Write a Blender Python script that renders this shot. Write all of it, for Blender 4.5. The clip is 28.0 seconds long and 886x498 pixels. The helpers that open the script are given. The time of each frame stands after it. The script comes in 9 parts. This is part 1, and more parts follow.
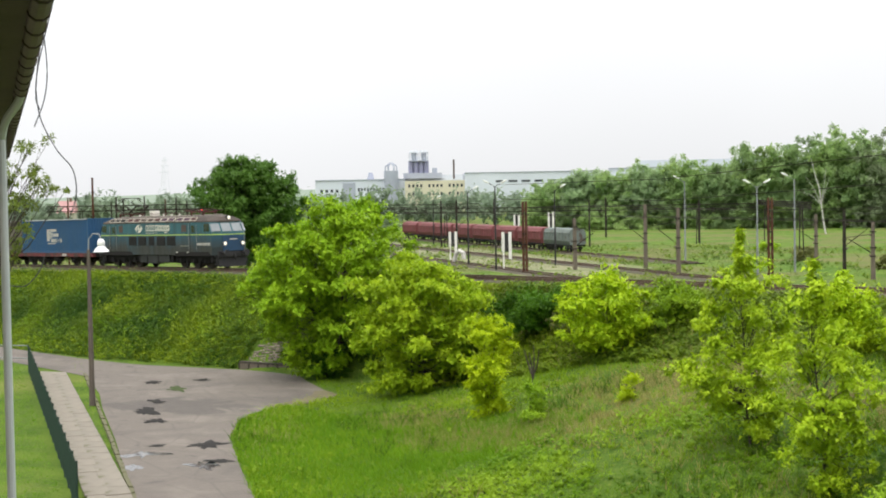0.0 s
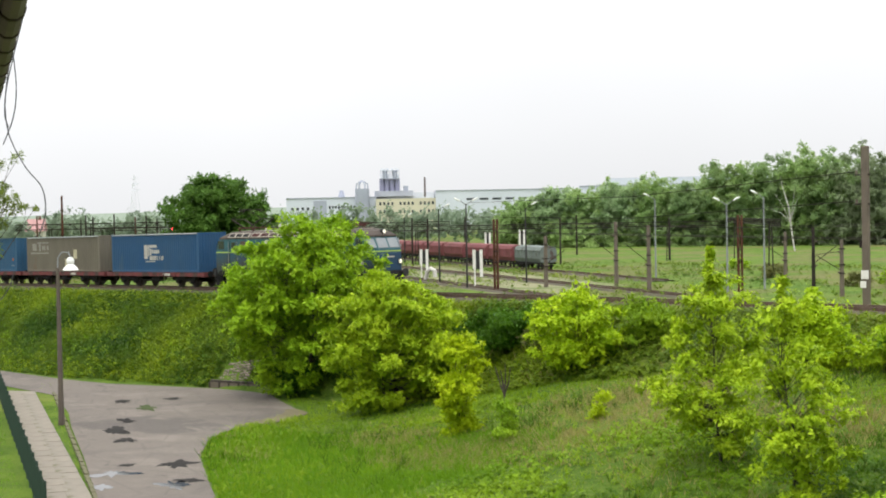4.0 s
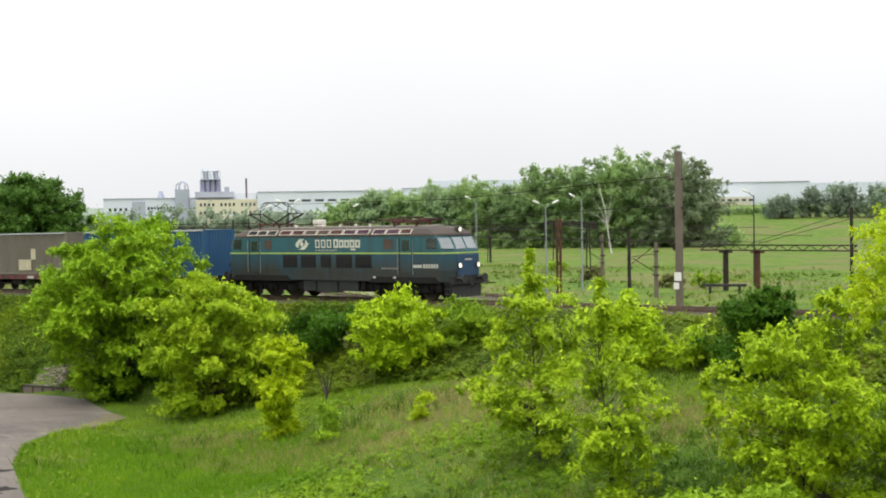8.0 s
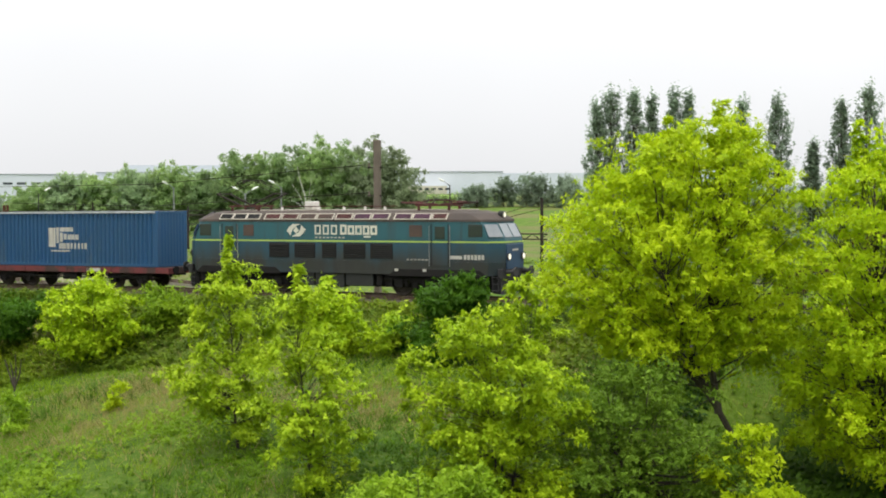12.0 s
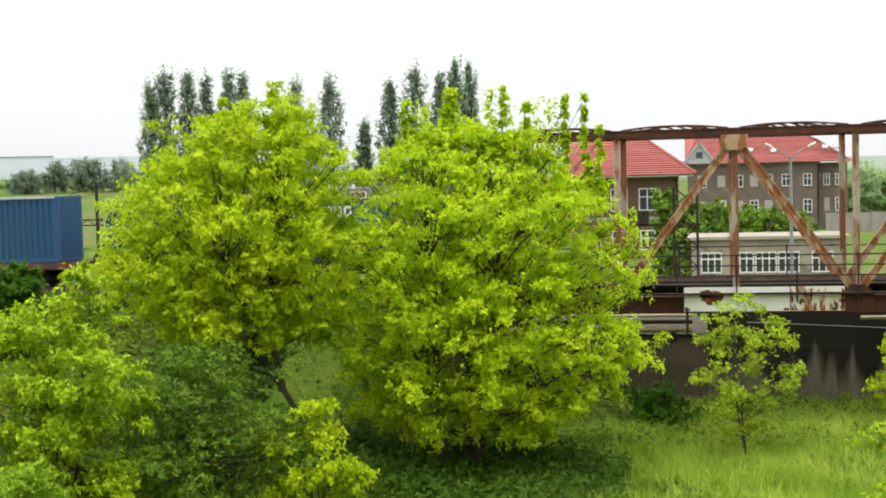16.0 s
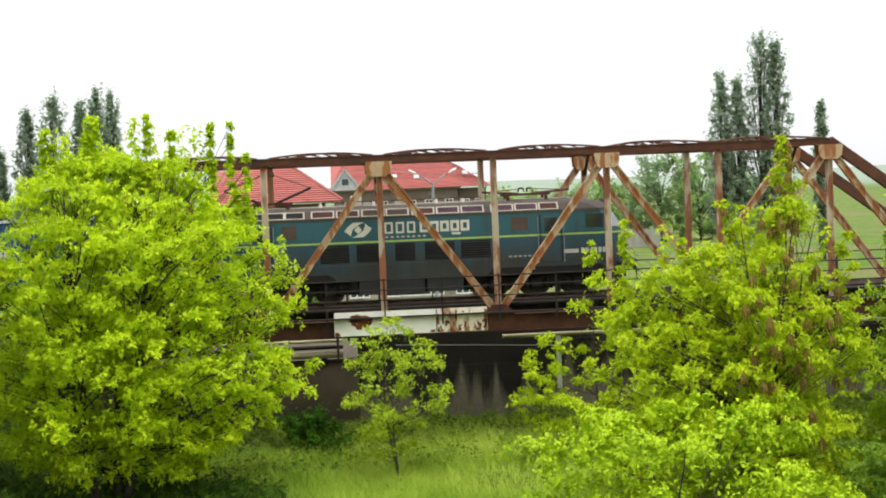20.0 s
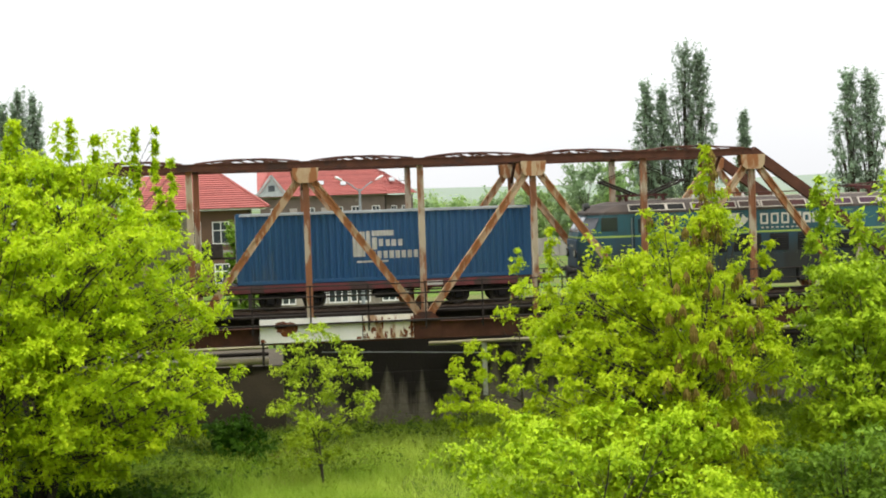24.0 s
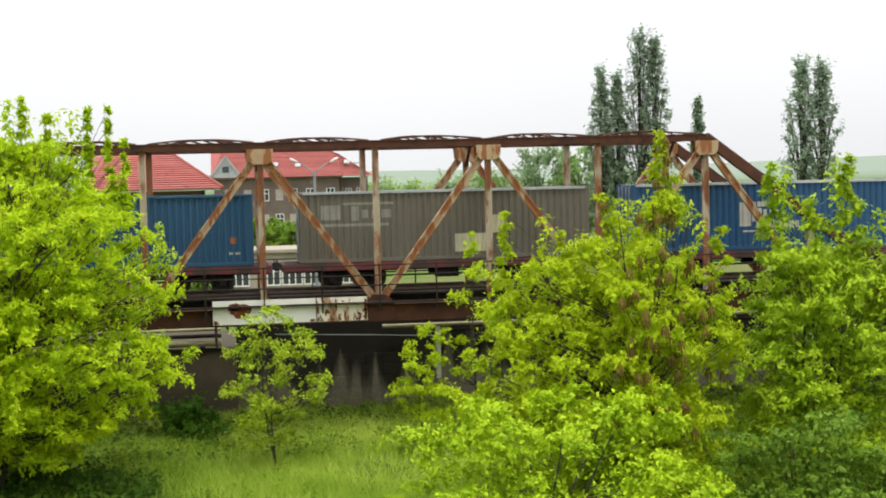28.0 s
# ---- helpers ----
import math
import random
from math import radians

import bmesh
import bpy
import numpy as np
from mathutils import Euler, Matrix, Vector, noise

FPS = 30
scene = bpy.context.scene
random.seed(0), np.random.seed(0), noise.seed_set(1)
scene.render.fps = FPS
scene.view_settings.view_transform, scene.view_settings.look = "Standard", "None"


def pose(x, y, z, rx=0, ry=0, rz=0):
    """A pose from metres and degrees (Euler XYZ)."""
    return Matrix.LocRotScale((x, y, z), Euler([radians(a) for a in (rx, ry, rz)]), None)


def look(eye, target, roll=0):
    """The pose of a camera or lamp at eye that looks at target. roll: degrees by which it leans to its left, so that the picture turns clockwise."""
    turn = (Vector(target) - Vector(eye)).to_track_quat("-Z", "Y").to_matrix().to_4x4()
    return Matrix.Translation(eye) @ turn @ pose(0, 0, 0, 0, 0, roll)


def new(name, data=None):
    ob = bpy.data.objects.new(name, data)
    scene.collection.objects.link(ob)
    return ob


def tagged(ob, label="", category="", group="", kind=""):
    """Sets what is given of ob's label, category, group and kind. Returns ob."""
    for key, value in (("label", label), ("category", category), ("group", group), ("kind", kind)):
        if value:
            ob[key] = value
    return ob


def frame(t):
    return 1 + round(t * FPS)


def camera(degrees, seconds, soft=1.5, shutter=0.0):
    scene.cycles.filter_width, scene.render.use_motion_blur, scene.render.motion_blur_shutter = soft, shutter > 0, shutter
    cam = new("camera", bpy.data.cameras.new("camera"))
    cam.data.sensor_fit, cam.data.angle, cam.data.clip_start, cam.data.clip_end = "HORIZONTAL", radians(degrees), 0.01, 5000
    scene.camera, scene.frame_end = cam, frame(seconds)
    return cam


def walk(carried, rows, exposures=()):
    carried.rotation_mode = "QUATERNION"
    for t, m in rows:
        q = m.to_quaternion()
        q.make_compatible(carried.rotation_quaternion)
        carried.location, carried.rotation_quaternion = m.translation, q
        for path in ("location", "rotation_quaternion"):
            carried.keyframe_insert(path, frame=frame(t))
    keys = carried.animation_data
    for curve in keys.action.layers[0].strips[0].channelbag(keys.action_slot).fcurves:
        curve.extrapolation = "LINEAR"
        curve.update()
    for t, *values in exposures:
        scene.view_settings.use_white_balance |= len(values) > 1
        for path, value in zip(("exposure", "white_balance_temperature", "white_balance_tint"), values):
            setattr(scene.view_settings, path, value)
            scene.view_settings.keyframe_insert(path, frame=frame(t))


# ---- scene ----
CH = 10.6          # eye height above the road
YC = -60.2         # the eye stands this far in front of the track's axis

# seconds, heading (0 looks square at the track, negative to the left), pitch, lean
VIEW = [
(0.0, -47.767, -2.063, -1.017), (0.5, -47.476, -1.789, -0.988), (1.0, -47.199, -1.837, -0.714), (1.5, -47.065, -2.049, -0.506),
(2.0, -47.036, -1.629, -0.706), (2.5, -46.915, -1.58, -0.794), (3.0, -46.816, -1.515, -0.77), (3.5, -46.72, -1.412, -0.983),
(5.5, -45.242, -1.347, -1.118), (6.0, -43.929, -1.461, -1.002), (6.5, -43.305, -1.365, -0.943), (7.0, -42.357, -1.205, -1.128),
(7.5, -41.01, -1.351, -0.988), (8.0, -39.523, -1.413, -0.799), (8.5, -37.98, -1.647, -0.628), (9.0, -36.529, -1.919, -0.409),
(9.5, -35.917, -2.014, -0.718), (10.0, -34.574, -2.256, -0.457), (10.5, -32.865, -2.08, -0.305), (11.0, -30.331, -2.321, -0.488),
(11.5, -28.834, -2.329, -0.194), (12.0, -27.574, -2.028, -0.131), (12.5, -25.642, -1.925, -0.233), (13.0, -23.169, -2.251, -0.721),
(13.5, -19.27, -2.268, -0.803), (15.5, -11.438, -2.981, -1.363), (16.0, -10.134, -2.989, -1.416), (16.5, -7.573, -3.143, -1.284),
(17.0, -5.148, -3.228, -1.705), (17.5, -2.709, -3.142, -1.68), (18.0, -0.189, -3.207, -1.877), (18.5, 2.063, -3.011, -2.072),
(19.0, 3.294, -2.466, -1.952), (19.5, 3.851, -2.332, -2.191), (20.0, 3.836, -2.327, -2.273), (20.5, 3.97, -2.261, -2.31),
(21.0, 4.339, -2.379, -2.142), (21.5, 4.7, -2.422, -1.813), (23.5, 6.316, -2.185, -1.822), (24.0, 6.774, -2.15, -1.895),
(24.5, 7.56, -1.698, -2.078), (25.0, 7.566, -1.982, -2.205), (25.5, 8.074, -2.177, -1.642), (26.0, 8.281, -2.306, -1.761),
(26.5, 8.414, -2.404, -1.818), (27.0, 8.307, -2.603, -1.455), (27.5, 8.402, -2.779, -1.274), (28.0, 8.576, -2.874, -1.325)]


def view_pose(az, el, lean):
    a, e = radians(az), radians(el)
    eye = Vector((0, YC, CH))
    return look(eye, eye + 100 * Vector((math.sin(a) * math.cos(e), math.cos(a) * math.cos(e), math.sin(e))), lean)


cam = camera(34.29, 28.0, soft=1.9)
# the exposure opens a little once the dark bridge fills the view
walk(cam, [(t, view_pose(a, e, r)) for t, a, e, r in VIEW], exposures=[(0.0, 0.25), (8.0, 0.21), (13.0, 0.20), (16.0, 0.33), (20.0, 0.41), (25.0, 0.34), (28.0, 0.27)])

# ---------------------------------------------------------------- light
world = bpy.data.worlds.new("overcast_sky")
scene.world = world
world.use_nodes = True
wn, wl = world.node_tree.nodes, world.node_tree.links
bg = wn["Background"]
sky = wn.new("ShaderNodeTexSky")
sky.sky_type, sky.sun_disc = "NISHITA", False
sky.sun_elevation, sky.sun_rotation = radians(72), radians(200)
sky.air_density, sky.dust_density = 1.0, 4.0
cloud = wn.new("ShaderNodeTexNoise")
cloud.inputs["Scale"].default_value, cloud.inputs["Detail"].default_value = 1.6, 4.0
veil = wn.new("ShaderNodeMapRange")                 # thin and thick places in the cloud
veil.inputs[1].default_value, veil.inputs[2].default_value, veil.inputs[3].default_value, veil.inputs[4].default_value = 0.3, 0.7, 0.94, 1.06
coord, axes = wn.new("ShaderNodeTexCoord"), wn.new("ShaderNodeSeparateXYZ")
zen = wn.new("ShaderNodeMapRange")                  # an overcast sky is three times as bright overhead as at the horizon
zen.inputs[1].default_value, zen.inputs[2].default_value, zen.inputs[3].default_value, zen.inputs[4].default_value = 0.0, 1.0, 1.1, 3.25
prod = wn.new("ShaderNodeMath")
prod.operation = "MULTIPLY"
grey = wn.new("ShaderNodeMixRGB")
grey.blend_type = "MULTIPLY"
grey.inputs[0].default_value, grey.inputs[1].default_value = 1.0, (6.88, 6.95, 7.08, 1)
blend = wn.new("ShaderNodeMixRGB")
blend.inputs[0].default_value = 0.95
wl.new(coord.outputs["Generated"], axes.inputs[0])
wl.new(axes.outputs["Z"], zen.inputs[0])
wl.new(cloud.outputs["Fac"], veil.inputs[0])
wl.new(zen.outputs[0], prod.inputs[0])
wl.new(veil.outputs[0], prod.inputs[1])
wl.new(prod.outputs[0], grey.inputs[2])
wl.new(sky.outputs[0], blend.inputs[1])
wl.new(grey.outputs[0], blend.inputs[2])
wl.new(blend.outputs[0], bg.inputs[0])
bg.inputs[1].default_value = 0.1
sun = new("sun", bpy.data.lights.new("sun", "SUN"))
sun.data.energy, sun.data.angle, sun.data.color = 1.5, radians(18), (1.0, 0.95, 0.86)
sun.matrix_world = look((0, 0, 0), (-math.sin(radians(25)) * 0.32, math.cos(radians(25)) * 0.32, -1))

# ---------------------------------------------------------------- materials


def nodes_of(name):
    m = bpy.data.materials.new(name)
    m.use_nodes = True
    return m, m.node_tree.nodes, m.node_tree.links, m.node_tree.nodes["Principled BSDF"]


def mat(name, c1, c2=None, rough=0.8, metal=0.0, scale=3.0, fine=40.0, bump=0.15, spots=None, spot_at=0.62, spot_scale=1.2,
        stretch=(1, 1, 1), rnd=0.0, spec=0.3):
    """Two-scale mottled surface; spots: a third colour in ragged patches."""
    m, n, l, b = nodes_of(name)
    c2 = c2 or tuple(v * 0.7 for v in c1)
    tc, mp = n.new("ShaderNodeTexCoord"), n.new("ShaderNodeMapping")
    mp.inputs["Scale"].default_value = stretch
    l.new(tc.outputs["Object"], mp.inputs[0])
    n1, n2 = n.new("ShaderNodeTexNoise"), n.new("ShaderNodeTexNoise")
    n1.inputs["Scale"].default_value, n1.inputs["Detail"].default_value = scale, 6
    n2.inputs["Scale"].default_value, n2.inputs["Detail"].default_value = fine, 4
    for q in (n1, n2):
        l.new(mp.outputs[0], q.inputs["Vector"])
    mix = n.new("ShaderNodeMixRGB")
    mix.inputs[1].default_value, mix.inputs[2].default_value = (*c1, 1), (*c2, 1)
    add = n.new("ShaderNodeMath")
    add.operation = "MULTIPLY_ADD"
    l.new(n2.outputs["Fac"], add.inputs[0])
    add.inputs[1].default_value = 0.45
    l.new(n1.outputs["Fac"], add.inputs[2])
    mr = n.new("ShaderNodeMapRange")
    mr.inputs[1].default_value, mr.inputs[2].default_value = 0.45, 1.0
    l.new(add.outputs[0], mr.inputs[0])
    l.new(mr.outputs[0], mix.inputs[0])
    out = mix.outputs[0]
    if spots:
        n3 = n.new("ShaderNodeTexNoise")
        n3.inputs["Scale"].default_value, n3.inputs["Detail"].default_value = spot_scale, 8
        l.new(mp.outputs[0], n3.inputs["Vector"])
        cr = n.new("ShaderNodeMapRange")
        cr.inputs[1].default_value, cr.inputs[2].default_value = spot_at - 0.04, spot_at + 0.04
        l.new(n3.outputs["Fac"], cr.inputs[0])
        mx = n.new("ShaderNodeMixRGB")
        l.new(cr.outputs[0], mx.inputs[0])
        l.new(out, mx.inputs[1])
        mx.inputs[2].default_value = (*spots, 1)
        out = mx.outputs[0]
    if rnd:
        oi = n.new("ShaderNodeObjectInfo")
        hv = n.new("ShaderNodeHueSaturation")
        vr = n.new("ShaderNodeMapRange")
        vr.inputs[3].default_value, vr.inputs[4].default_value = 1 - rnd, 1 + rnd
        l.new(oi.outputs["Random"], vr.inputs[0])
        l.new(vr.outputs[0], hv.inputs["Value"])
        l.new(out, hv.inputs["Color"])
        out = hv.outputs[0]
    l.new(out, b.inputs["Base Color"])
    b.inputs["Roughness"].default_value, b.inputs["Metallic"].default_value = rough, metal
    b.inputs["Specular IOR Level"].default_value = spec
    if bump:
        bp = n.new("ShaderNodeBump")
        bp.inputs["Strength"].default_value, bp.inputs["Distance"].default_value = bump, 0.05
        l.new(add.outputs[0], bp.inputs["Height"])
        l.new(bp.outputs[0], b.inputs["Normal"])
    return m


def leaf_mat(name, c1, c2, trans=0.45, patch=0.9, spread=0.5):
    """Leaves: colour varies leaf by leaf and tree by tree; light passes through."""
    m, n, l, b = nodes_of(name)
    geo, oi = n.new("ShaderNodeNewGeometry"), n.new("ShaderNodeObjectInfo")
    tc, ns = n.new("ShaderNodeTexCoord"), n.new("ShaderNodeTexNoise")
    ns.inputs["Scale"].default_value, ns.inputs["Detail"].default_value = patch, 3
    l.new(tc.outputs["Object"], ns.inputs["Vector"])
    av = n.new("ShaderNodeMath")
    av.operation = "MULTIPLY_ADD"
    l.new(geo.outputs["Random Per Island"], av.inputs[0])
    av.inputs[1].default_value = 0.36
    wide = n.new("ShaderNodeMapRange")
    wide.inputs[1].default_value, wide.inputs[2].default_value, wide.inputs[4].default_value = 0.3, 0.7, spread
    l.new(ns.outputs["Fac"], wide.inputs[0])
    l.new(wide.outputs[0], av.inputs[2])
    sb = n.new("ShaderNodeMath")
    sb.operation = "SUBTRACT"
    sb.use_clamp = True
    l.new(av.outputs[0], sb.inputs[0])
    sb.inputs[1].default_value = 0.21 - (1.0 - spread) * 0.5
    mix = n.new("ShaderNodeMixRGB")
    mix.inputs[1].default_value, mix.inputs[2].default_value = (*c1, 1), (*c2, 1)
    l.new(sb.outputs[0], mix.inputs[0])
    hv, vr = n.new("ShaderNodeHueSaturation"), n.new("ShaderNodeMapRange")
    vr.inputs[3].default_value, vr.inputs[4].default_value = 0.88, 1.12
    l.new(oi.outputs["Random"], vr.inputs[0])
    l.new(vr.outputs[0], hv.inputs["Value"])
    l.new(mix.outputs[0], hv.inputs["Color"])
    l.new(hv.outputs[0], b.inputs["Base Color"])
    b.inputs["Roughness"].default_value = 0.55
    b.inputs["Specular IOR Level"].default_value = 0.12
    tr = n.new("ShaderNodeBsdfTranslucent")
    l.new(hv.outputs[0], tr.inputs[0])
    sh = n.new("ShaderNodeMixShader")
    sh.inputs[0].default_value = trans
    l.new(b.outputs[0], sh.inputs[1])
    l.new(tr.outputs[0], sh.inputs[2])
    l.new(sh.outputs[0], n["Material Output"].inputs[0])
    return m


def glow_mat(name, c, s):
    m, n, l, b = nodes_of(name)
    b.inputs["Emission Color"].default_value, b.inputs["Emission Strength"].default_value = (*c, 1), s
    b.inputs["Base Color"].default_value = (*c, 1)
    return m


LEAF_LIME = leaf_mat("leaf_lime", (0.18, 0.32, 0.008), (0.48, 0.61, 0.016), 0.25)
LEAF_T1 = leaf_mat("leaf_roadside_maple", (0.13, 0.27, 0.009), (0.36, 0.52, 0.018), 0.22)
LEAF_MID = leaf_mat("leaf_mid", (0.14, 0.27, 0.012), (0.36, 0.52, 0.025), 0.3)
# linden green lightened a little, with distance haze in the colour
LEAF_LINDEN = leaf_mat("leaf_linden", (0.065, 0.15, 0.025), (0.15, 0.28, 0.045), 0.38)
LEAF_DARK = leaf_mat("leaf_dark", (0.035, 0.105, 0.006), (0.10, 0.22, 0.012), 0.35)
LEAF_GREY = leaf_mat("leaf_grey", (0.085, 0.175, 0.012), (0.22, 0.345, 0.03), 0.28)
# far belts and wood: distance haze put into the leaves' base colours
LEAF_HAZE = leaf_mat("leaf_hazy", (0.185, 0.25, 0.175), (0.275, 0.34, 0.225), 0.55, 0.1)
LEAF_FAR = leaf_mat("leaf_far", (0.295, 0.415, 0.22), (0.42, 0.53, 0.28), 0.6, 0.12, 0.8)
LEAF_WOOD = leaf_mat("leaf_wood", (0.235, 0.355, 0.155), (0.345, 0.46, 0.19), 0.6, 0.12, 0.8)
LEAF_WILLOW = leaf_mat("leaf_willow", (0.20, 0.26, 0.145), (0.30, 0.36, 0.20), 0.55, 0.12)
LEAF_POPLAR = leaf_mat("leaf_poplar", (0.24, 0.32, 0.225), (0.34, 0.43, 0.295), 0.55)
LEAF_SEED = leaf_mat("leaf_seed", (0.12, 0.085, 0.015), (0.22, 0.16, 0.03), 0.15)
LEAF_YELLOW = leaf_mat("leaf_yellow_green", (0.255, 0.405, 0.007), (0.63, 0.73, 0.016), 0.38)
LEAF_HUGE = leaf_mat("leaf_huge_maple", (0.24, 0.395, 0.007), (0.62, 0.73, 0.016), 0.38)
LEAF_BRIGHT = leaf_mat("leaf_bright_lime", (0.34, 0.50, 0.010), (0.74, 0.86, 0.03), 0.4)
LEAF_MAPLE = leaf_mat("leaf_maple", (0.19, 0.33, 0.010), (0.46, 0.58, 0.022), 0.24)
LEAF_SAP = leaf_mat("leaf_sapling", (0.27, 0.40, 0.018), (0.55, 0.67, 0.04), 0.32)
LEAF_BIRCH = leaf_mat("leaf_birch", (0.10, 0.15, 0.025), (0.22, 0.27, 0.05), 0.4)
LEAF_TAUPE = leaf_mat("leaf_sparse", (0.10, 0.12, 0.03), (0.19, 0.19, 0.06), 0.35)
# mid-green far leaves, paled by the same haze in their colour
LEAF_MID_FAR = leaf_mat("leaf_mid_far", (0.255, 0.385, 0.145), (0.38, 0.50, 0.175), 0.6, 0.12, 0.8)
WEEDS = leaf_mat("weed_blades", (0.024, 0.068, 0.006), (0.19, 0.265, 0.011), 0.3, 0.17, 1.0)
SLOPE_LIME = leaf_mat("slope_lime_weeds", (0.16, 0.25, 0.006), (0.31, 0.39, 0.014), 0.3, 0.3)
WEEDS_DARK = leaf_mat("nettle_blades", (0.033, 0.085, 0.006), (0.095, 0.18, 0.011), 0.35)
GRASS = leaf_mat("grass_blades", (0.115, 0.23, 0.008), (0.29, 0.415, 0.022), 0.42, 0.16, 1.0)
LUSH = leaf_mat("lush_blades", (0.085, 0.205, 0.008), (0.195, 0.35, 0.014), 0.42, 0.3)
PALE_GRASS = leaf_mat("pale_grass_blades", (0.25, 0.39, 0.035), (0.50, 0.61, 0.095), 0.42, 0.25, 1.0)
YARD_WEEDS = leaf_mat("yard_weed_leaves", (0.06, 0.125, 0.012), (0.20, 0.26, 0.03), 0.35, 0.06, 1.0)
YARD_BLADES = leaf_mat("yard_blades", (0.06, 0.105, 0.014), (0.15, 0.185, 0.045), 0.35, 0.1, 1.0)
STRAW = leaf_mat("straw_blades", (0.30, 0.25, 0.085), (0.46, 0.39, 0.17), 0.4)
BARK = mat("bark", (0.09, 0.075, 0.055), (0.03, 0.026, 0.02), 0.95, fine=25, bump=0.6, stretch=(1, 1, 0.3))
BARK_WHITE = mat("birch_bark", (0.62, 0.6, 0.55), (0.25, 0.24, 0.22), 0.9, fine=12, bump=0.3, stretch=(1, 1, 3))
RUST = mat("rusty_steel", (0.06, 0.024, 0.016), (0.115, 0.046, 0.025), 0.85, 0.2, 2.2, 30, 0.4, (0.055, 0.03, 0.022), 0.6)
RUST_PAINT = mat("rusted_pale_paint", (0.43, 0.335, 0.21), (0.33, 0.20, 0.105), 0.8, 0.0, 2.2, 26, 0.35, (0.25, 0.10, 0.035), 0.5, 2.6, (1.3, 1, 0.45))
DARK_STEEL = mat("dark_steel", (0.022, 0.019, 0.017), (0.042, 0.034, 0.028), 0.85, 0.0, 3, 30, 0.2, spec=0.1)
CONCRETE = mat("weathered_concrete", (0.34, 0.32, 0.28), (0.20, 0.185, 0.16), 0.9, 0, 1.2, 18, 0.3, (0.10, 0.09, 0.08), 0.66, 0.7, (1, 1, 0.35))
# base darkened for the shade under the bridge; the pale streaks are stains
CONCRETE_DARK = mat("dark_stained_concrete", (0.075, 0.062, 0.048), (0.036, 0.03, 0.025), 0.92, 0, 0.8, 12, 0.4, (0.30, 0.28, 0.24), 0.64, 0.8, (1.5, 1, 0.12))
POLE_CONC = mat("pole_concrete", (0.165, 0.135, 0.105), (0.105, 0.086, 0.068), 0.9, 0, 1.5, 20, 0.3)


def road_mat():
    """Worn grey-brown asphalt: pale dusty crown, soft damp zones, small dark pits and a web of cracks."""
    m, n, l, b = nodes_of("old_asphalt")
    tc = n.new("ShaderNodeTexCoord")
    warp = n.new("ShaderNodeMapping")
    warp.inputs["Rotation"].default_value = (0, 0, math.radians(-54))
    warp.inputs["Scale"].default_value = (0.7, 1.0, 1.0)
    l.new(tc.outputs["Object"], warp.inputs[0])

    def layer(scale, detail, lo, hi, distort=0.0):
        ns, mr = n.new("ShaderNodeTexNoise"), n.new("ShaderNodeMapRange")
        ns.inputs["Scale"].default_value, ns.inputs["Detail"].default_value, ns.inputs["Distortion"].default_value = scale, detail, distort
        mr.inputs[1].default_value, mr.inputs[2].default_value = lo, hi
        mr.interpolation_type = "SMOOTHSTEP"
        l.new(warp.outputs[0], ns.inputs["Vector"])
        l.new(ns.outputs["Fac"], mr.inputs[0])
        return mr.outputs[0]

    def over(below, colour, fac, most):
        mx, k = n.new("ShaderNodeMixRGB"), n.new("ShaderNodeMath")
        k.operation = "MULTIPLY"
        k.inputs[1].default_value = most
        l.new(fac, k.inputs[0])
        l.new(k.outputs[0], mx.inputs[0])
        l.new(below, mx.inputs[1])
        mx.inputs[2].default_value = (*colour, 1)
        return mx.outputs[0]

    base = n.new("ShaderNodeRGB")
    base.outputs[0].default_value = (0.125, 0.105, 0.087, 1)
    c = over(base.outputs[0], (0.175, 0.149, 0.124), layer(0.5, 5, 0.48, 0.68, 0.6), 0.8)
    c = over(c, (0.078, 0.066, 0.056), layer(0.17, 5, 0.5, 0.64, 0.8), 0.75)
    c = over(c, (0.05, 0.043, 0.036), layer(0.8, 6, 0.62, 0.7, 1.2), 0.7)
    # one large damp stain across the lane where rain drains to the kerb
    at, far = n.new("ShaderNodeMapping"), n.new("ShaderNodeVectorMath")
    at.vector_type = "TEXTURE"
    at.inputs["Location"].default_value = (-64.8, -20.6, 0)
    at.inputs["Rotation"].default_value = (0, 0, math.radians(38))
    at.inputs["Scale"].default_value = (6.0, 3.2, 50)
    far.operation = "LENGTH"
    l.new(tc.outputs["Object"], at.inputs[0])
    l.new(at.outputs[0], far.inputs[0])
    rag, fade = n.new("ShaderNodeMath"), n.new("ShaderNodeMapRange")
    rag.operation = "MULTIPLY_ADD"
    rag.inputs[1].default_value = 1.5
    l.new(layer(0.55, 6, 0.25, 0.75, 0.8), rag.inputs[0])
    l.new(far.outputs["Value"], rag.inputs[2])
    fade.interpolation_type = "SMOOTHSTEP"
    fade.inputs[1].default_value, fade.inputs[2].default_value, fade.inputs[3].default_value, fade.inputs[4].default_value = 1.05, 1.75, 1.0, 0.0
    l.new(rag.outputs[0], fade.inputs[0])
    c = over(c, (0.062, 0.053, 0.046), fade.outputs[0], 0.8)
    vo, cr = n.new("ShaderNodeTexVoronoi"), n.new("ShaderNodeMapRange")
    vo.feature = "DISTANCE_TO_EDGE"
    vo.inputs["Scale"].default_value = 0.45
    cr.inputs[1].default_value, cr.inputs[2].default_value, cr.inputs[3].default_value, cr.inputs[4].default_value = 0.0, 0.03, 1.0, 0.0
    l.new(warp.outputs[0], vo.inputs["Vector"])
    l.new(vo.outputs["Distance"], cr.inputs[0])
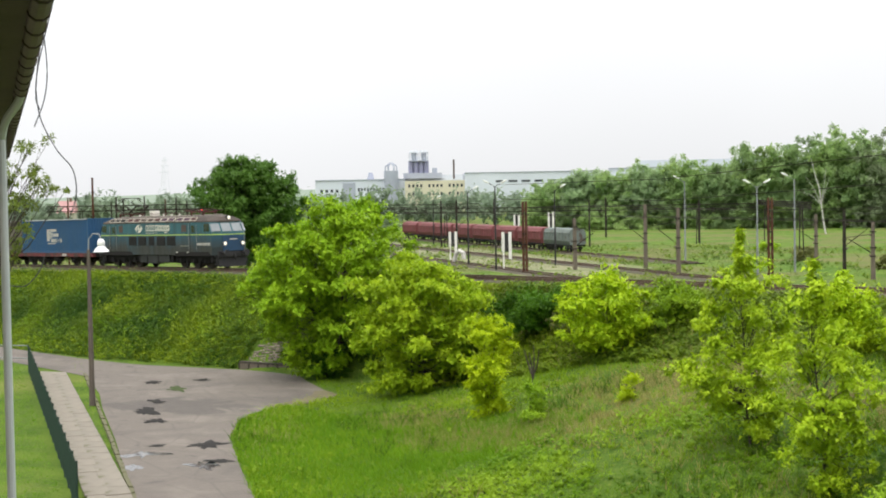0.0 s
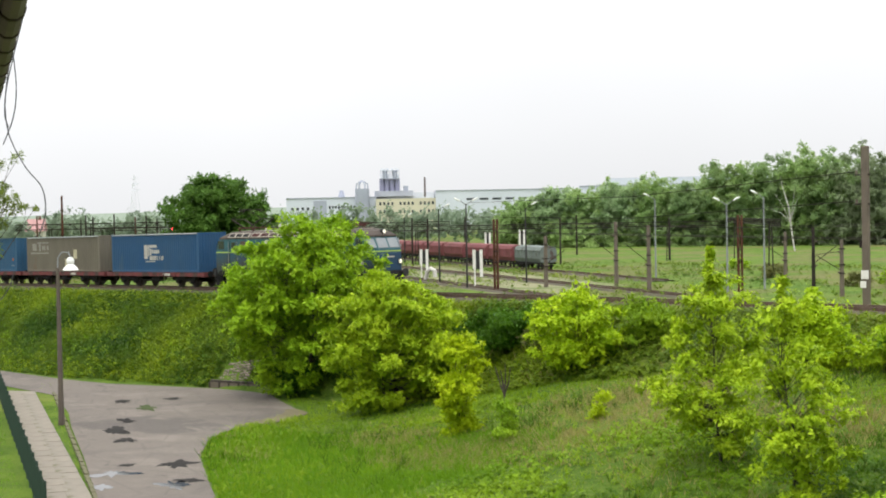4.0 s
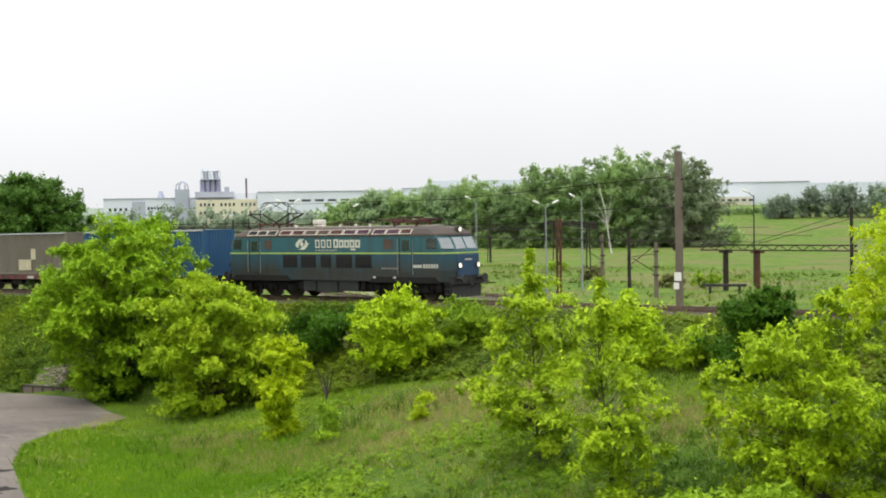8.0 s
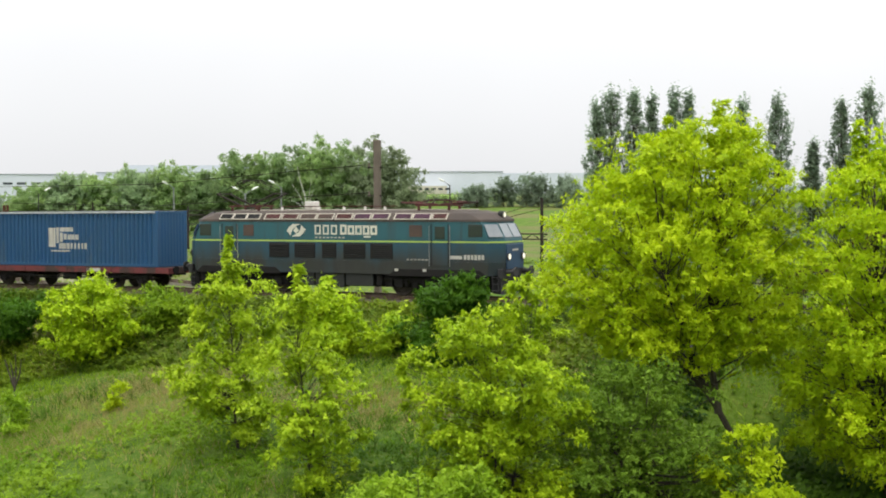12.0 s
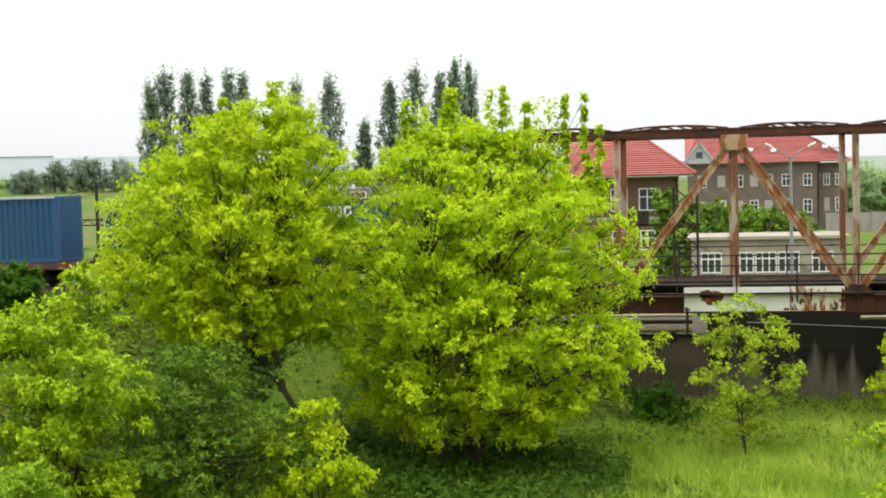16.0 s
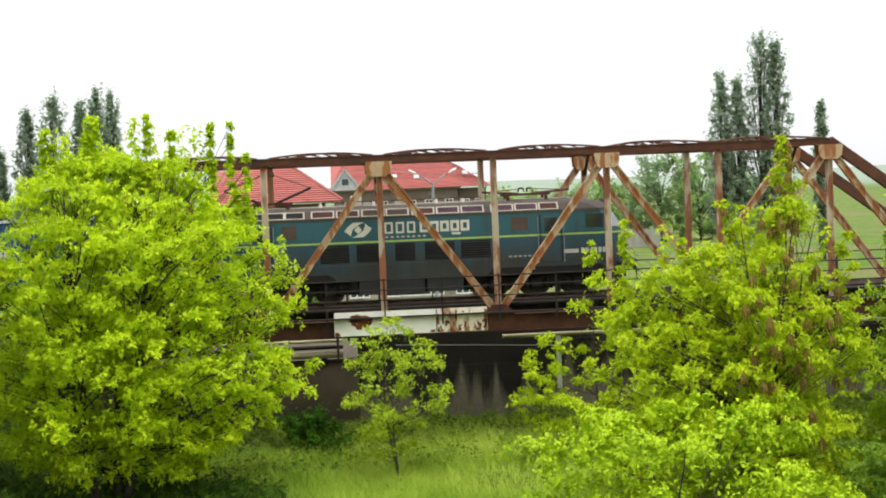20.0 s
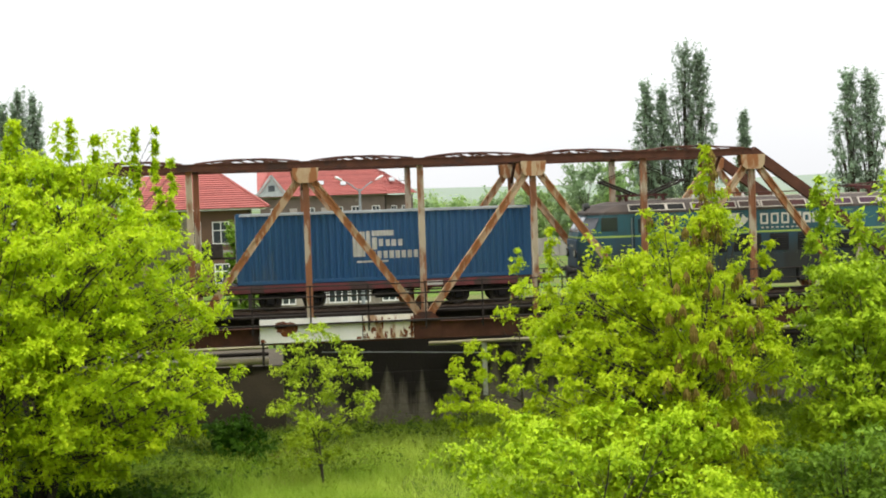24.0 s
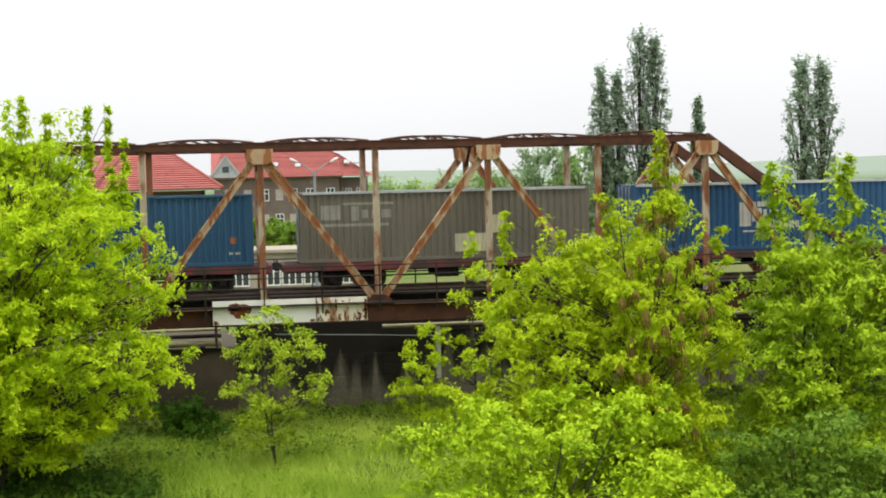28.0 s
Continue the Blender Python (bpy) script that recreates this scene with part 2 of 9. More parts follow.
    c = over(c, (0.06, 0.052, 0.043), cr.outputs[0], 0.45)
    grit = layer(9.0, 5, 0.3, 0.7)
    c = over(c, (0.10, 0.085, 0.07), grit, 0.35)
    l.new(c, b.inputs["Base Color"])
    b.inputs["Roughness"].default_value = 0.85
    bp = n.new("ShaderNodeBump")
    bp.inputs["Strength"].default_value, bp.inputs["Distance"].default_value = 0.4, 0.03
    l.new(grit, bp.inputs["Height"])
    l.new(bp.outputs[0], b.inputs["Normal"])
    return m


ASPHALT = road_mat()
PUDDLE = mat("wet_asphalt_hollow", (0.014, 0.013, 0.012), (0.028, 0.025, 0.022), 0.7, 0, 1, 20, 0.15, spec=0.08)
PAVING = mat("pavement_slabs", (0.225, 0.20, 0.162), (0.165, 0.147, 0.118), 0.9, 0, 0.8, 16, 0.2, (0.11, 0.105, 0.06), 0.62, 0.6, rnd=0.05)
KERB = mat("earthy_kerb", (0.135, 0.125, 0.075), (0.075, 0.08, 0.035), 0.95, 0, 1.5, 16, 0.3)
BALLAST = mat("ballast", (0.10, 0.085, 0.058), (0.055, 0.05, 0.034), 0.95, 0, 2.0, 22, 0.8)
DRY_YARD = mat("dry_yard_ground", (0.215, 0.205, 0.115), (0.13, 0.15, 0.055), 0.95, 0, 0.12, 3, 0.5, (0.09, 0.13, 0.03), 0.58, 0.2)
SLEEPER = mat("sleeper_wood", (0.10, 0.075, 0.055), (0.05, 0.04, 0.033), 0.95, 0, 3, 25, 0.4, rnd=0.2)
RAIL_MAT = mat("rail_steel", (0.12, 0.075, 0.05), (0.2, 0.15, 0.12), 0.5, 0.6, 2, 30, 0.1)
WHITE = mat("white_paint", (0.78, 0.77, 0.74), (0.62, 0.6, 0.56), 0.6, 0, 2, 30, 0.05)
WATER = mat("puddle_water", (0.05, 0.047, 0.042), (0.03, 0.028, 0.025), 0.04, 0, 1, 10, 0.0, spec=0.9)
MOSS = mat("moss", (0.05, 0.075, 0.015), (0.03, 0.04, 0.012), 0.95, 0, 2, 20, 0.5)
EARTH_VERGE = mat("verge_earth", (0.165, 0.135, 0.085), (0.10, 0.095, 0.045), 0.95, 0, 0.9, 12, 0.5)
SETT = mat("pinkish_sett", (0.22, 0.175, 0.152), (0.13, 0.108, 0.09), 0.9, 0, 2, 20, 0.4, rnd=0.35)
BLACK = mat("black_paint", (0.018, 0.018, 0.02), (0.035, 0.033, 0.032), 0.6, 0, 3, 30, 0.1)

# ---------------------------------------------------------------- mesh helpers


def part(name, bm, material, parent=None, label="", smooth=False):
    """Links a bmesh as one mesh object, under parent where given."""
    me = bpy.data.meshes.new(name)
    bm.to_mesh(me)
    bm.free()
    if smooth:
        me.polygons.foreach_set("use_smooth", [True] * len(me.polygons))
    me.materials.append(material)
    ob = new(name, me)
    if parent is not None:
        ob.parent = parent
    if label:
        ob["label"] = label
    return ob


def piece(name, me, parent, m):
    """An object on shared mesh data, under parent."""
    ob = new(name, me)
    ob.parent = parent
    ob.matrix_basis = m
    return ob


def empty(name, m=None):
    ob = new(name)
    ob.empty_display_size = 0.2
    if m is not None:
        ob.matrix_basis = m
    return ob


def box(bm, x0, x1, y0, y1, z0, z1, bevel=0.0, m=None):
    r = bmesh.ops.create_cube(bm, size=1.0)
    vs = r["verts"]
    for v in vs:
        v.co = Vector((x0 + (v.co.x + 0.5) * (x1 - x0), y0 + (v.co.y + 0.5) * (y1 - y0), z0 + (v.co.z + 0.5) * (z1 - z0)))
    if bevel:
        es = list({e for v in vs for e in v.link_edges})
        out = bmesh.ops.bevel(bm, geom=es, offset=bevel, segments=1, affect="EDGES")
        vs = [v for v in out["verts"]]
    if m is not None:
        bmesh.ops.transform(bm, matrix=m, verts=list({v for v in vs}))
    return bm


def bx(*a, **k):
    return box(bmesh.new(), *a, **k)


def beam(bm, a, b, w, h, up=(0, 0, 1)):
    """A rectangular bar from a to b, w across and h along up."""
    a, b = Vector(a), Vector(b)
    d = (b - a).normalized()
    s = d.cross(Vector(up))
    if s.length < 1e-4:
        s = d.cross(Vector((0, 1, 0)))
    s.normalize()
    u = s.cross(d)
    vs = [bm.verts.new(p + s * i * w / 2 + u * j * h / 2) for p in (a, b) for i, j in ((-1, -1), (1, -1), (1, 1), (-1, 1))]
    for q in ((0, 3, 2, 1), (4, 5, 6, 7), (0, 1, 5, 4), (1, 2, 6, 5), (2, 3, 7, 6), (3, 0, 4, 7)):
        bm.faces.new([vs[i] for i in q])
    return bm


def tube(bm, pts, radii, n=8, cap=True):
    """A round bar through points, tapered by radii."""
    pts = [Vector(p) for p in pts]
    if not hasattr(radii, "__len__"):
        radii = [radii] * len(pts)
    rings = []
    for i, p in enumerate(pts):
        d = (pts[min(i + 1, len(pts) - 1)] - pts[max(i - 1, 0)]).normalized()
        s = d.cross(Vector((0, 0, 1)))
        if s.length < 1e-3:
            s = d.cross(Vector((0, 1, 0)))
        s.normalize()
        u = s.cross(d)
        rings.append([bm.verts.new(p + (s * math.cos(k * 2 * math.pi / n) + u * math.sin(k * 2 * math.pi / n)) * radii[i]) for k in range(n)])
    for r0, r1 in zip(rings, rings[1:]):
        for k in range(n):
            bm.faces.new((r0[k], r0[(k + 1) % n], r1[(k + 1) % n], r1[k]))
    if cap:
        bm.faces.new(rings[0][::-1])
        bm.faces.new(rings[-1])
    return bm


def prism(bm, outline, x0, x1, axis="x"):
    """Extrudes an outline of (a, b) along one axis."""
    def at(t, a, b):
        return (t, a, b) if axis == "x" else ((a, t, b) if axis == "y" else (a, b, t))
    v0 = [bm.verts.new(at(x0, a, b)) for a, b in outline]
    v1 = [bm.verts.new(at(x1, a, b)) for a, b in outline]
    k = len(outline)
    bm.faces.new(v0[::-1])
    bm.faces.new(v1)
    for i in range(k):
        bm.faces.new((v0[i], v0[(i + 1) % k], v1[(i + 1) % k], v1[i]))
    bmesh.ops.recalc_face_normals(bm, faces=bm.faces[:])
    return bm


def np_mesh(name, verts, faces, material, parent=None, label="", kind=""):
    """A mesh from arrays: faces of one size."""
    me = bpy.data.meshes.new(name)
    nv, (nf, k) = len(verts), faces.shape
    me.vertices.add(nv)
    me.vertices.foreach_set("co", np.asarray(verts, np.float32).ravel())
    me.loops.add(nf * k)
    me.loops.foreach_set("vertex_index", faces.astype(np.int32).ravel())
    me.polygons.add(nf)
    me.polygons.foreach_set("loop_start", np.arange(0, nf * k, k, dtype=np.int32))
    me.update(calc_edges=True)
    me.materials.append(material)
    ob = new(name, me)
    if parent is not None:
        ob.parent = parent
    return tagged(ob, label, kind=kind)


def smooth01(a, b, x):
    t = np.clip((np.asarray(x, float) - a) / (b - a), 0, 1)
    return t * t * (3 - 2 * t)


# ---------------------------------------------------------------- the lie of the land
# x runs along the track in the train's direction, y away from the eye, z up from the road


def rail_z(x):
    x = np.clip(np.asarray(x, float), -170, 0)
    return 6.03 - 0.00062 * x - 0.0000662 * x * x


def land(x, y):
    """Height of the ground."""
    x, y = np.asarray(x, float), np.asarray(y, float)
    bench = smooth01(1, 22, ((x + 65) * 21 + (y + 10) * 23) / 31.1) * (1 - smooth01(-24, -6, x))
    low = 3.9 * bench * smooth01(-42, -9, y)
    low = low + 0.35 * np.sin(x * 0.31 + y * 0.17) * np.sin(y * 0.23 - x * 0.11) * bench
    top = rail_z(x) - 0.45
    foot = np.interp(x, [-95, -86, -76, -68, -50], [-12.3, -11.7, -8.9, -8.0, -8.7])
    ramp_ = (y - foot) / (-3.4 - foot)
    gap = smooth01(-13, -10, x) * (1 - smooth01(34, 40, x))
    near = low + (top - low) * np.clip(ramp_, 0, 1)
    near = near * (1 - gap) + np.where(y > -13, 0.15, low) * gap
    back = 1.0 + (top - 1.0) * np.clip((14.0 - y) / 9.5, 0, 1) * (1 - gap) - 0.85 * gap * (1 - smooth01(6, 14, y))
    z = np.where(y > 0, back, near)
    r = np.hypot(x, y)
    hill = 34 * smooth01(1500, 3000, r) * (0.75 + 0.25 * np.sin(np.arctan2(x, y) * 9.0) * np.cos(np.arctan2(x, y) * 4.0 + 1))
    az = np.degrees(np.arctan2(x, y + 60.2))
    rise = (8.3 * smooth01(340, 590, r) + 4.5 * smooth01(590, 860, r)) * smooth01(-41, -34, az) * (1 - smooth01(-12, -2, az))   # fields climbing beyond the yard
    return z + (hill + rise) * (y > -60)


def ground_sheet():
    xs = np.unique(np.r_[-4000, -3200, -2600, -2200, -1800, -1500, -1200, -1000, -800, -600, -450, -350, -260, np.arange(-200, -130, 10), np.arange(-130, 62, 1.0), np.arange(62, 110, 8),
                         110, 140, 180, 240, 320, 420, 600, 800, 1000, 1300, 1600, 2000, 2600, 3200, 4000])
    ys = np.unique(np.r_[-3000, -1500, -700, -300, -150, -100, -80, np.arange(-66, 14, 1.0), np.arange(14, 60, 4), 60, 70, 85, 100, 130, 160, 200, 260, 340, 450, 600, 800, 1000, 1250, 1500, 1800, 2200, 2600, 3200, 4000])
    gx, gy = np.meshgrid(xs, ys)
    z = land(gx, gy)
    rng = np.random.default_rng(3)
    z = z + np.where((gx > -130) & (gx < 60) & (gy < -4) & (gy > -50), rng.normal(0, 0.05, z.shape), 0) * (z > 0.25)
    verts = np.stack([gx.ravel(), gy.ravel(), z.ravel()], 1)
    nx, ny = len(xs), len(ys)
    i = (np.arange(ny - 1)[:, None] * nx + np.arange(nx - 1)[None]).ravel()
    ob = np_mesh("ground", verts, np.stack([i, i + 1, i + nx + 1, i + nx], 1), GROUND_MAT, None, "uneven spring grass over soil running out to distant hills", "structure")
    ob.data.polygons.foreach_set("use_smooth", [True] * len(ob.data.polygons))
    return ob


def ground_material():
    m, n, l, b = nodes_of("grass_ground")
    tc = n.new("ShaderNodeTexCoord")
    outs = []
    for s, d in ((0.06, 4), (0.45, 6), (5.0, 5)):
        q = n.new("ShaderNodeTexNoise")
        q.inputs["Scale"].default_value, q.inputs["Detail"].default_value = s, d
        l.new(tc.outputs["Object"], q.inputs["Vector"])
        outs.append(q.outputs["Fac"])
    def ramp_of(src, lo, hi, c1, c2):
        mr, mx = n.new("ShaderNodeMapRange"), n.new("ShaderNodeMixRGB")
        mr.inputs[1].default_value, mr.inputs[2].default_value = lo, hi
        l.new(src, mr.inputs[0])
        l.new(mr.outputs[0], mx.inputs[0])
        for k, c in ((1, c1), (2, c2)):
            if isinstance(c, tuple):
                mx.inputs[k].default_value = (*c, 1)
            else:
                l.new(c, mx.inputs[k])
        return mx.outputs[0]
    grass = ramp_of(outs[1], 0.35, 0.65, (0.045, 0.09, 0.009), (0.088, 0.14, 0.016))
    grass = ramp_of(outs[2], 0.52, 0.75, grass, (0.13, 0.165, 0.03))
    dry = ramp_of(outs[0], 0.56, 0.68, grass, (0.15, 0.17, 0.04))
    # far land: ploughed and wooded hillsides, haze mixed in as greying with distance
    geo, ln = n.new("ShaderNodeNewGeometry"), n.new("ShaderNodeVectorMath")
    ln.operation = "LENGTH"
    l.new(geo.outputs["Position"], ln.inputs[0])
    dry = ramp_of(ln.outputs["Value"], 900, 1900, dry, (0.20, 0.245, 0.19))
    sep = n.new("ShaderNodeSeparateXYZ")
    l.new(geo.outputs["Position"], sep.inputs[0])
    yard = ramp_of(outs[1], 0.44, 0.58, (0.06, 0.128, 0.013), (0.112, 0.172, 0.026))
    yard = ramp_of(outs[2], 0.52, 0.78, yard, (0.14, 0.145, 0.05))
    yard = ramp_of(outs[0], 0.47, 0.57, yard, (0.128, 0.132, 0.048))
    mrk, mxk = n.new("ShaderNodeMapRange"), n.new("ShaderNodeMixRGB")
    mrk.inputs[1].default_value, mrk.inputs[2].default_value = 14, 40
    l.new(sep.outputs["Y"], mrk.inputs[0])
    near_far = n.new("ShaderNodeMath")
    near_far.operation = "LESS_THAN"
    l.new(ln.outputs["Value"], near_far.inputs[0])
    near_far.inputs[1].default_value = 900
    pr = n.new("ShaderNodeMath")
    pr.operation = "MULTIPLY"
    l.new(mrk.outputs[0], pr.inputs[0])
    l.new(near_far.outputs[0], pr.inputs[1])
    pr2 = n.new("ShaderNodeMath")
    pr2.operation = "MULTIPLY"
    pr2.inputs[1].default_value = 0.85
    l.new(pr.outputs[0], pr2.inputs[0])
    l.new(pr2.outputs[0], mxk.inputs[0])
    l.new(dry, mxk.inputs[1])
    l.new(yard, mxk.inputs[2])
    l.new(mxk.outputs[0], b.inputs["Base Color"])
    b.inputs["Roughness"].default_value = 0.95
    b.inputs["Specular IOR Level"].default_value = 0.1
    bp = n.new("ShaderNodeBump")
    bp.inputs["Strength"].default_value, bp.inputs["Distance"].default_value = 0.7, 0.15
    l.new(outs[2], bp.inputs["Height"])
    l.new(bp.outputs[0], b.inputs["Normal"])
    return m


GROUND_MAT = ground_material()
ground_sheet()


def strip(name, left, right, lift, material, label, kind="structure", step=1.2):
    """A sheet between two lines of (x, y), laid over the land."""
    def walk_line(pts, k):
        pts = np.array(pts, float)
        s = np.r_[0, np.cumsum(np.hypot(*np.diff(pts, axis=0).T))]
        t = np.linspace(0, s[-1], k)
        return np.stack([np.interp(t, s, pts[:, 0]), np.interp(t, s, pts[:, 1])], 1)
    ln = np.hypot(*np.diff(np.array(left, float), axis=0).T).sum()
    k, w = int(ln / step) + 2, 6
    a, b = walk_line(left, k), walk_line(right, k)
    g = a[:, None] + (b - a)[:, None] * np.linspace(0, 1, w)[None, :, None]
    z = land(g[..., 0], g[..., 1]) + lift
    verts = np.concatenate([g.reshape(-1, 2), z.reshape(-1, 1)], 1)
    i = (np.arange(k - 1)[:, None] * w + np.arange(w - 1)[None]).ravel()
    return np_mesh(name, verts, np.stack([i, i + 1, i + w + 1, i + w], 1), material, None, label, kind)


# ---------------------------------------------------------------- trees


def leaf_cloud(centres, sizes, dirs, per, leaf, rng, droop=0.35):
    """Pointed leaves scattered round clump centres."""
    n = len(centres) * per
    c = np.repeat(centres, per, 0)
    s = np.repeat(sizes, per)[:, None]
    off = rng.normal(0, 1, (n, 3))
    off *= (rng.random((n, 1)) ** 0.55 / np.maximum(np.linalg.norm(off, axis=1, keepdims=True), 1e-6))
    d = np.repeat(dirs, per, 0)
    off = off * s * (0.55, 0.55, 0.46) + d * s * rng.normal(0, 0.5, (n, 1))
    p = c + off
    face = rng.normal(0, 0.55, (n, 3)) + d * 0.8 + (0, 0, 0.75)       # leaves turn outwards and up to the light
    a = np.cross(face, rng.normal(0, 1, (n, 3)))
    a /= np.maximum(np.linalg.norm(a, axis=1, keepdims=True), 1e-6)
    a[:, 2] -= droop
    b = np.cross(face, a)
    b /= np.maximum(np.linalg.norm(b, axis=1, keepdims=True), 1e-6)
    ln = leaf * rng.uniform(0.6, 1.35, (n, 1))
    wd = ln * rng.uniform(0.2, 0.34, (n, 1))
    v = np.stack([p - a * ln * 0.4 + b * wd, p + a * ln * 0.6, p - a * ln * 0.4 - b * wd], 1).reshape(-1, 3)
    return v, np.arange(n * 3).reshape(-1, 3)


def tree(name, x, y, h, rx, ry, material, label, seed, z, clear=0.15, lobes=16, tufts=16, per=14, leaf=0.24, tuft=0.34, trunk=0.16, shape="round",
         category="tree", group="", lobe_r=0.36, inner=0.14):
    """A tree or bush: a tapered trunk with limbs to every bough, boughs set with leafy tufts, and gaps between them."""
    rng = np.random.default_rng(seed)
    per, leaf = int(per * 1.7), leaf * 0.95
    root = tagged(empty(name, pose(x, y, z)), label, category, group)
    z0 = h * clear
    hc = (h - z0) / 2
    cs, rs = [], []
    golden = 2.39996
    for i in range(lobes):
        t = (i + 0.5) / lobes
        q = 1 - 2 * t
        if shape == "poplar":
            prof = 0.12 + 0.88 * min(1.0, (1 - q) / 0.75) ** 0.8 * (1.0 if q > -0.6 else 0.75)
        else:
            prof = math.sqrt(max(0, 1 - q * q)) * 0.9 + 0.1
            if q < -0.2:
                prof = max(prof, 0.72)
        a = i * golden + rng.uniform(-0.3, 0.3)
        k = prof * rng.uniform(0.55, 0.86) * (0.35 if i % 5 == 4 else 1.0)
        lr = lobe_r * min(rx, hc * 1.3) * rng.uniform(0.75, 1.3)
        zc = z0 + hc + q * (hc - lr * 0.6)
        cs.append((k * rx * math.cos(a), k * ry * math.sin(a), zc))
        rs.append(lr)
    cs, rs = np.array(cs), np.array(rs)
    mid = np.array([0, 0, z0 + hc * 0.7])
    out = cs - mid
    out /= np.maximum(np.linalg.norm(out, axis=1, keepdims=True), 1e-6)
    tufts, per = max(5, int(tufts * 0.8)), int(per * 1.25)
    n = lobes * tufts
    d = rng.normal(0, 1, (n, 3)) + np.repeat(out, tufts, 0) * 0.75 + (0, 0, 0.35)
    d /= np.linalg.norm(d, axis=1, keepdims=True)
    rad = np.repeat(rs, tufts)[:, None] * rng.uniform(0.45, 1.12, (n, 1))
    c = np.repeat(cs, tufts, 0) + d * rad
    c[:, 2] = np.maximum(c[:, 2], 0.12 + 0.1 * rng.random(n))
    size = tuft * rng.uniform(0.6, 1.4, n)
    if shape == "poplar":
        d = d * 0.35 + (0, 0, 1.1)
    v, fcs = leaf_cloud(c, size, d, per, leaf, rng)
    v2, f2 = leaf_cloud(cs, rs * 1.05, out * 0, max(8, int(tufts * per * inner)), leaf * 1.5, rng)   # leaves inside the boughs
    np_mesh("crown", np.concatenate([v, v2]), np.concatenate([fcs, f2 + len(v)]), material, root)
    bm = bmesh.new()
    foot, top = Vector((0, 0, -0.3)), Vector((0, 0, h * 0.84))
    ts = (0, 0.15, 0.35, 0.55, 0.8, 1)
    tube(bm, [foot.lerp(top, t) + Vector(rng.normal(0, 0.012 * h, 3)) * (0 < t < 1) for t in ts], [trunk * (1 - 0.88 * t) for t in ts], 7)
    for i in range(lobes):
        e = Vector(cs[i])
        t = min(0.88, max(0.1, clear * 0.9, (e.z / h) * 0.6))
        s0 = foot.lerp(top, t)
        m_ = s0.lerp(e, 0.5) + Vector((0, 0, 0.03 * h))
        r0 = trunk * (1 - 0.88 * t) * 0.6
        tube(bm, [s0, m_, e], [r0, r0 * 0.6, r0 * 0.25], 5)
        for j in range(3):
            tip = Vector(c[i * tufts + j])
            tube(bm, [m_.lerp(e, 0.6), tip], [r0 * 0.3, r0 * 0.1], 4)
    part("trunk", bm, BARK, root)
    return root


def shoot_leaves(base, way, length, per, leaf, rng, droop):
    """Pointed leaves set along leafy shoots, standing off sideways and hanging a little."""
    n = len(base) * per
    b, w = np.repeat(base, per, 0), np.repeat(way, per, 0)
    ln = np.repeat(length, per)[:, None]
    t = rng.uniform(0.05, 1.0, (n, 1)) ** 0.8
    side = np.cross(w, rng.normal(0, 1, (n, 3)))
    side /= np.maximum(np.linalg.norm(side, axis=1, keepdims=True), 1e-6)
    sz = leaf * rng.uniform(0.65, 1.3, (n, 1))
    p = b + w * ln * t + side * sz * rng.uniform(0.1, 1.1, (n, 1)) - (0, 0, 0.12) * ln * t * t
    axis = side * 0.9 + w * 0.55 + rng.normal(0, 0.2, (n, 3)) - (0, 0, droop)
    axis /= np.maximum(np.linalg.norm(axis, axis=1, keepdims=True), 1e-6)
    up = rng.normal(0, 0.35, (n, 3)) + (0, 0, 1.0) + w * 0.35
    b2 = np.cross(axis, up)
    b2 /= np.maximum(np.linalg.norm(b2, axis=1, keepdims=True), 1e-6)
    wd = sz * rng.uniform(0.26, 0.42, (n, 1))
    v = np.stack([p - axis * sz * 0.3 + b2 * wd, p + axis * sz * 0.7, p - axis * sz * 0.3 - b2 * wd], 1).reshape(-1, 3)
    return v, np.arange(n * 3).reshape(-1, 3)


